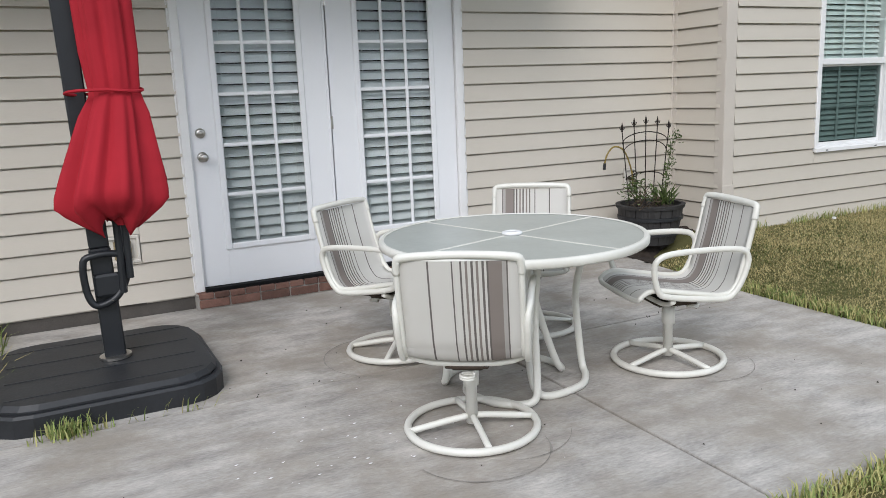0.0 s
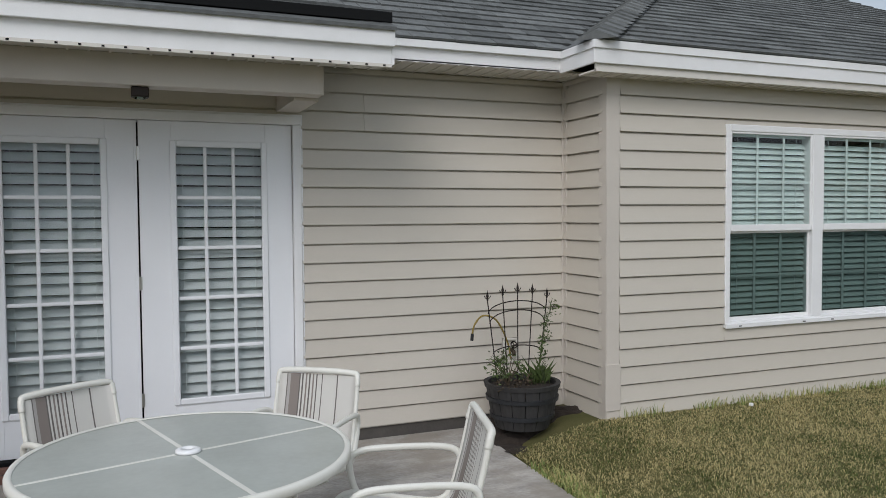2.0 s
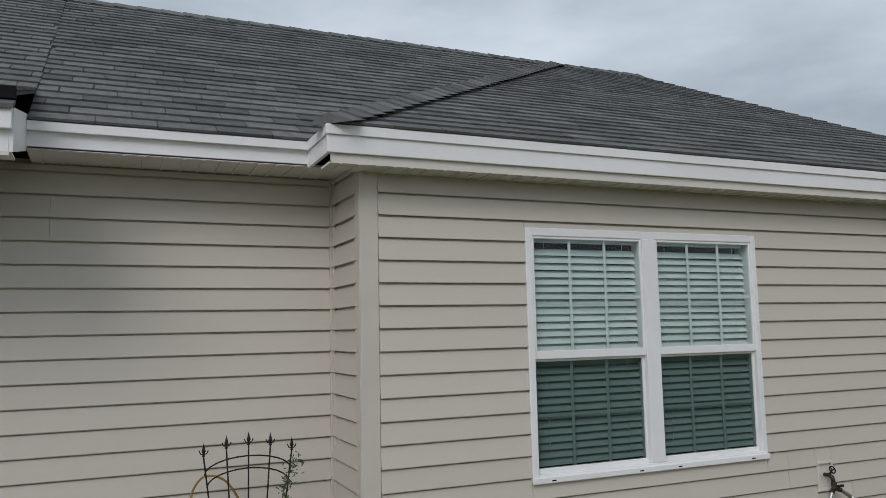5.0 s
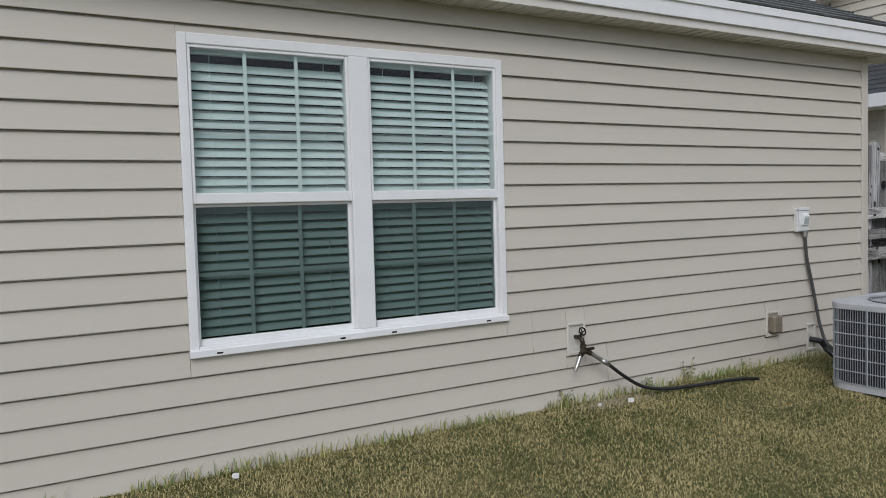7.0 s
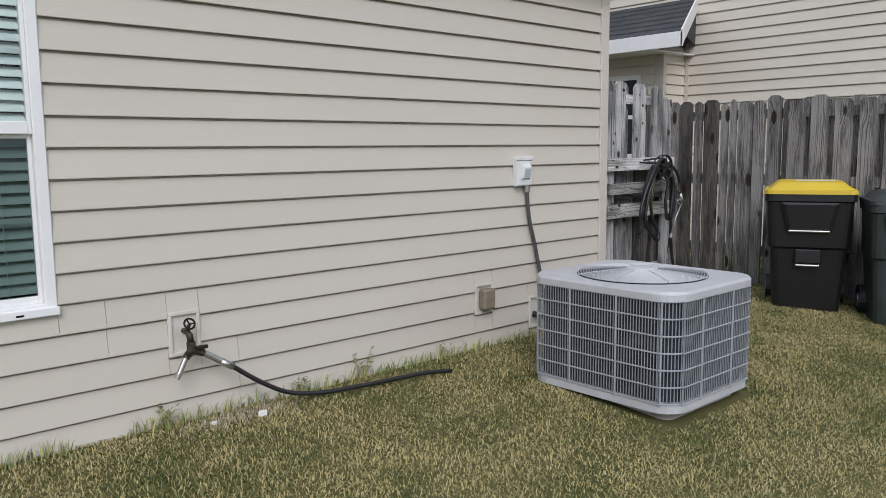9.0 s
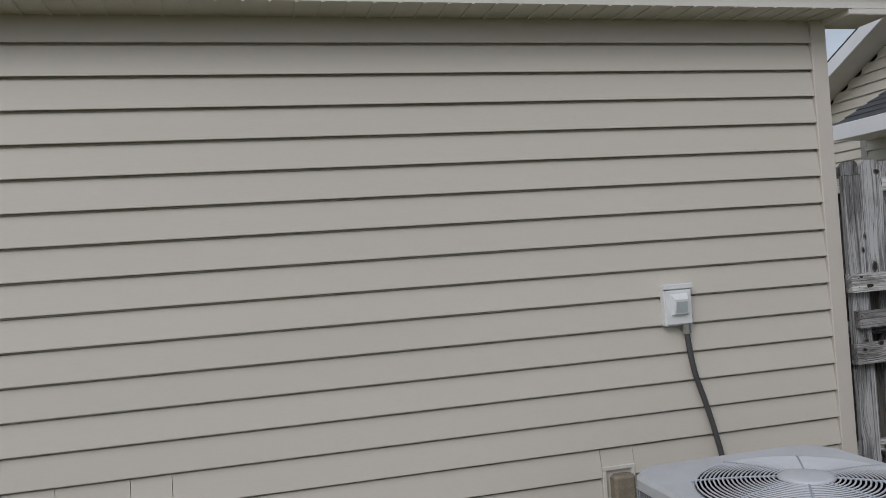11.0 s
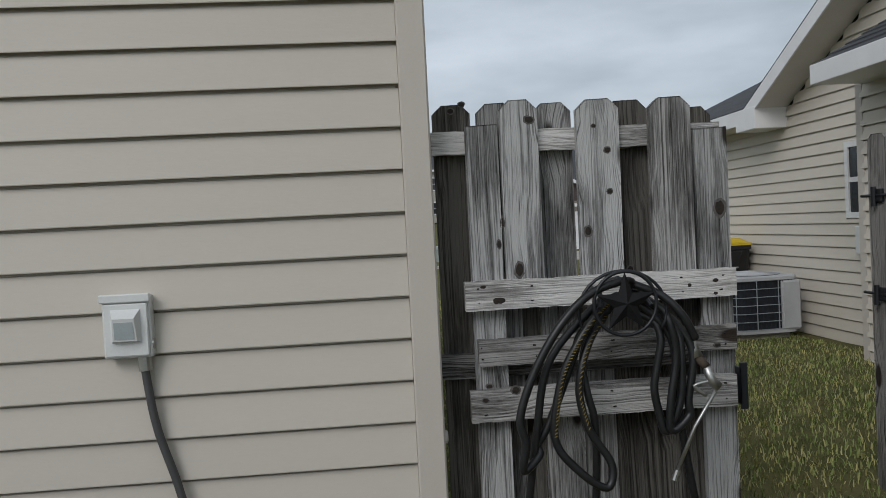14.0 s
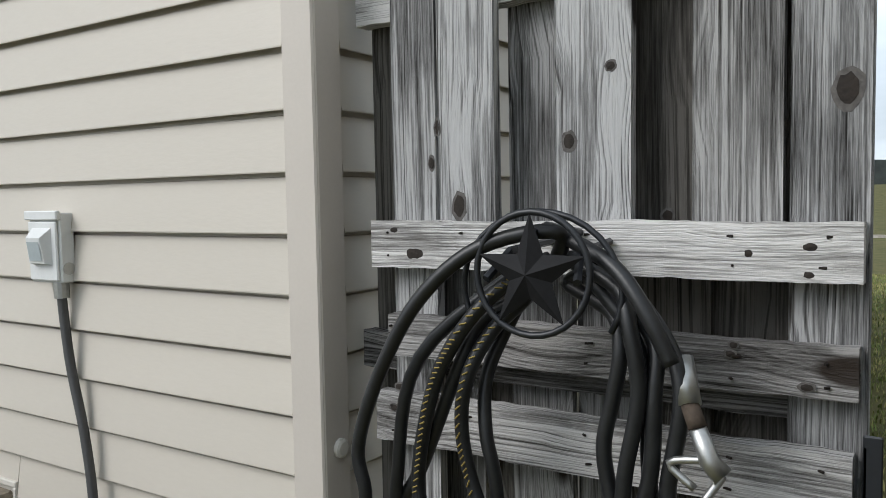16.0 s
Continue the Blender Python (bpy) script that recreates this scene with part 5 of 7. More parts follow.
for k in range(30):
    f = k / 30
    leaf_cloud(s, (0.03 + 0.1 * f * f + 0.01, 0, 0.14 + 0.44 * f), (0.018, 0.018, 0.014), 6, 0.03, rp)
part("leaf_spike", s, LEAF, plant)["kind"] = "stuff"
plant2 = thing("withered_plant", "half-withered bushy plant in the planter", "plant", pose(PX - 0.12, PY - 0.02, PZ + 0.285))
s = Shape()
for k in range(9):
    a = k * 0.7
    tip = Vector((0.12 * math.cos(a) - 0.02, 0.10 * math.sin(a), rp.uniform(0.10, 0.24)))
    s.tube([(0, 0, 0), tip * 0.5 + Vector((0, 0, 0.03)), tip], [0.0035, 0.003, 0.002], n=5, smooth=3)
part("stem", s, LEAF_DRY, plant2)
s = Shape()
for k in range(16):
    leaf_cloud(s, (rp.gauss(-0.02, 0.07), rp.gauss(0, 0.06), rp.uniform(0.06, 0.22)), (0.022, 0.022, 0.02), 12, 0.036, rp, 0.2)
part("foliage", s, LEAF, plant2)
s = Shape()
for k in range(14):
    leaf_cloud(s, (rp.gauss(0.05, 0.1), rp.gauss(-0.03, 0.08), rp.uniform(0.01, 0.08)), (0.02, 0.02, 0.012), 7, 0.03, rp, 0.1)
part("dead_leaves", s, LEAF_DRY, plant2)

# ---- wall fittings ----
PLATE = material("cream_plastic", (0.66, 0.63, 0.57), 0.5, var=0.06, scale=20, bump=0.05, dirt=0.25)
GREYBOX = material("grey_white_enclosure", (0.70, 0.71, 0.70), 0.45, var=0.05, scale=14, bump=0.05, dirt=0.15)
BRASS = material("weathered_brass", (0.11, 0.09, 0.065), 0.55, 0.8, var=0.3, scale=40, bump=0.2)
HOSE = material("black_hose_rubber", (0.018, 0.019, 0.020), 0.42, var=0.3, scale=20, bump=0.08)
YELLOW_LINE = material("yellow_hose_stripe", (0.30, 0.22, 0.05), 0.7, var=0.2, scale=60)
STEEL = material("zinc_fitting", (0.50, 0.50, 0.48), 0.38, 0.9, var=0.12, scale=30, bump=0.08)


def mount_block(parent, w, h, d=0.028, rim=0.018, mat=PLATE):
    """A siding mounting block: stepped frame with a sunk face, at its centre, out along -y."""
    s = Shape()
    s.box(-w / 2, w / 2, -d, 0.0, h / 2 - rim, h / 2, 0.003).box(-w / 2, w / 2, -d, 0.0, -h / 2, -h / 2 + rim, 0.003)
    s.box(-w / 2, -w / 2 + rim, -d, 0.0, -h / 2 + rim, h / 2 - rim, 0.003).box(w / 2 - rim, w / 2, -d, 0.0, -h / 2 + rim, h / 2 - rim, 0.003)
    part("block_frame", s, mat, parent)
    part("block_face", Shape().box(-w / 2 + rim, w / 2 - rim, -d * 0.45, 0.0, -h / 2 + rim, h / 2 - rim), mat, parent)


def spigot(parent):
    s = Shape().tube([(0, -0.012, 0.01), (0, -0.05, 0.01), (0, -0.075, 0.0), (0, -0.085, -0.03)], [0.013, 0.014, 0.015, 0.014], n=10)
    s.tube([(0, -0.055, 0.012), (0, -0.075, 0.045)], 0.008, n=8)
    part("spigot", s, BRASS, parent, "dull brass water tap", True)
    wheel = [(0.024 * math.cos(k * math.pi / 8), -0.082 + 0.010 * math.sin(k * math.pi / 8), 0.052 + 0.022 * math.sin(k * math.pi / 8)) for k in range(16)]
    w = Shape().tube(wheel, 0.005, True, 6)
    for k in range(3):
        q = Vector(wheel[k * 5])
        w.tube([q, (0, -0.080, 0.050)], 0.004, n=5)
    part("tap_wheel", w, IRON, parent)


tap = thing("water_tap", "garden tap on a cream wall block with splitter", "tap", pose(5.395, WB - 0.002, 0.575))
mount_block(tap, 0.15, 0.205)
spigot(tap)
part("splitter", Shape().tube([(0.0, -0.085, -0.03), (0.0, -0.088, -0.07)], 0.020, n=10).tube([(0.0, -0.088, -0.065), (-0.03, -0.09, -0.10)], 0.017, n=10).tube([(0.0, -0.088, -0.065), (0.055, -0.09, -0.09)], 0.017, n=10), BRASS, tap, "dark metal two-way splitter")
part("valve_lever", Shape().box(0.015, 0.07, -0.115, -0.095, -0.065, -0.05, 0.004).box(-0.035, -0.005, -0.115, -0.097, -0.085, -0.068, 0.004), IRON, tap)
part("quick_connector", Shape().tube([(-0.03, -0.09, -0.10), (-0.065, -0.093, -0.165), (-0.075, -0.094, -0.185)], [0.013, 0.013, 0.010], n=12), STEEL, tap, "ribbed zinc hose connector")
hose = thing("garden_hose", "black garden hose running from the tap to the lawn", "hose", pose(-0.02, -0.12, 0))
pts = [(5.47, -0.545, 0.485), (5.53, -0.555, 0.445), (5.60, -0.565, 0.40), (5.72, -0.58, 0.31), (5.86, -0.60, 0.225), (6.02, -0.63, 0.185), (6.22, -0.66, 0.178), (6.45, -0.69, 0.178), (6.65, -0.72, 0.178), (6.80, -0.75, 0.165)]
part("tube", Shape().tube([(x, y, z + 0.014 * smooth(5.7, 6.1, x)) for x, y, z in pts], 0.0115, False, 10, 5), HOSE, hose, "", True)
part("coupling", Shape().tube([(5.545, -0.557, 0.435), (5.60, -0.565, 0.40)], 0.0165, n=12), STEEL, hose, "pale metal hose coupling", True)
part("strain_coil", Shape().tube([(5.472, -0.545, 0.484), (5.545, -0.557, 0.435)], 0.0145, n=10), STEEL, hose)
tap2 = thing("water_tap", "garden tap on a cream wall block behind the planter", "tap", pose(1.54, -0.002, 0.595))
mount_block(tap2, 0.125, 0.185)
spigot(tap2)
short = thing("short_hose", "short yellow hose end curving off the tap", "hose", pose(-0.01, -0.02, -0.01))
part("tube", Shape().tube([(1.51, -0.09, 0.56), (1.46, -0.13, 0.70), (1.36, -0.16, 0.86), (1.25, -0.17, 0.90), (1.19, -0.16, 0.84), (1.175, -0.15, 0.77)], 0.0065, False, 8, 5), YELLOW_LINE, short, "", True)
part("nozzle_end", Shape().tube([(1.175, -0.15, 0.775), (1.172, -0.148, 0.725)], 0.012, n=8), BLACK_PAINT, short)
out1 = thing("outlet_cover", "weathered tan outlet cover on a cream wall block", "outlet", pose(7.315, WB - 0.002, 0.475))
mount_block(out1, 0.155, 0.19)
part("cover", Shape().box(-0.045, 0.055, -0.075, -0.012, -0.065, 0.062, 0.012), material("weathered_tan_cover", (0.26, 0.22, 0.16), 0.7, var=0.2, scale=30), out1, "weathered tan hinged cover")
out2 = thing("outlet_cover", "tan outlet cover on a block beside the umbrella", "outlet", pose(-2.405, -0.002, 0.492))
mount_block(out2, 0.20, 0.17)
part("cover", Shape().box(-0.05, 0.05, -0.05, -0.012, -0.06, 0.06, 0.01), material("tan_cover", (0.30, 0.24, 0.13), 0.6, var=0.2, scale=30), out2)
out3 = thing("line_set_block", "cream wall block where the cooling lines enter", "wall block", pose(7.785, WB - 0.002, 0.325))
mount_block(out3, 0.115, 0.215)
part("line_sleeve", Shape().tube([(0.0, -0.01, -0.02), (0.03, -0.08, -0.03), (0.08, -0.13, -0.12)], 0.022, n=10), HOSE, out3)

disc = thing("disconnect_box", "white metal electrical disconnect box on the siding", "electrical box", pose(7.645, WB - 0.016, 1.247))
part("case", Shape().box(-0.068, 0.068, -0.040, 0.0, -0.092, 0.088, 0.004), GREYBOX, disc)
lid = Shape().box(-0.072, 0.072, -0.052, -0.038, 0.070, 0.094, 0.003).box(-0.062, 0.062, -0.048, -0.040, -0.086, 0.066, 0.003)
door_l = part("cover", lid, GREYBOX, disc)
part("hood", Shape().add([(-0.042, -0.048, 0.050), (0.042, -0.048, 0.050), (0.042, -0.048, -0.045), (-0.042, -0.048, -0.045), (-0.030, -0.074, 0.025), (0.030, -0.074, 0.025), (0.034, -0.064, -0.040), (-0.034, -0.064, -0.040)],
                         [(0, 1, 5, 4), (1, 2, 6, 5), (2, 3, 7, 6), (3, 0, 4, 7), (4, 5, 6, 7)]), GREYBOX, disc)
part("label", Shape().add([(-0.028, -0.0665, -0.034), (0.028, -0.0665, -0.034), (0.026, -0.0745, 0.015), (-0.026, -0.0745, 0.015)], [(0, 1, 2, 3)]), material("faded_label", (0.42, 0.47, 0.48), 0.6, var=0.1), disc, "faded grey warning label")
part("knockout", Shape().tube([(0.068, -0.02, -0.055), (0.0705, -0.02, -0.055)], 0.016, n=14), STEEL, disc)
whip = thing("conduit_whip", "grey flexible conduit hanging from the electrical box", "conduit", pose(0.07, -0.12, -0.01))
part("tube", Shape().tube([(7.615, -0.492, 1.165), (7.618, -0.492, 1.10), (7.64, -0.492, 0.95), (7.69, -0.495, 0.78), (7.73, -0.505, 0.60), (7.75, -0.53, 0.42), (7.75, -0.60, 0.28), (7.72, -0.80, 0.24), (7.66, -1.06, 0.30)], 0.0125, False, 10, 5), material("dark_grey_conduit", (0.075, 0.075, 0.075), 0.5, var=0.12), whip, "", True)
part("connector", Shape().tube([(7.615, -0.492, 1.166), (7.617, -0.492, 1.125)], 0.019, n=12), STEEL, whip)
clip = thing("wall_button", "small round cream anchor on the corner post", "anchor", pose(XE + 0.0325, WB + 0.02, 0.84, 0, 0, 90))
part("disc", Shape().tube([(0, 0, 0), (0, -0.008, 0), (0, -0.011, 0)], [0.021, 0.020, 0.014], n=16), PLATE, clip)


# ---- condenser units ----
AC_PAINT = material("pale_grey_enamel", (0.50, 0.51, 0.53), 0.5, var=0.06, scale=10, bump=0.08, dirt=0.2)
AC_COIL = material("dark_coil_fins", (0.035, 0.042, 0.055), 0.7, 0.2, var=0.3, scale=20, bump=0.2)
# grey mixed to look like shade below the grille
FAN_SHADE = material("fan_well_shade_grey", (0.15, 0.165, 0.175), 0.7, 0.2, var=0.2, scale=14, bump=0.1)
AC_LOUVRE = material("grey_louvre_bars", (0.36, 0.385, 0.42), 0.5, 0.3, var=0.08)
WIRE = material("grey_wire_guard", (0.46, 0.49, 0.53), 0.45, 0.4, var=0.08)


def condenser(w, d, h, label, at, bars=True):
    t = thing("condenser_unit", label, "air conditioner", at)
    c = 0.13

    def rim(k, cc=c):
        return octagon(w + k, d + k, cc, 6)
    part("pad", Shape().prism(octagon(w - 0.14, d - 0.14, 0.06), -0.09, 0.0), CONCRETE, t, "low concrete pad")
    part("base_pan", Shape().prism(rim(0.0), 0.0, 0.045, 0.004), AC_PAINT, t)
    part("coil", Shape().prism(rim(-0.05), 0.046, h - 0.05), AC_COIL, t)
    part("top_cover", Shape().prism(rim(0.012), h - 0.05, h - 0.02, 0.0).prism(rim(0.012), h - 0.02, h - 0.004, 0.014), AC_PAINT, t)
    path = rounded([Vector((x, y, 0)) for x, y in rim(-0.004)], True, 2)
    per = []
    total = 0
    for i, p in enumerate(path):
        q = path[(i + 1) % len(path)]
        per.append((total, p, q))
        total += (q - p).length

    def point(s):
        s %= total
        for a, p, q in per:
            if s <= a + (q - p).length:
                return p.lerp(q, (s - a) / max(1e-6, (q - p).length))
        return path[0]
    z0, z1 = 0.045, h - 0.051
    louvre = Shape()
    step = 0.0165 if bars else 0.03
    for i in range(int(total / step)):
        p = point(i * step)
        louvre.box(p.x - 0.0019, p.x + 0.0019, p.y - 0.0019, p.y + 0.0019, z0, z1)
    part("louvre", louvre, AC_LOUVRE if bars else AC_COIL, t)["kind"] = "stuff"
    loops = 7
    for i in range(loops):
        z = z0 + (z1 - z0) * i / (loops - 1)
        part("guard_hoop", Shape().tube([Vector((p.x * 1.006, p.y * 1.006, z)) for p in path], 0.0042, True, 6), WIRE, t)
    for i in range(12):
        p = point(total * (i + 0.5) / 12)
        part("guard_post", Shape().tube([(p.x * 1.01, p.y * 1.01, z0 - 0.01), (p.x * 1.01, p.y * 1.01, z1 + 0.01)], 0.0055, n=6), WIRE, t)
    for i in range(8):
        p = point(total * (i + 0.25) / 8)
        part("screw", Shape().lathe([(0.006, h - 0.05), (0.006, h - 0.049)], 8, (p.x * 1.012, p.y * 1.012)), BLACK_METAL, t)
    r0 = min(w, d) * 0.42
    # flat disc on the cover; its colour stands in for the shaded fan well
    part("fan_shade_disc", Shape().lathe([(0.0, h - 0.0035), (r0, h - 0.0035), (r0 + 0.004, h - 0.003), (r0 + 0.006, h - 0.0035)], 40), FAN_SHADE, t)
    for k in range(22):
        r = r0 * (1 - k / 24)
        if r > 0.07:
            zz = h + 0.004 + 0.022 * (1 - (r / r0) ** 2)
            part("grille_ring", Shape().tube([(r * math.cos(2 * math.pi * j / 36), r * math.sin(2 * math.pi * j / 36), zz) for j in range(36)], 0.0032, True, 5), AC_PAINT, t)
    for k in range(8):
        a = 2 * math.pi * k / 8 + 0.2
        pts = [(r * math.cos(a), r * math.sin(a), h + 0.006 + 0.022 * (1 - (r / r0) ** 2)) for r in (0.05, r0 * 0.5, r0 * 0.85, r0 + 0.015)]
        part("grille_arm", Shape().tube(pts, 0.0036, n=5), WIRE, t)
    part("hub_cap", Shape().lathe([(0.085, h + 0.022), (0.085, h + 0.030), (0.07, h + 0.034), (0.0, h + 0.035)], 24), AC_PAINT, t, "", True)
    return t


ac = condenser(0.79, 0.896, 0.585, "grey air-conditioning condenser with wire guard on the lawn", pose(7.456, -1.63, 0.146, 0, 0, 0))
stub = thing("copper_line", "insulated cooling line running into the condenser", "pipe", pose(-0.04, -0.14, 0.01))
part("tube", Shape().tube([(7.78, -0.60, 0.25), (7.80, -0.75, 0.16), (7.78, -0.99, 0.17)], 0.022, False, 8, 4), HOSE, stub, "", True)

# ---- fence and gate panel ----
def board(name, x0, x1, y0, y1, z0, z1, mat, parent, ear=0.03):
    """An upright picket with clipped top corners; long side along x or y."""
    s = Shape()
    wide_x = (x1 - x0) > (y1 - y0)
    a0, a1, b0, b1 = (x0, x1, y0, y1) if wide_x else (y0, y1, x0, x1)
    jig = random.uniform(-0.003, 0.003)
    prof = [(a0, z0), (a1, z0), (a1 + jig, z1 - ear), (a1 - ear + jig, z1), (a0 + ear + jig, z1 - 0.002), (a0 + jig, z1 - ear)] if ear else [(a0, z0), (a1, z0), (a1 + jig, z1), (a0 + jig, z1 - 0.004)]
    k = len(prof)
    e = 0.0025
    cx, cz = (a0 + a1) / 2, (z0 + z1) / 2
    rings = [(b0, 1), (b0 - e, 0), (b1 + e, 0), (b1, 1)]
    vv = []
    for b, inner in rings:
        for a, z in prof:
            if not inner:
                q = (a, z)
            else:
                q = (a + (e if a < cx else -e), z + (e if z < cz else -e))
            vv.append((q[0], b, q[1]) if wide_x else (b, q[0], q[1]))
    ff = [tuple(range(k)), tuple(range(4 * k - 1, 3 * k - 1, -1))]
    for r in range(3):
        ff += [(r * k + i, r * k + (i + 1) % k, (r + 1) * k + (i + 1) % k, (r + 1) * k + i) for i in range(k)]
    s.add(vv, ff)
    return part(name, s, mat, parent)


gate = thing("fence_panel", "weathered grey wooden fence panel beside the house corner", "fence", pose(0.062, -0.14, 0))
zb = 0.16
# rear pickets: weathering and shade behind the front row are in their colour
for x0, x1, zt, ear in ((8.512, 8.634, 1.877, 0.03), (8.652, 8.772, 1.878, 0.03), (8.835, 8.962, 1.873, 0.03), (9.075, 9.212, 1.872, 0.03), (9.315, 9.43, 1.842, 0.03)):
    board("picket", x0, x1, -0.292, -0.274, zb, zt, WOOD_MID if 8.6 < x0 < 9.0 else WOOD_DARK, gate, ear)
for x0, x1, zt, ear, foot, mat in ((8.604, 8.706, 1.802, 0, zb, WOOD_V), (8.715, 8.838, 1.876, 0.032, 1.235, WOOD_V), (8.958, 9.096, 1.870, 0.032, 1.24, WOOD_V),
                                   (9.198, 9.334, 1.868, 0.032, 1.238, WOOD_MID), (9.344, 9.452, 1.765, 0, zb, WOOD_V)):
    board("picket", x0, x1, -0.358, -0.338, foot, zt, mat, gate, ear)
# lower set-back pickets in the same shade-darkened boards
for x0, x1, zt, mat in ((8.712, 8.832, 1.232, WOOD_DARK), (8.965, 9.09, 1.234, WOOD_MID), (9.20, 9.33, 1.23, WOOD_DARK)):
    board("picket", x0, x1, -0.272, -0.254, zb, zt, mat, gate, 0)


def rail(name, x0, x1, y0, y1, z0, z1, parent, mat=WOOD_H, worn=0.006):
    """A lying board with ragged, worn edges."""
    n = 60
    s = Shape()
    rows = [(y0, z0), (y0, z1), (y1, z1), (y1, z0)]
    vv = []
    for i in range(n + 1):
        x = x0 + (x1 - x0) * i / n
        for j, (y, z) in enumerate(rows):
            w = worn * (0.7 * noise.noise(Vector((x * 5, z * 7, y * 11))) + 0.5 * noise.noise(Vector((x * 31, z * 9, y * 5))))
            vv.append((x, y + (abs(w) * 0.5 if j < 2 else 0), z + w))
    ff = [(i * 4 + j, i * 4 + (j + 1) % 4, i * 4 + 4 + (j + 1) % 4, i * 4 + 4 + j) for i in range(n) for j in range(4)] + [(3, 2, 1, 0), (n * 4, n * 4 + 1, n * 4 + 2, n * 4 + 3)]
    s.add(vv, ff)
    return part(name, s, mat, parent)


rail("back_rail", 8.50, 9.44, -0.336, -0.294, 1.715, 1.785, gate)
rail("back_rail", 8.50, 9.44, -0.336, -0.294, 1.00, 1.075, gate, WOOD_DARK_H)
rail("back_rail", 8.50, 9.44, -0.336, -0.294, 0.40, 0.475, gate)
rail("hose_rail", 8.578, 9.447, -0.402, -0.360, 1.222, 1.312, gate, WOOD_H, 0.006)
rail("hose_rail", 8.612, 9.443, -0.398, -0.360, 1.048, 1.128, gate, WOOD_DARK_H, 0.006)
rail("hose_rail", 8.580, 9.437, -0.400, -0.360, 0.872, 0.970, gate, WOOD_H, 0.006)
nails = Shape()
for xx in (8.62, 8.79, 9.03, 9.27, 9.40):
    for zz in (1.245, 1.29, 1.07, 1.105, 0.895, 0.945):
        nails.tube([(xx + random.uniform(-0.015, 0.015), -0.398, zz), (xx, -0.4035, zz)], 0.0024, n=6)
part("nail_head", nails, IRON, gate)["kind"] = "stuff"
KNOT = material("dark_knot_wood", (0.030, 0.022, 0.016), 0.85, var=0.3, scale=60, bump=0.6)
KNOT_RIM = material("knot_rim_wood", (0.15, 0.14, 0.13), 0.9, var=0.3, scale=90, bump=0.6)
# knots in the pickets and rails: place, face, half width and half height
for kx, ky, kz, ka, kb in ((8.985, -0.358, 1.451, 0.01, 0.013), (9.061, -0.358, 1.574, 0.008, 0.007), (9.058, -0.358, 1.706, 0.009, 0.008), (9.017, -0.358, 1.784, 0.006, 0.005), (8.758, -0.358, 1.34, 0.012, 0.02), (8.697, -0.358, 1.424, 0.006, 0.011), (8.711, -0.358, 1.492, 0.006, 0.014), (9.42, -0.358, 1.505, 0.015, 0.022), (8.81, -0.358, 1.811, 0.014, 0.01), (9.139, -0.292, 1.318, 0.009, 0.01), (8.57, -0.292, 1.857, 0.01, 0.008), (8.606, -0.292, 1.877, 0.009, 0.007), (8.684, -0.4, 1.25, 0.022, 0.012), (8.634, -0.4, 1.295, 0.009, 0.005), (9.378, -0.4, 1.275, 0.01, 0.006), (9.376, -0.4, 1.234, 0.008, 0.006), (9.293, -0.4, 1.264, 0.006, 0.006), (9.376, -0.4, 1.068, 0.009, 0.005), (9.272, -0.4, 1.122, 0.006, 0.005), (9.267, -0.4, 1.108, 0.007, 0.005), (8.625, -0.4, 0.941, 0.009, 0.006), (8.639, -0.4, 0.985, 0.009, 0.006), (8.721, -0.4, 0.967, 0.012, 0.01)):
    rim_, eye_ = Shape(), Shape()
    for sh, grow, lift in ((rim_, 1.45, 0.0006), (eye_, 1.0, 0.0016)):
        n = 14
        pts = []
        for j in range(n):
            a = 2 * math.pi * j / n
            w = grow * (1 + 0.22 * noise.noise(Vector((kx * 40 + j * 0.9, kz * 40, grow))))
            pts.append((kx + ka * w * math.cos(a), ky - lift, kz + kb * w * math.sin(a)))
        sh.add(pts + [(kx, ky - lift - 0.0012, kz)] + [(p[0], ky + 0.004, p[2]) for p in pts],
               [(j, (j + 1) % n, n) for j in range(n)] + [(j, n + 1 + j, n + 1 + (j + 1) % n, (j + 1) % n) for j in range(n)])
    part("knot", eye_, KNOT, part("knot_rim", rim_, KNOT_RIM, gate, "weathered knot in the board"))
part("post", Shape().box(9.36, 9.445, -0.27, -0.185, 0.05, 1.80, 0.004), WOOD_V, gate)
lat = Shape().box(9.449, 9.475, -0.395, -0.389, 0.855, 1.005, 0.002).box(9.449, 9.456, -0.395, -0.34, 0.87, 0.99, 0.002)
part("latch_plate", lat, BLACK_PAINT, gate, "black metal gate latch plate")

FX = 10.62
fence = thing("side_fence", "weathered wooden privacy fence along the side yard", "fence", pose(0.06, -0.26, 0))
y = 0.78
i = 0
while y > -0.62:
    w = (0.135, 0.10, 0.125, 0.12, 0.075, 0.14, 0.07, 0.06)[i % 8]
    g = (0.012, 0.022, 0.014, 0.03, 0.02, 0.024, 0.02, 0.018)[i % 8]
    board("picket", FX - 0.02, FX, y - w, y, 0.12, 1.80 + random.uniform(-0.02, 0.035), WOOD_DARK if i % 8 in (3, 5) else WOOD_FENCE, fence)
    y -= w + g
    i += 1
y = -0.66
i = 0
while y > -6.2:
    board("picket", FX - 0.022, FX - 0.002, y - 0.135, y, 0.10, 1.79 + random.uniform(-0.02, 0.02), WOOD_FENCE, fence)
    board("picket", FX + 0.045, FX + 0.065, y - 0.225, y - 0.09, 0.10, 1.79 + random.uniform(-0.02, 0.02), WOOD_FENCE, fence)
    y -= 0.19
    i += 1
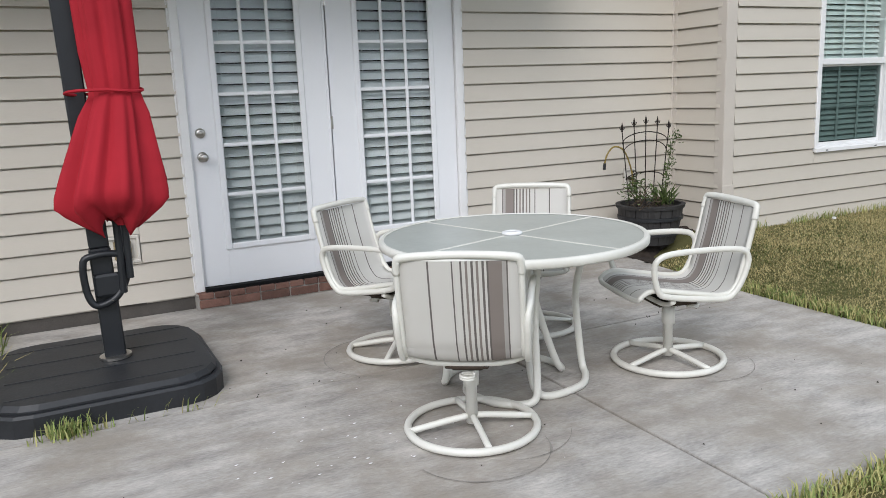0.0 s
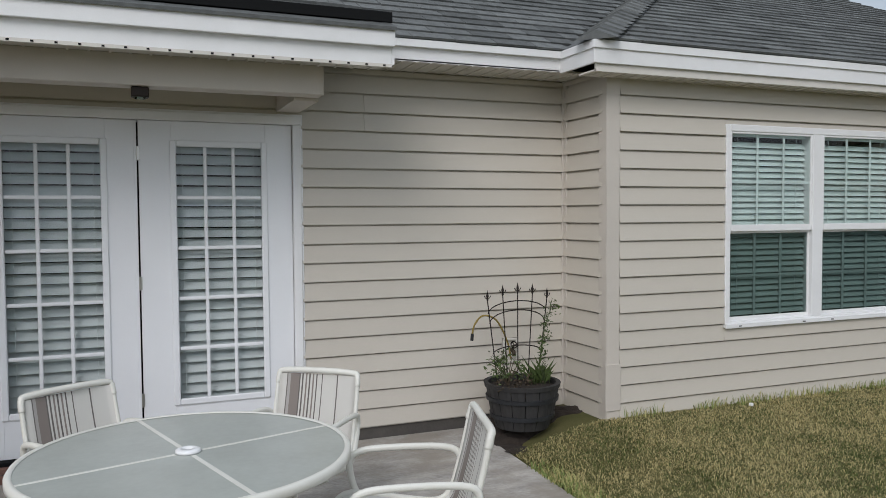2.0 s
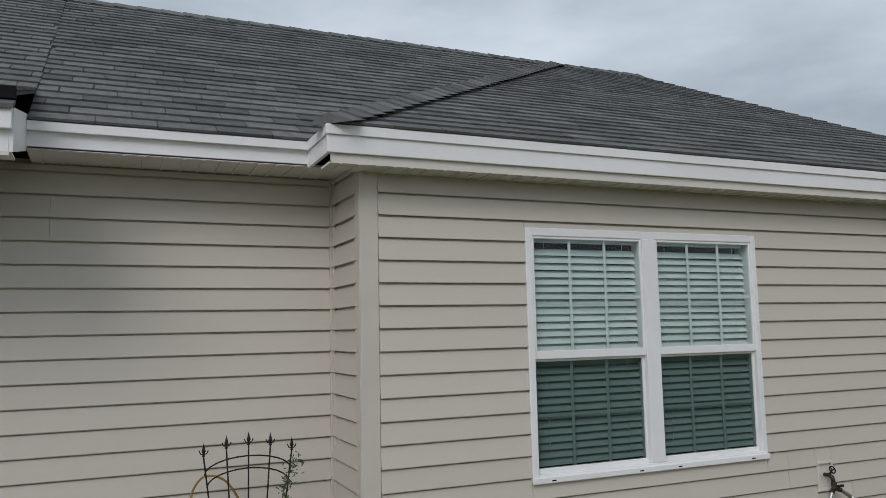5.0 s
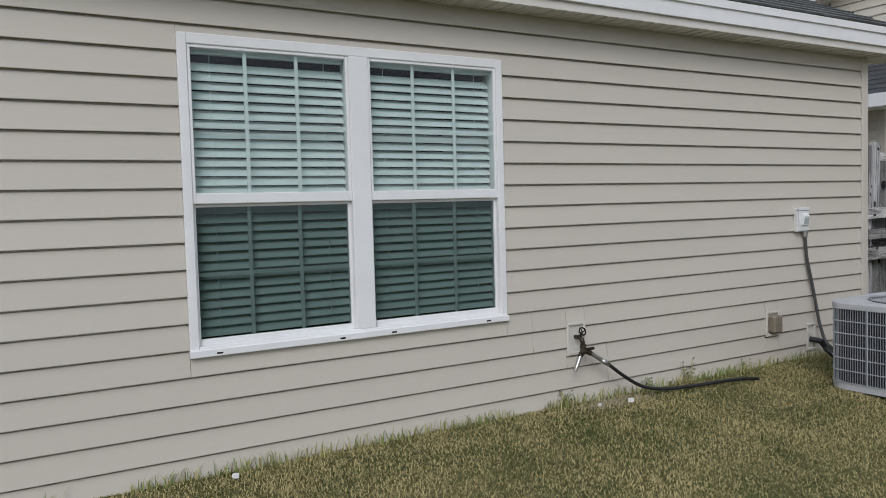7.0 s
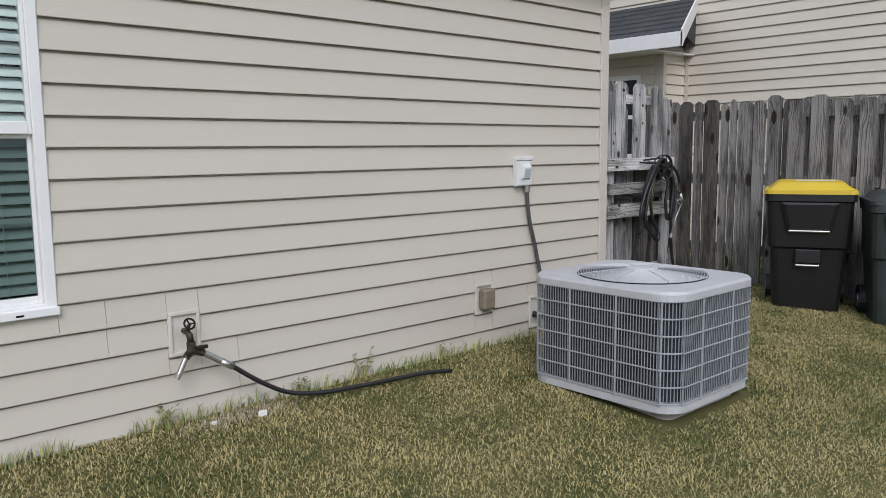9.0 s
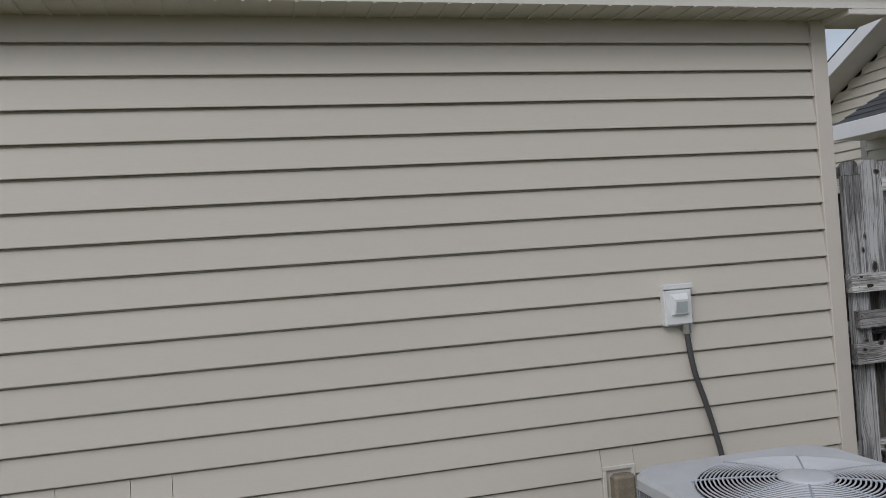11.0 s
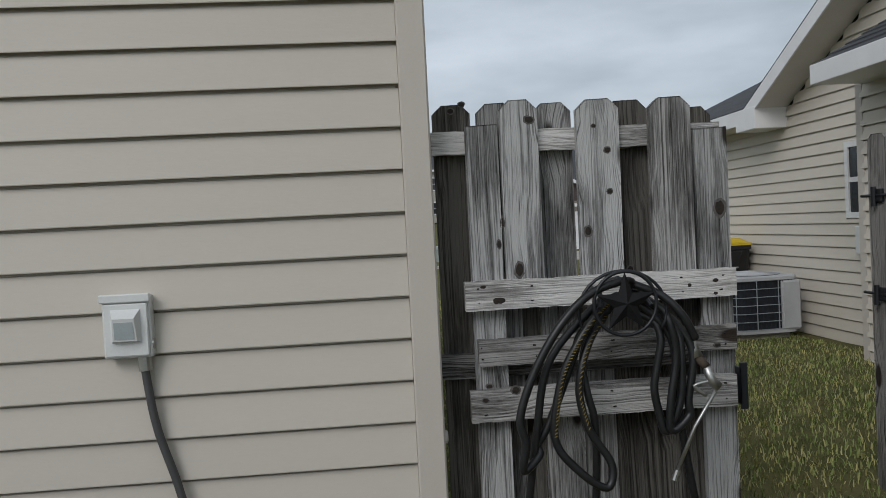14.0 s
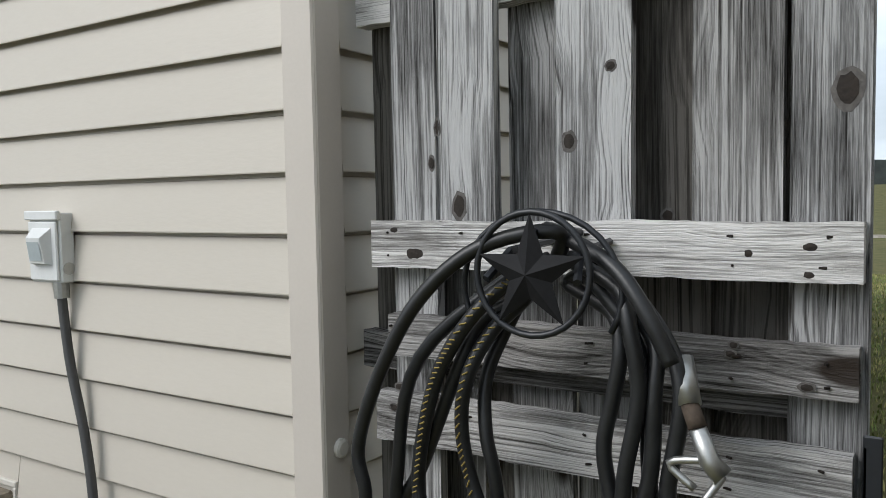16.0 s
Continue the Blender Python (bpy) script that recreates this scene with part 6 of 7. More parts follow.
for z in (0.42, 1.05, 1.63):
    part("rail", Shape().box(FX + 0.002, FX + 0.042, -6.3, 0.76, z, z + 0.085, 0.004), WOOD_FENCE, fence)
for py in (0.73, -0.62, -3.0, -5.4):
    part("post", Shape().box(FX + 0.045 if py > -0.5 else FX + 0.068, FX + 0.15, py - 0.045, py + 0.045, 0.0, 1.78, 0.004), WOOD_FENCE, fence)
for z in (1.53, 1.08):
    bolt = Shape().tube([(FX - 0.032, 0.82, z), (FX - 0.032, 0.64, z)], 0.007, n=8).box(FX - 0.036, FX - 0.02, 0.67, 0.75, z - 0.03, z + 0.03, 0.003).tube([(FX - 0.04, 0.72, z + 0.04), (FX - 0.04, 0.72, z - 0.05)], 0.012, n=8)
    part("slide_bolt", bolt, BLACK_PAINT, fence, "black sliding gate bolt")

# ---- star hose hanger and coiled hose ----
CXH, CZH, YH = 9.084, 1.240, -0.735
hanger = thing("hose_hanger", "black iron hose hanger with a five-pointed star", "hose hanger", pose(CXH, YH, CZH))
star = Shape()
pts = []
for k in range(10):
    a = math.pi / 2 + k * math.pi / 5
    r = 0.092 if k % 2 == 0 else 0.037
    pts.append((r * math.cos(a), 0.0, r * math.sin(a)))
star.add(pts + [(0, -0.018, 0), (0, 0.004, 0)], [(k, (k + 1) % 10, 10) for k in range(10)] + [((k + 1) % 10, k, 11) for k in range(10)])
HANGER_IRON = material("matt_black_iron", (0.014, 0.014, 0.015), 0.7, var=0.2, scale=20, bump=0.1, spec=0.2)
part("star", star, HANGER_IRON, hanger)
part("front_ring", Shape().tube([(0.093 * math.cos(2 * math.pi * k / 32), 0.004, 0.093 * math.sin(2 * math.pi * k / 32)) for k in range(32)], 0.0055, True, 8), BLACK_PAINT, hanger, "", True)
arc = [(0.132 * math.cos(math.radians(a)), 0.03, -0.025 + 0.118 * math.sin(math.radians(a))) for a in range(-30, 211, 12)]
part("rear_arc", Shape().tube(arc, 0.005, n=8), BLACK_PAINT, hanger, "", True)
part("cradle", Shape().tube([(-0.075, 0.0, -0.01), (-0.06, 0.05, 0.03), (-0.05, 0.22, 0.04)], 0.007, n=6).tube([(0.075, 0.0, -0.01), (0.06, 0.05, 0.03), (0.05, 0.22, 0.04)], 0.007, n=6).tube([(0.0, 0.0, 0.06), (0.0, 0.06, 0.07), (0.0, 0.22, 0.05)], 0.007, n=6), BLACK_PAINT, hanger)
tab = Shape().box(0.0, 0.014, 0.212, 0.22, -0.01, 0.055, 0.002).tube([(0.007, 0.2185, 0.055), (0.007, 0.21, 0.055)], 0.0165, n=16)
part("mounting_tab", tab, BLACK_PAINT, hanger)

coil = thing("coiled_hose", "black garden hose hung in loops over the star hanger", "hose", pose(0.062, -0.105, -0.012))
part("loop", Shape().tube([(9.054, -0.59, 1.311), (8.931, -0.62, 1.29), (8.826, -0.64, 1.203), (8.742, -0.64, 1.069), (8.696, -0.64, 0.943), (8.709, -0.64, 0.866), (8.7, -0.63, 0.785), (8.755, -0.6, 0.82), (8.753, -0.585, 0.846), (8.792, -0.585, 0.911), (8.869, -0.585, 1.09), (8.904, -0.565, 1.166), (8.988, -0.535, 1.222)], 0.0122, True, 10, 6), HOSE, coil, "", True)
part("loop", Shape().tube([(8.981, -0.55, 1.211), (8.928, -0.58, 1.151), (8.893, -0.6, 1.076), (8.881, -0.6, 0.987), (8.906, -0.6, 0.883), (8.965, -0.61, 0.78), (8.945, -0.62, 0.715), (8.86, -0.62, 0.775), (8.8, -0.61, 0.87), (8.827, -0.61, 1.036), (8.881, -0.61, 1.143), (8.944, -0.59, 1.218), (9.017, -0.56, 1.269)], 0.0122, True, 10, 6), HOSE, coil, "", True)
part("loop", Shape().tube([(9.052, -0.55, 1.269), (9.139, -0.58, 1.231), (9.164, -0.6, 1.175), (9.177, -0.6, 1.078), (9.156, -0.6, 0.957), (9.155, -0.595, 0.862), (9.215, -0.585, 0.9), (9.215, -0.585, 0.951), (9.234, -0.585, 1.081), (9.202, -0.565, 1.164), (9.109, -0.535, 1.257)], 0.0122, True, 10, 6), HOSE, coil, "", True)
part("loop", Shape().tube([(9.038, -0.525, 1.228), (9.121, -0.555, 1.191), (9.141, -0.575, 1.138), (9.13, -0.575, 1.066), (9.115, -0.575, 0.99), (9.126, -0.575, 0.917), (9.145, -0.58, 0.855), (9.188, -0.59, 0.948), (9.196, -0.59, 1.078), (9.187, -0.57, 1.163), (9.098, -0.54, 1.239)], 0.0122, True, 10, 6), HOSE, coil, "", True)
part("top_strand", Shape().tube([(9.044, -0.57, 1.309), (9.136, -0.6, 1.268), (9.192, -0.62, 1.208), (9.23, -0.62, 1.134)], 0.0122, False, 10, 6), HOSE, coil, "", True)
part("hanging_end", Shape().tube([(8.944, -0.525, 1.18), (8.906, -0.555, 1.077), (8.912, -0.575, 0.984), (8.93, -0.575, 0.892), (8.93, -0.56, 0.7), (8.9, -0.55, 0.4), (8.82, -0.6, 0.19)], 0.0118, False, 10, 6), HOSE, coil, "", True)
part("hanging_end", Shape().tube([(8.985, -0.54, 1.265), (8.80, -0.60, 1.10), (8.745, -0.60, 0.86), (8.70, -0.58, 0.55), (8.62, -0.62, 0.19)], 0.0118, False, 10, 6), HOSE, coil, "", True)
part("hanging_end", Shape().tube([(9.05, -0.54, 1.27), (9.17, -0.575, 1.14), (9.19, -0.575, 0.90), (9.25, -0.56, 0.55), (9.34, -0.60, 0.19)], 0.0118, False, 10, 6), HOSE, coil, "", True)


def tracer(points):
    """Short slanted yellow dashes woven along the front of a hose."""
    line = rounded([Vector(p) + Vector((0, -0.0015, 0)) for p in points], False, 6)
    dash = Shape()
    total, gap = 0.0, 0.009
    for p, q in zip(line, line[1:]):
        d = q - p
        k = max(1, int(d.length / gap))
        side = Vector((d.z, 0, -d.x)).normalized() * 0.004
        for i in range(k):
            a = p.lerp(q, i / k) - side
            dash.tube([a, p.lerp(q, (i + 0.6) / k) + side], 0.0014, n=4)
    ob = part("yellow_tracer", dash, YELLOW_LINE, coil, "woven yellow tracer marks on the black hose")
    ob["kind"] = "stuff"


tracer([(9.017, -0.5725, 1.269), (8.944, -0.6025, 1.218), (8.881, -0.6225, 1.143), (8.827, -0.6225, 1.036), (8.80, -0.6225, 0.87)])
tracer([(8.981, -0.5625, 1.211), (8.928, -0.5925, 1.151), (8.893, -0.6125, 1.076), (8.881, -0.6125, 0.987), (8.906, -0.6125, 0.883)])
gun = thing("spray_nozzle", "silver metal hose nozzle with a long wand", "nozzle", pose(0.062, -0.105, -0.012))
part("connector", Shape().tube([(9.227, -0.56, 1.132), (9.247, -0.59, 1.073)], 0.0165, n=14), STEEL, gun, "ribbed zinc connector", True)
part("collar", Shape().tube([(9.247, -0.59, 1.073), (9.263, -0.61, 1.048)], 0.013, n=14), RUST, gun, "", True)
part("body", Shape().tube([(9.263, -0.61, 1.048), (9.278, -0.61, 1.006), (9.296, -0.61, 0.987)], [0.012, 0.014, 0.016], n=14), STEEL, gun, "", True)
part("trigger", Shape().tube([(9.278, -0.61, 1.006), (9.224, -0.61, 0.994), (9.259, -0.61, 0.963)], 0.006, False, 8, 4), STEEL, gun, "", True)
part("wand", Shape().tube([(9.296, -0.61, 0.987), (9.225, -0.60, 0.87), (9.165, -0.60, 0.74)], 0.006, n=8), STEEL, gun, "pale thin spray wand", True)
part("tip", Shape().tube([(9.167, -0.60, 0.745), (9.155, -0.60, 0.715)], 0.010, n=10), STEEL, gun)

# ---- wheelie bins ----
BIN_BLACK = material("black_bin_plastic", (0.012, 0.012, 0.013), 0.45, var=0.2, scale=12, bump=0.08)
BIN_GREEN = material("dark_green_bin_plastic", (0.03, 0.042, 0.040), 0.5, var=0.2, scale=12, bump=0.08)
LID_YELLOW = material("yellow_lid_plastic", (0.62, 0.44, 0.02), 0.45, var=0.08, scale=10, bump=0.05)


def wheelie_bin(label, at, body, lid_mat, w=0.60, d=0.66, h=0.93, marks=True):
    """A tapered two-wheel cart; its front is along -y."""
    t = thing("wheelie_bin", label, "bin", at, "bins by the fence")
    s = Shape()
    lev = [(0.0, 0.78, 0.70), (0.05, 0.80, 0.73), (h * 0.55, 0.90, 0.87), (h * 0.57, 0.95, 0.92), (h - 0.06, 1.0, 1.0), (h - 0.05, 1.05, 1.04), (h, 1.05, 1.04)]
    k = None
    vv, ff = [], []
    for z, a, b in lev:
        o = octagon(w * a, d * b, 0.06, 4)
        k = len(o)
        vv += [(x, yy + (1 - b) * d * 0.22, z) for x, yy in o]
    for i in range(len(lev) - 1):
        ff += [(i * k + j, i * k + (j + 1) % k, (i + 1) * k + (j + 1) % k, (i + 1) * k + j) for j in range(k)]
    ff += [tuple(range(k - 1, -1, -1)), tuple((len(lev) - 1) * k + j for j in range(k))]
    part("body", s.add(vv, ff), body, t)
    s = Shape()
    vv, ff = [], []
    for z, a in ((h + 0.002, 1.07), (h + 0.03, 1.06), (h + 0.034, 0.98), (h + 0.085, 0.78), (h + 0.092, 0.70)):
        vv += [(x, yy, z) for x, yy in octagon(w * a, d * a, 0.05, 4)]
    for i in range(4):
        ff += [(i * k + j, i * k + (j + 1) % k, (i + 1) * k + (j + 1) % k, (i + 1) * k + j) for j in range(k)]
    ff += [tuple(4 * k + j for j in range(k))]
    part("lid", s.add(vv, ff), lid_mat, t, "moulded hinged lid")
    part("lid_label", Shape().box(-0.10, 0.18, -0.10, 0.08, h + 0.0925, h + 0.094), GREYBOX, t, "pale printed label on the lid")
    fy = -d * 0.5
    part("grip_recess", Shape().add([(-0.20, fy - 0.02, h - 0.06), (0.20, fy - 0.02, h - 0.06), (0.15, fy + 0.005, h - 0.27), (-0.15, fy + 0.005, h - 0.27), (-0.17, fy - 0.03, h - 0.075), (0.17, fy - 0.03, h - 0.075), (0.13, fy - 0.008, h - 0.255), (-0.13, fy - 0.008, h - 0.255)],
                                    [(0, 1, 5, 4), (1, 2, 6, 5), (2, 3, 7, 6), (3, 0, 4, 7), (4, 5, 6, 7)]), body, t)
    part("catch_bar", Shape().tube([(-0.14, fy + 0.0, h - 0.275), (0.14, fy + 0.0, h - 0.275)], 0.009, n=8), STEEL, t, "pale metal lift bar")
    part("lower_bar", Shape().tube([(-0.08, fy + 0.045, h * 0.42), (0.08, fy + 0.045, h * 0.42)], 0.009, n=8), STEEL, t, "pale metal lift bar")
    part("panel", Shape().box(-0.09, 0.09, fy + 0.035, fy + 0.08, h * 0.44, h * 0.55, 0.006), body, t)
    part("handle", Shape().tube([(-w * 0.42, d * 0.50, h - 0.05), (-w * 0.42, d * 0.58, h - 0.03), (w * 0.42, d * 0.58, h - 0.03), (w * 0.42, d * 0.50, h - 0.05)], 0.014, n=8), body, t)
    for sx in (-1, 1):
        wh = part("wheel", Shape().tube([(sx * (w * 0.40), d * 0.40, 0.12), (sx * (w * 0.40 + 0.05), d * 0.40, 0.12)], 0.118, n=20), BLACK_PAINT, t)
        part("hub", Shape().tube([(sx * (w * 0.40 + 0.05), d * 0.40, 0.12), (sx * (w * 0.40 + 0.055), d * 0.40, 0.12)], 0.05, n=14), STEEL, wh)
    if marks:
        mk = Shape().add([(w * 0.5 + 0.004, -0.20, h - 0.20), (w * 0.5 + 0.004, -0.165, h - 0.165), (w * 0.5 + 0.004, -0.13, h - 0.20), (w * 0.5 + 0.004, -0.165, h - 0.235)], [(0, 1, 2, 3)])
        mk.box(w * 0.5 + 0.001, w * 0.5 + 0.005, -0.11, 0.12, h - 0.195, h - 0.165).box(w * 0.5 + 0.001, w * 0.5 + 0.005, -0.11, 0.08, h - 0.23, h - 0.212)
        part("printed_mark", mk, GREYBOX, t, "pale printed mark as plain bars")
    return t


wheelie_bin("black wheelie bin with a bright yellow lid by the fence", pose(10.17, -1.33, 0.10, 0, 0, -65), BIN_BLACK, LID_YELLOW)
wheelie_bin("dark green wheelie bin standing beside the black one", pose(10.22, -2.02, 0.09, 0, 0, -62), BIN_GREEN, BIN_GREEN, 0.54, 0.56, 0.88)


# ---- neighbouring house ----
NX = 12.85          # its wall facing this yard
ROOF_FAR = material("far_grey_roof", (0.085, 0.088, 0.095), 0.9, var=0.22, scale=9, fine=60, bump=0.5, stretch=(0.4, 0.4, 2.0), spec=0.2)
nb = thing("neighbour_house", "beige sided neighbouring house with grey gabled roof", "house", pose(0.36, 0.05, 0))
part("wall", Shape().box(NX, NX + 0.15, -9.0, 9.25, -0.1, 2.62).box(NX, NX + 9, 9.10, 9.25, -0.1, 2.62), SIDING_NB, nb)
gz = lambda yy: 2.62 + 0.5 * (7.3 - abs(yy + 1.45))
gp = Shape()
gp.add([(x, yy, z) for x in (NX, NX + 0.15) for yy, z in ((5.85, 2.62), (-8.75, 2.62), (-1.45, 6.27))], [(0, 1, 2), (5, 4, 3), (0, 3, 4, 1), (1, 4, 5, 2), (2, 5, 3, 0)])
part("gable_wall", gp, SIDING_NB, nb)
nbs = thing("neighbour_siding", "beige lapped siding of the neighbouring wall", "siding", pose(0.36, 0.05, 0), "", "structure")
siding(nbs, SIDING_NB, (NX, 9.25, 0), (0, -1, 0), (-1, 0, 0), 14.5, 0.05, 5.9, [(4.55, 5.15, 1.36, 2.14), (5.55, 7.67, 0.0, 2.78)], (), lambda a: 2.60 if a < 3.45 else gz(9.25 - a), 0.125, 0.06)
BX = NX - 0.50      # bump-out below the pent roof
part("bump_wall", Shape().box(BX, NX, 1.58, 3.70, -0.1, 2.66), SIDING_NB, nb)
siding(nbs, SIDING_NB, (BX, 3.65, 0), (0, -1, 0), (-1, 0, 0), 1.97, 0.05, 2.62, [(0.90, 1.77, 1.25, 2.32)], (), None, 0.125, 0.06)
siding(nbs, SIDING_NB, (BX + 0.06, 1.58, 0), (1, 0, 0), (0, -1, 0), 0.42, 0.05, 2.62, (), (), None, 0.125, 0.06)
for cb in ((BX - 0.02, BX + 0.05, 3.62, 3.72, 0.0, 2.60), (BX - 0.02, BX + 0.06, 1.555, 1.68, 0.0, 2.60), (NX - 0.025, NX, 1.50, 1.56, 0.0, 5.0), (NX - 0.02, NX + 0.02, 9.2, 9.28, 0.0, 2.6)):
    part("corner_post", Shape().box(*cb, 0.004), TRIM, nb)
PN, PF, PZ = 1.02, 3.55, 2.55      # pent roof: near end, far end, underside
pent = Shape()
pent.add([(NX - 1.0, PF, PZ + 0.16), (NX - 1.0, PN, PZ + 0.16), (NX, PN + 0.41, PZ + 0.72), (NX, PF - 0.12, PZ + 0.72), (NX, PN + 0.41, PZ + 0.13), (NX, PF, PZ + 0.13)],
         [(0, 1, 2, 3), (1, 4, 2), (0, 3, 5)])
part("pent_roof", pent, ROOF_FAR, nb)
pf = Shape().box(NX - 1.02, NX - 1.0, PN - 0.02, PF + 0.02, PZ, PZ + 0.17, 0.004).box(NX - 1.0, NX, PF, PF + 0.02, PZ, PZ + 0.14).box(NX - 1.0, NX, PN + 0.41, PF, PZ, PZ + 0.015)
pf.add([(x, y + d, z + e) for d in (-0.012, 0.012) for x, y, z, e in ((NX - 1.02, PN - 0.01, PZ, 0.0), (NX, PN + 0.40, PZ + 0.56, 0.0), (NX, PN + 0.40, PZ + 0.56, 0.18), (NX - 1.02, PN - 0.01, PZ, 0.19))],
       [(0, 1, 2, 3), (7, 6, 5, 4), (0, 4, 5, 1), (1, 5, 6, 2), (2, 6, 7, 3), (3, 7, 4, 0)])
part("pent_fascia", pf, WHITE, nb)
for k in range(7):
    x0 = NX - 1.0 + k / 7
    z0 = PZ + 0.165 + 0.56 * k / 7
    ya, yb = PF - 0.017 * k, PN + 0.058 * k
    part("shingle_strip", Shape().add([(x0 - 0.01, ya, z0 + 0.012), (x0 - 0.01, yb, z0 + 0.012), (x0 + 0.15, yb + 0.06, z0 + 0.085), (x0 + 0.15, ya - 0.02, z0 + 0.085), (x0 - 0.01, ya, z0), (x0 - 0.01, yb, z0)],
                                    [(0, 1, 2, 3), (4, 5, 1, 0)]), ROOF_FAR, nb)
rf = Shape()
EX = NX - 0.38
quad(rf, [(EX, 6.1, 2.72), (EX, 9.6, 2.72), (EX + 4.5, 9.6 - 3.0, 4.9), (EX + 4.5, 6.1, 4.9)], 0.05)
quad(rf, [(EX, 9.6, 2.72), (NX + 14, 9.6, 2.72), (NX + 14, 6.6, 4.9), (EX + 4.5, 6.6, 4.9)], 0.05)
quad(rf, [(EX, 6.25, 2.66), (NX + 10, 6.25, 2.66), (NX + 10, -1.45, 6.52), (EX, -1.45, 6.52)], 0.05)
quad(rf, [(EX, -9.15, 2.66), (EX, -1.45, 6.52), (NX + 10, -1.45, 6.52), (NX + 10, -9.15, 2.66)], 0.05)
part("roof", rf, ROOF_FAR, nb)
for ya, za, yb, zb2 in ((6.25, 2.62, -1.45, 6.47), (-9.15, 2.62, -1.45, 6.47)):
    rk = Shape()
    rk.add([(x, yy, z) for x in (EX - 0.02, EX) for yy, z in ((ya, za - 0.17), (ya, za), (yb, zb2), (yb, zb2 - 0.17))], [(0, 1, 2, 3), (7, 6, 5, 4), (0, 4, 5, 1), (1, 5, 6, 2), (3, 2, 6, 7), (0, 3, 7, 4)])
    part("rake_board", rk, WHITE, nb)
    part("rake_soffit", Shape().add([(EX, ya, za - 0.16), (NX, ya, za - 0.16), (NX, yb, zb2 - 0.16), (EX, yb, zb2 - 0.16)], [(0, 1, 2, 3)]), SOFFIT, nb)
part("eave_fascia", Shape().box(EX - 0.02, EX, 6.3, 9.62, 2.52, 2.70, 0.004), WHITE, nb)
part("eave_soffit", Shape().box(EX, NX, 6.3, 9.6, 2.52, 2.535), SOFFIT, nb)
part("eave_return", Shape().box(EX - 0.025, NX, 5.82, 6.3, 2.44, 2.70, 0.006), WHITE, nb)
part("front_fascia", Shape().box(EX, NX + 9, 9.58, 9.62, 2.52, 2.70), WHITE, nb)
for k, (yy0, yy1, z0, z1, xx) in enumerate(((4.10, 4.70, 1.36, 2.14, NX), (1.88, 2.75, 1.25, 2.32, BX))):
    wfr = Shape().box(xx - 0.03, xx, yy0, yy0 + 0.06, z0, z1).box(xx - 0.03, xx, yy1 - 0.06, yy1, z0, z1).box(xx - 0.03, xx, yy0 + 0.06, yy1 - 0.06, z0, z0 + 0.06).box(xx - 0.03, xx, yy0 + 0.06, yy1 - 0.06, z1 - 0.06, z1)
    wfr.box(xx - 0.025, xx, yy0 + 0.06, yy1 - 0.06, (z0 + z1) / 2 - 0.025, (z0 + z1) / 2 + 0.025).box(xx - 0.02, xx, (yy0 + yy1) / 2 - 0.012, (yy0 + yy1) / 2 + 0.012, z0 + 0.06, z1 - 0.06)
    wnd = part("window", wfr, WHITE, nb)
    part("pane", Shape().box(xx - 0.012, xx - 0.006, yy0 + 0.05, yy1 - 0.05, z0 + 0.05, z1 - 0.05), material("dark_far_pane", (0.02, 0.024, 0.028), 0.08, var=0.1), wnd)
mb = thing("meter_box", "grey utility box with conduit on the neighbour's wall", "electrical box", pose(0.36, 0.05, 0))
part("case", Shape().box(NX - 0.13, NX - 0.02, 7.75, 8.05, 1.05, 1.50, 0.01), GREYBOX, mb)
part("meter_dome", Shape().tube([(NX - 0.13, 7.9, 1.38), (NX - 0.19, 7.9, 1.38), (NX - 0.2, 7.9, 1.38)], [0.08, 0.078, 0.05], n=16), GREYBOX, mb)
mb2 = thing("meter_box", "small grey wall box with a drop pipe to the ground", "electrical box", pose(0.36, -1.6, 0))
part("case", Shape().box(NX - 0.10, NX - 0.02, 5.92, 6.10, 1.0, 1.28, 0.008), GREYBOX, mb2)
part("pipe", Shape().tube([(NX - 0.05, 6.0, 1.0), (NX - 0.05, 6.0, 0.15)], 0.018, n=8), GREYBOX, mb2)
nac = condenser(0.78, 0.78, 0.64, "dark grey condenser unit on a pad beside the neighbour's wall", pose(12.60, 5.75, 0.12, 0, 0, 3), False)
part("service_panel", Shape().box(0.17, 0.40, -0.40, -0.27, 0.03, 0.58, 0.02), AC_PAINT, nac)
wheelie_bin("black wheelie bin with yellow lid beside the neighbour's wall", pose(12.76, 7.0, 0.05, 0, 0, 4), BIN_BLACK, LID_YELLOW, 0.66, 0.66, 1.0)
wheelie_bin("dark green wheelie bin beside the neighbour's black bin", pose(12.70, 8.1, 0.03, 0, 0, 8), BIN_GREEN, BIN_GREEN, 0.6, 0.62, 0.98, False)

# ---- shrub ----
rb = random.Random(8)
shrub = thing("shrub", "tall loose evergreen shrub by the house front", "shrub", pose(13.1, 11.9, -0.02))
s = Shape()
for k in range(14):
    a = k * 2.4
    s.tube([(0.05 * math.cos(a), 0.05 * math.sin(a), 0), (0.25 * math.cos(a), 0.25 * math.sin(a), 0.8), (0.35 * math.cos(a + 0.3), 0.35 * math.sin(a + 0.3), rb.uniform(1.2, 2.1))], [0.018, 0.012, 0.005], n=5, smooth=3)
part("trunk", s, SOIL, shrub)
s = Shape()
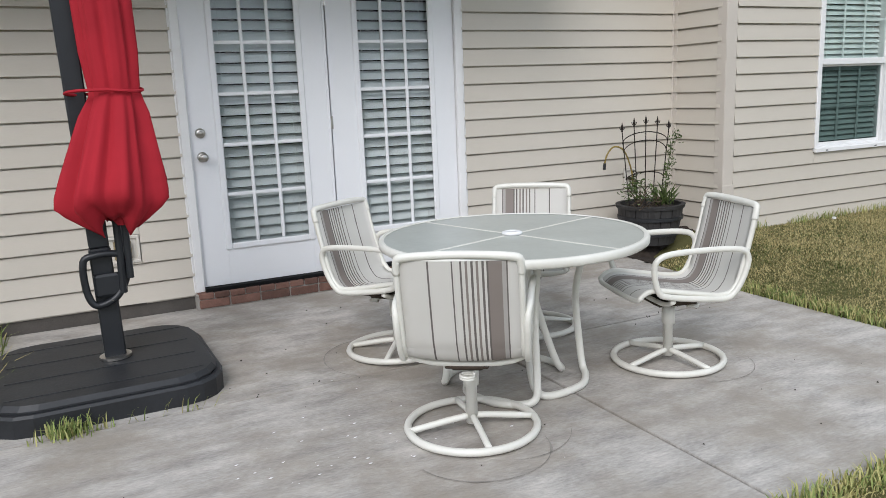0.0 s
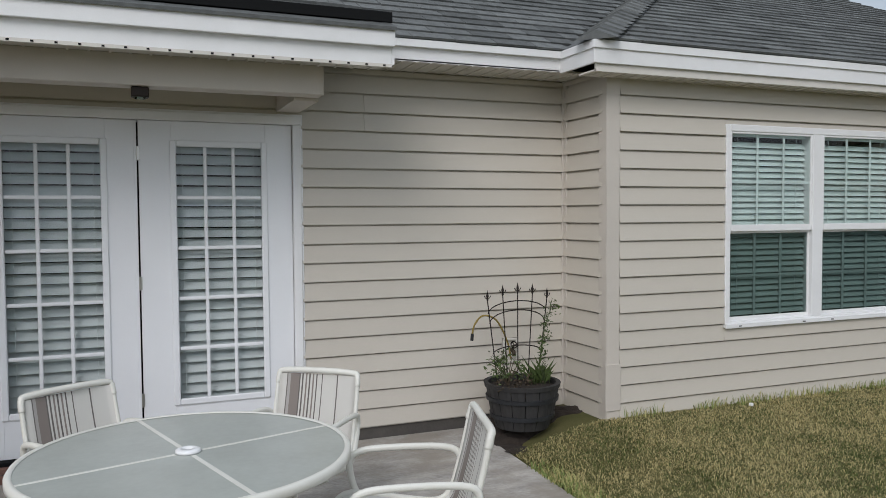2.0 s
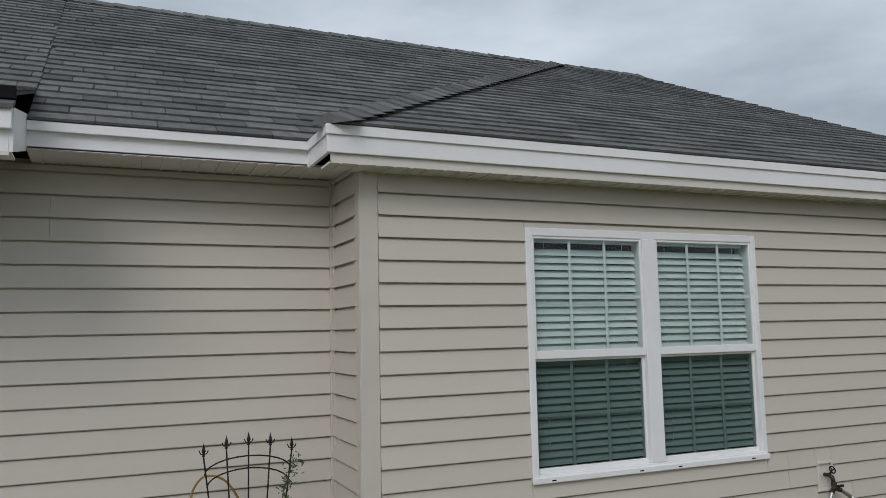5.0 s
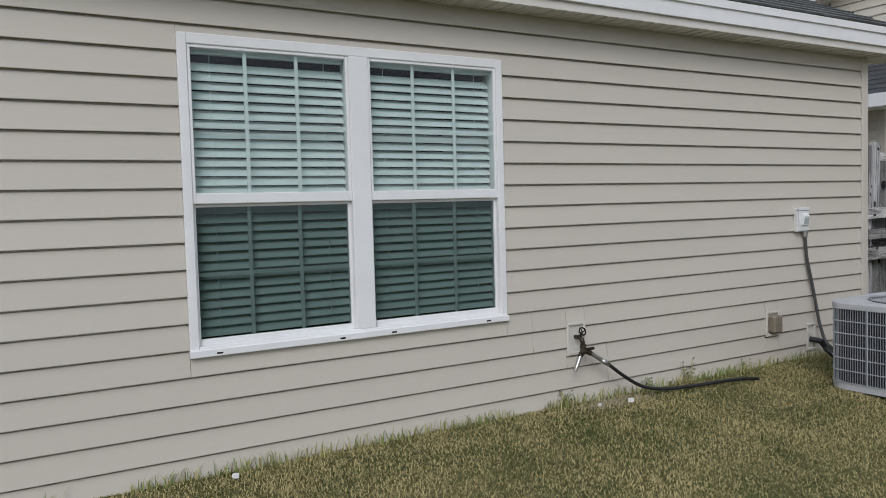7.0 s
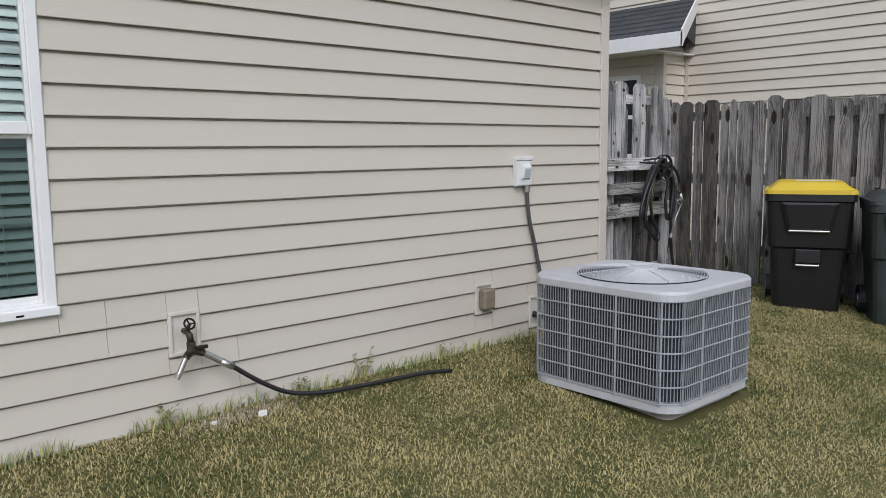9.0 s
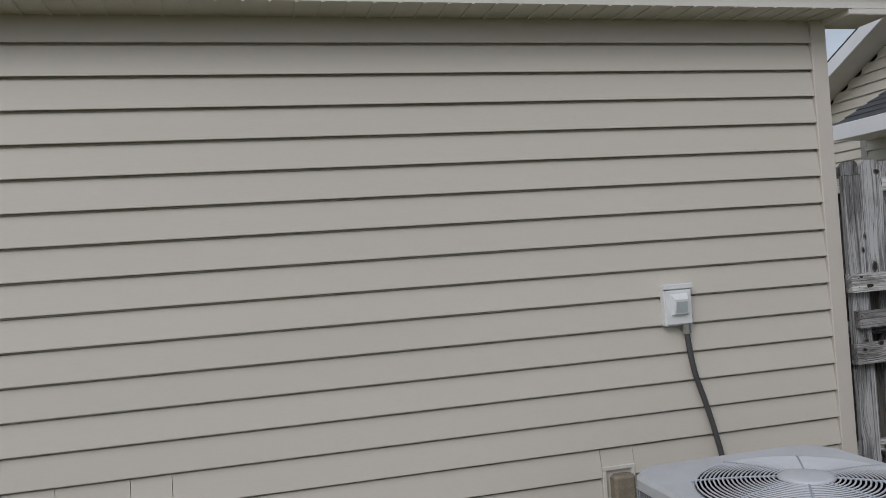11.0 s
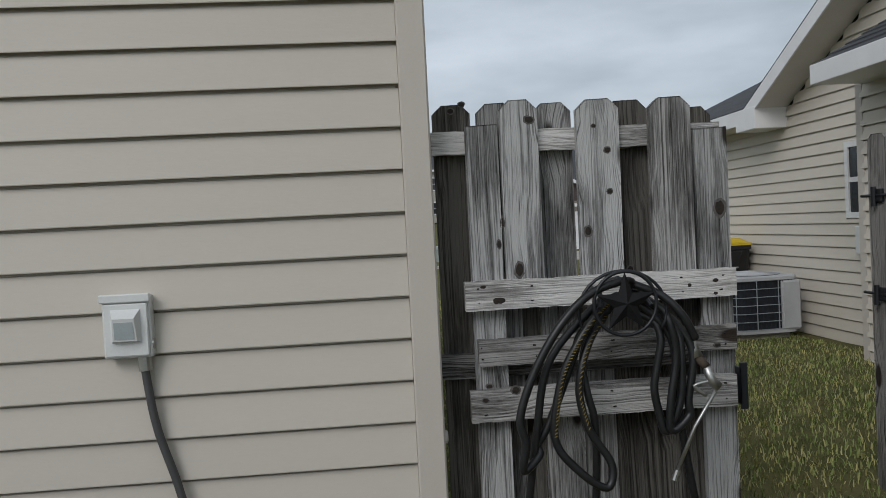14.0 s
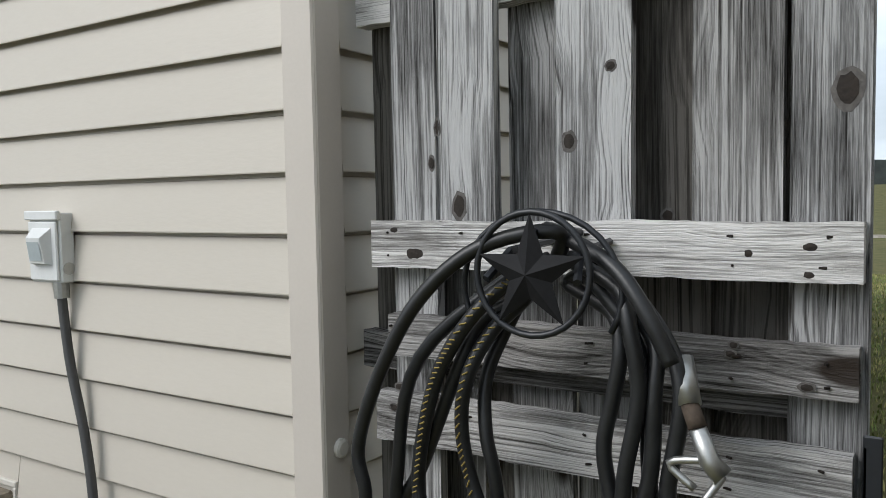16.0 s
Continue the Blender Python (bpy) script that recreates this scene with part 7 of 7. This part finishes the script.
for k in range(230):
    h = rb.uniform(0.1, 2.2)
    r = 0.62 * math.sqrt(max(0.05, 1 - ((h - 0.9) / 1.45) ** 2)) * rb.uniform(0.4, 1.05)
    a = rb.uniform(0, 6.28)
    leaf_cloud(s, (r * math.cos(a), r * math.sin(a), h), (0.08, 0.08, 0.08), 36, 0.072, rb, 0.2)
part("crown", s, material("shrub_leaf", (0.07, 0.10, 0.035), 0.5, var=0.25, scale=20, island=0.4, spec=0.4), shrub)

# ---- street and far side ----
ASPHALT = material("street_concrete", (0.30, 0.30, 0.29), 0.9, var=0.12, scale=2, bump=0.2)
GZ = -0.225
structure("road", Shape().box(-60, 90, 21.0, 27.5, GZ - 0.1, GZ + 0.01), ASPHALT, "pale street beyond the side yard")
drive = Shape()
drive.box(14.5, 20.5, 10.5, 20.9, -0.26, -0.10).box(16.4, 21.5, 27.6, 37.9, GZ - 0.1, GZ + 0.03)
structure("pavement_drive", drive, CONCRETE, "pale concrete driveways")
structure("pavement_kerb", Shape().box(-60, 14.3, 20.7, 21.0, GZ - 0.1, GZ + 0.13).box(20.7, 90, 20.7, 21.0, GZ - 0.1, GZ + 0.13).box(-60, 15.8, 27.5, 27.8, GZ - 0.1, GZ + 0.13).box(21.7, 90, 27.5, 27.8, GZ - 0.1, GZ + 0.13), CONCRETE, "pale concrete kerbs")


def far_house(name, label, x0, x1, y0, y1, wall_h, roof_h, wall_mat, garage, storeys=1, base=0.0, hip=0.25):
    """A house across the street: walls, hipped roof, garage gable, windows."""
    t = thing(name, label, "house", pose(0, 0, GZ + base))
    part("wall", Shape().box(x0, x1, y0, y1, 0, wall_h), wall_mat, t)
    s = Shape()
    ym, o = (y0 + y1) / 2, 0.4
    inset = min((x1 - x0) * hip, 4.0) - (o if hip == 0 else 0)
    v = [(x0 - o, y0 - o, wall_h), (x1 + o, y0 - o, wall_h), (x1 + o, y1 + o, wall_h), (x0 - o, y1 + o, wall_h), (x0 + inset, ym, wall_h + roof_h), (x1 - inset, ym, wall_h + roof_h)]
    s.add(v, [(0, 1, 5, 4), (1, 2, 5), (2, 3, 4, 5), (3, 0, 4), (3, 2, 1, 0)])
    part("roof", s, ROOF_FAR, t)
    if hip == 0:
        part("end_gable", Shape().add([(x0, y0, wall_h - 0.05), (x0, y1, wall_h - 0.05), (x0, ym, wall_h + roof_h - 0.15)], [(0, 1, 2)]), wall_mat, t)
        for ya in (y0 - o, y1 + o):
            part("end_rake", Shape().add([(x0 - o - 0.02, ya, wall_h - 0.22), (x0 - o - 0.02, ya, wall_h), (x0 - o - 0.02, ym, wall_h + roof_h), (x0 - o - 0.02, ym, wall_h + roof_h - 0.24)], [(0, 1, 2, 3)]), WHITE, t)
        s2 = Shape().tube([(x0 - 0.03, ym, wall_h + roof_h * 0.5), (x0 - 0.06, ym, wall_h + roof_h * 0.5)], 0.25, n=12)
        part("end_vent", s2, WHITE, t)
    part("fascia", Shape().box(x0 - o, x1 + o, y0 - o - 0.03, y0 - o, wall_h - 0.2, wall_h + 0.02), WHITE, t)
    if garage:
        g0, g1 = garage
        gm, gh = (g0 + g1) / 2, (g1 - g0) / 2 * 0.52
        gy = y0 - 2.2
        part("garage_wall", Shape().box(g0, g1, gy, y0, 0, 2.75), material("pale_brick_wall", (0.36, 0.31, 0.27), 0.9, var=0.3, scale=30), t)
        gb = Shape().add([(g0, gy - 0.02, 2.75), (g1, gy - 0.02, 2.75), (gm, gy - 0.02, 2.75 + gh)], [(0, 1, 2)])
        part("gable_face", gb, material("dark_gable_siding", (0.10, 0.075, 0.07), 0.8, var=0.2, scale=12), t)
        rr = Shape()
        quad(rr, [(g0 - 0.35, gy - 0.35, 2.60), (gm, gy - 0.35, 2.82 + gh), (gm, y0 + 2.5, 2.82 + gh), (g0 - 0.35, y0 + 2.5, 2.60)], 0.06)
        quad(rr, [(g1 + 0.35, gy - 0.35, 2.60), (g1 + 0.35, y0 + 2.5, 2.60), (gm, y0 + 2.5, 2.82 + gh), (gm, gy - 0.35, 2.82 + gh)], 0.06)
        part("garage_roof", rr, ROOF_FAR, t)
        rk = Shape()
        for sgn in (g0 - 0.35, g1 + 0.35):
            rk.add([(sgn, gy - 0.37, 2.42), (sgn, gy - 0.37, 2.60), (gm, gy - 0.37, 2.82 + gh), (gm, gy - 0.37, 2.62 + gh)], [(0, 1, 2, 3)])
        rk.box(g0 - 0.3, g1 + 0.3, gy - 0.34, gy - 0.30, 2.42, 2.60)
        part("rake_board", rk, WHITE, t)
        part("gable_vent", Shape().tube([(gm, gy - 0.03, 2.75 + gh * 0.45), (gm, gy - 0.06, 2.75 + gh * 0.45)], 0.28, n=20), WHITE, t)
        gd = part("garage_door", Shape().box(g0 + 0.35, g1 - 0.35, gy - 0.03, gy, 0.0, 2.15), WHITE, t)
        for k in range(1, 4):
            part("door_seam", Shape().box(g0 + 0.35, g1 - 0.35, gy - 0.034, gy - 0.03, 2.15 * k / 4 - 0.008, 2.15 * k / 4 + 0.008), GREYBOX, gd)
    pane = material("far_window_pane", (0.03, 0.035, 0.04), 0.1, var=0.1)
    for st in range(storeys):
        z = 0.9 + 2.75 * st
        n = max(1, int((x1 - x0) / 4))
        for k in range(n):
            cx = x0 + (x1 - x0) * (k + 0.5) / n
            if garage and garage[0] - 1 < cx < garage[1] + 1:
                continue
            w = part("window", Shape().box(cx - 0.85, cx + 0.85, y0 - 0.06, y0, z, z + 1.5), WHITE, t)
            for q in (0, 1):
                for r in (0, 1):
                    part("pane", Shape().box(cx - 0.75 + q * 0.78, cx - 0.03 + q * 0.78, y0 - 0.068, y0 - 0.06, z + 0.1 + r * 0.68, z + 0.72 + r * 0.68), pane, w)
    return t


far_house("far_house", "single-storey house with white garage door across the street", 15.7, 33.0, 42.7, 54.0, 2.8, 3.6, material("pale_far_wall", (0.42, 0.42, 0.42), 0.9, var=0.1, scale=3), (16.0, 21.6), 1, 0.0, 0)
far_house("far_house", "beige two-storey house on rising ground beyond the street", 8.0, 21.5, 86.0, 96.0, 6.0, 2.6, material("grey_beige_far_wall", (0.40, 0.385, 0.34), 0.9, var=0.08, scale=3), None, 2, 2.1)
far_house("far_house", "pale single-storey house beyond the driveway", 30.0, 46.0, 46.0, 56.0, 2.8, 3.0, material("tan_far_wall", (0.36, 0.31, 0.25), 0.9, var=0.1, scale=3), None)
far_house("far_house", "pale single-storey house further down the street", -34.0, -18.0, 60.0, 70.0, 2.8, 2.8, material("white_far_wall", (0.5, 0.49, 0.47), 0.9, var=0.1, scale=3), None)
for k, (xx, yy, w, d, h) in enumerate(((12.9, 33.6, 1.3, 1.1, 0.95), (11.3, 34.0, 1.0, 0.8, 0.75))):
    ub = thing("utility_cabinet", "grey-green ground utility cabinet across the street", "utility box", pose(xx, yy, GZ))
    part("case", Shape().box(-w / 2, w / 2, -d / 2, d / 2, 0.0, h * 0.75, 0.02), material("cabinet_paint", (0.30, 0.34, 0.32), 0.6, var=0.08), ub)
    part("lid", Shape().box(-w / 2 - 0.02, w / 2 + 0.02, -d / 2 - 0.02, d / 2 + 0.02, h * 0.75, h, 0.03), material("cabinet_lid", (0.36, 0.40, 0.38), 0.6, var=0.08), ub)
for xx, yy, sc in ((13.9, 34.6, 1.15), (15.4, 34.2, 1.2), (12.6, 36.0, 0.7), (13.7, 41.0, 1.7), (23.5, 38.0, 0.8)):
    bsh = thing("low_shrub", "rounded dark green garden shrub across the street", "shrub", pose(xx, yy, GZ))
    s = Shape()
    for k in range(60):
        a, h = rb.uniform(0, 6.28), rb.uniform(0.05, 1.0)
        r = sc * 0.7 * math.sqrt(max(0.05, 1 - (h - 0.35) ** 2 / 0.5)) * rb.uniform(0.5, 1.0)
        leaf_cloud(s, (r * math.cos(a), r * math.sin(a), h * sc), (0.09, 0.09, 0.08), 10, 0.13, rb, 0.2)
    part("crown", s, LEAF, bsh)

# ---- parked white car ----
CAR = material("white_car_paint", (0.78, 0.79, 0.80), 0.25, var=0.02, scale=3, bump=0.0, coat=0.6)
car = thing("parked_car", "white sport utility car parked on the driveway", "car", pose(16.6, 17.2, -0.09, 0, 0, 0))
prof = [(-2.3, 0.42), (-2.32, 0.95), (-2.2, 1.02), (-1.95, 1.05), (-1.75, 1.62), (-1.5, 1.72), (0.2, 1.75), (0.55, 1.66), (1.15, 1.10), (2.1, 0.98), (2.3, 0.80), (2.32, 0.42)]
s = Shape()
k = len(prof)
vv = []
for x, sc in ((-0.92, 1), (-0.80, 0), (0.80, 0), (0.92, 1)):
    for yy, z in prof:
        inner = 0.12 if z > 1.1 else 0.0
        vv.append((x + (inner if x < 0 else -inner) * sc * 1.4, yy, z if sc else z + 0.02))
s.add(vv, [tuple(range(k)), tuple(range(4 * k - 1, 3 * k - 1, -1))] + [(r * k + i, r * k + (i + 1) % k, (r + 1) * k + (i + 1) % k, (r + 1) * k + i) for r in range(3) for i in range(k)])
part("body", s, CAR, car)
cg = material("dark_car_glass", (0.012, 0.014, 0.016), 0.06, var=0.1)
part("rear_window", Shape().add([(-0.62, -1.955, 1.10), (0.62, -1.955, 1.10), (0.58, -1.775, 1.58), (-0.58, -1.775, 1.58)], [(0, 1, 2, 3)]), cg, car)
for sx in (-1, 1):
    for y0, y1 in ((-1.5, -0.75), (-0.68, 0.1), (0.17, 0.85)):
        part("side_window", Shape().add([(sx * 0.925, y0, 1.08), (sx * 0.925, y1, 1.08), (sx * 0.785, min(y1, 0.5), 1.58), (sx * 0.785, y0 + 0.1, 1.58)], [(0, 1, 2, 3)]), cg, car)
    part("tail_light", Shape().box(sx * 0.88 - 0.06, sx * 0.88 + 0.06, -2.335, -2.28, 0.80, 1.05, 0.01), material("tail_light_red", (0.35, 0.02, 0.02), 0.3), car)
    for yy in (-1.4, 1.4):
        w = part("wheel", Shape().tube([(sx * 0.72, yy, 0.36), (sx * 0.94, yy, 0.36)], 0.36, n=24), BLACK_PAINT, car)
        part("rim", Shape().tube([(sx * 0.935, yy, 0.36), (sx * 0.95, yy, 0.36)], 0.23, n=20), STEEL, w)
part("bumper", Shape().box(-0.90, 0.90, -2.37, -2.28, 0.42, 0.66, 0.03), BLACK_PAINT, car)

# ---- hills and tree line far away ----
rt = random.Random(21)
hill = Shape()
vv = []
nseg = 120
for i in range(nseg + 1):
    a = math.radians(20 + 140 * i / nseg)
    h = 6 + 9 * abs(noise.noise(Vector((i * 0.09, 2.0, 0)))) + 1.6 * noise.noise(Vector((i * 0.9, 7.0, 0)))
    vv += [(230 * math.cos(a), 230 * math.sin(a), -2), (232 * math.cos(a), 232 * math.sin(a), h)]
hill.add(vv, [(2 * i, 2 * i + 2, 2 * i + 3, 2 * i + 1) for i in range(nseg)])
structure("backdrop_woods", hill, material("far_woods", (0.05, 0.06, 0.055), 1.0, var=0.3, scale=0.3), "dark distant wooded skyline")
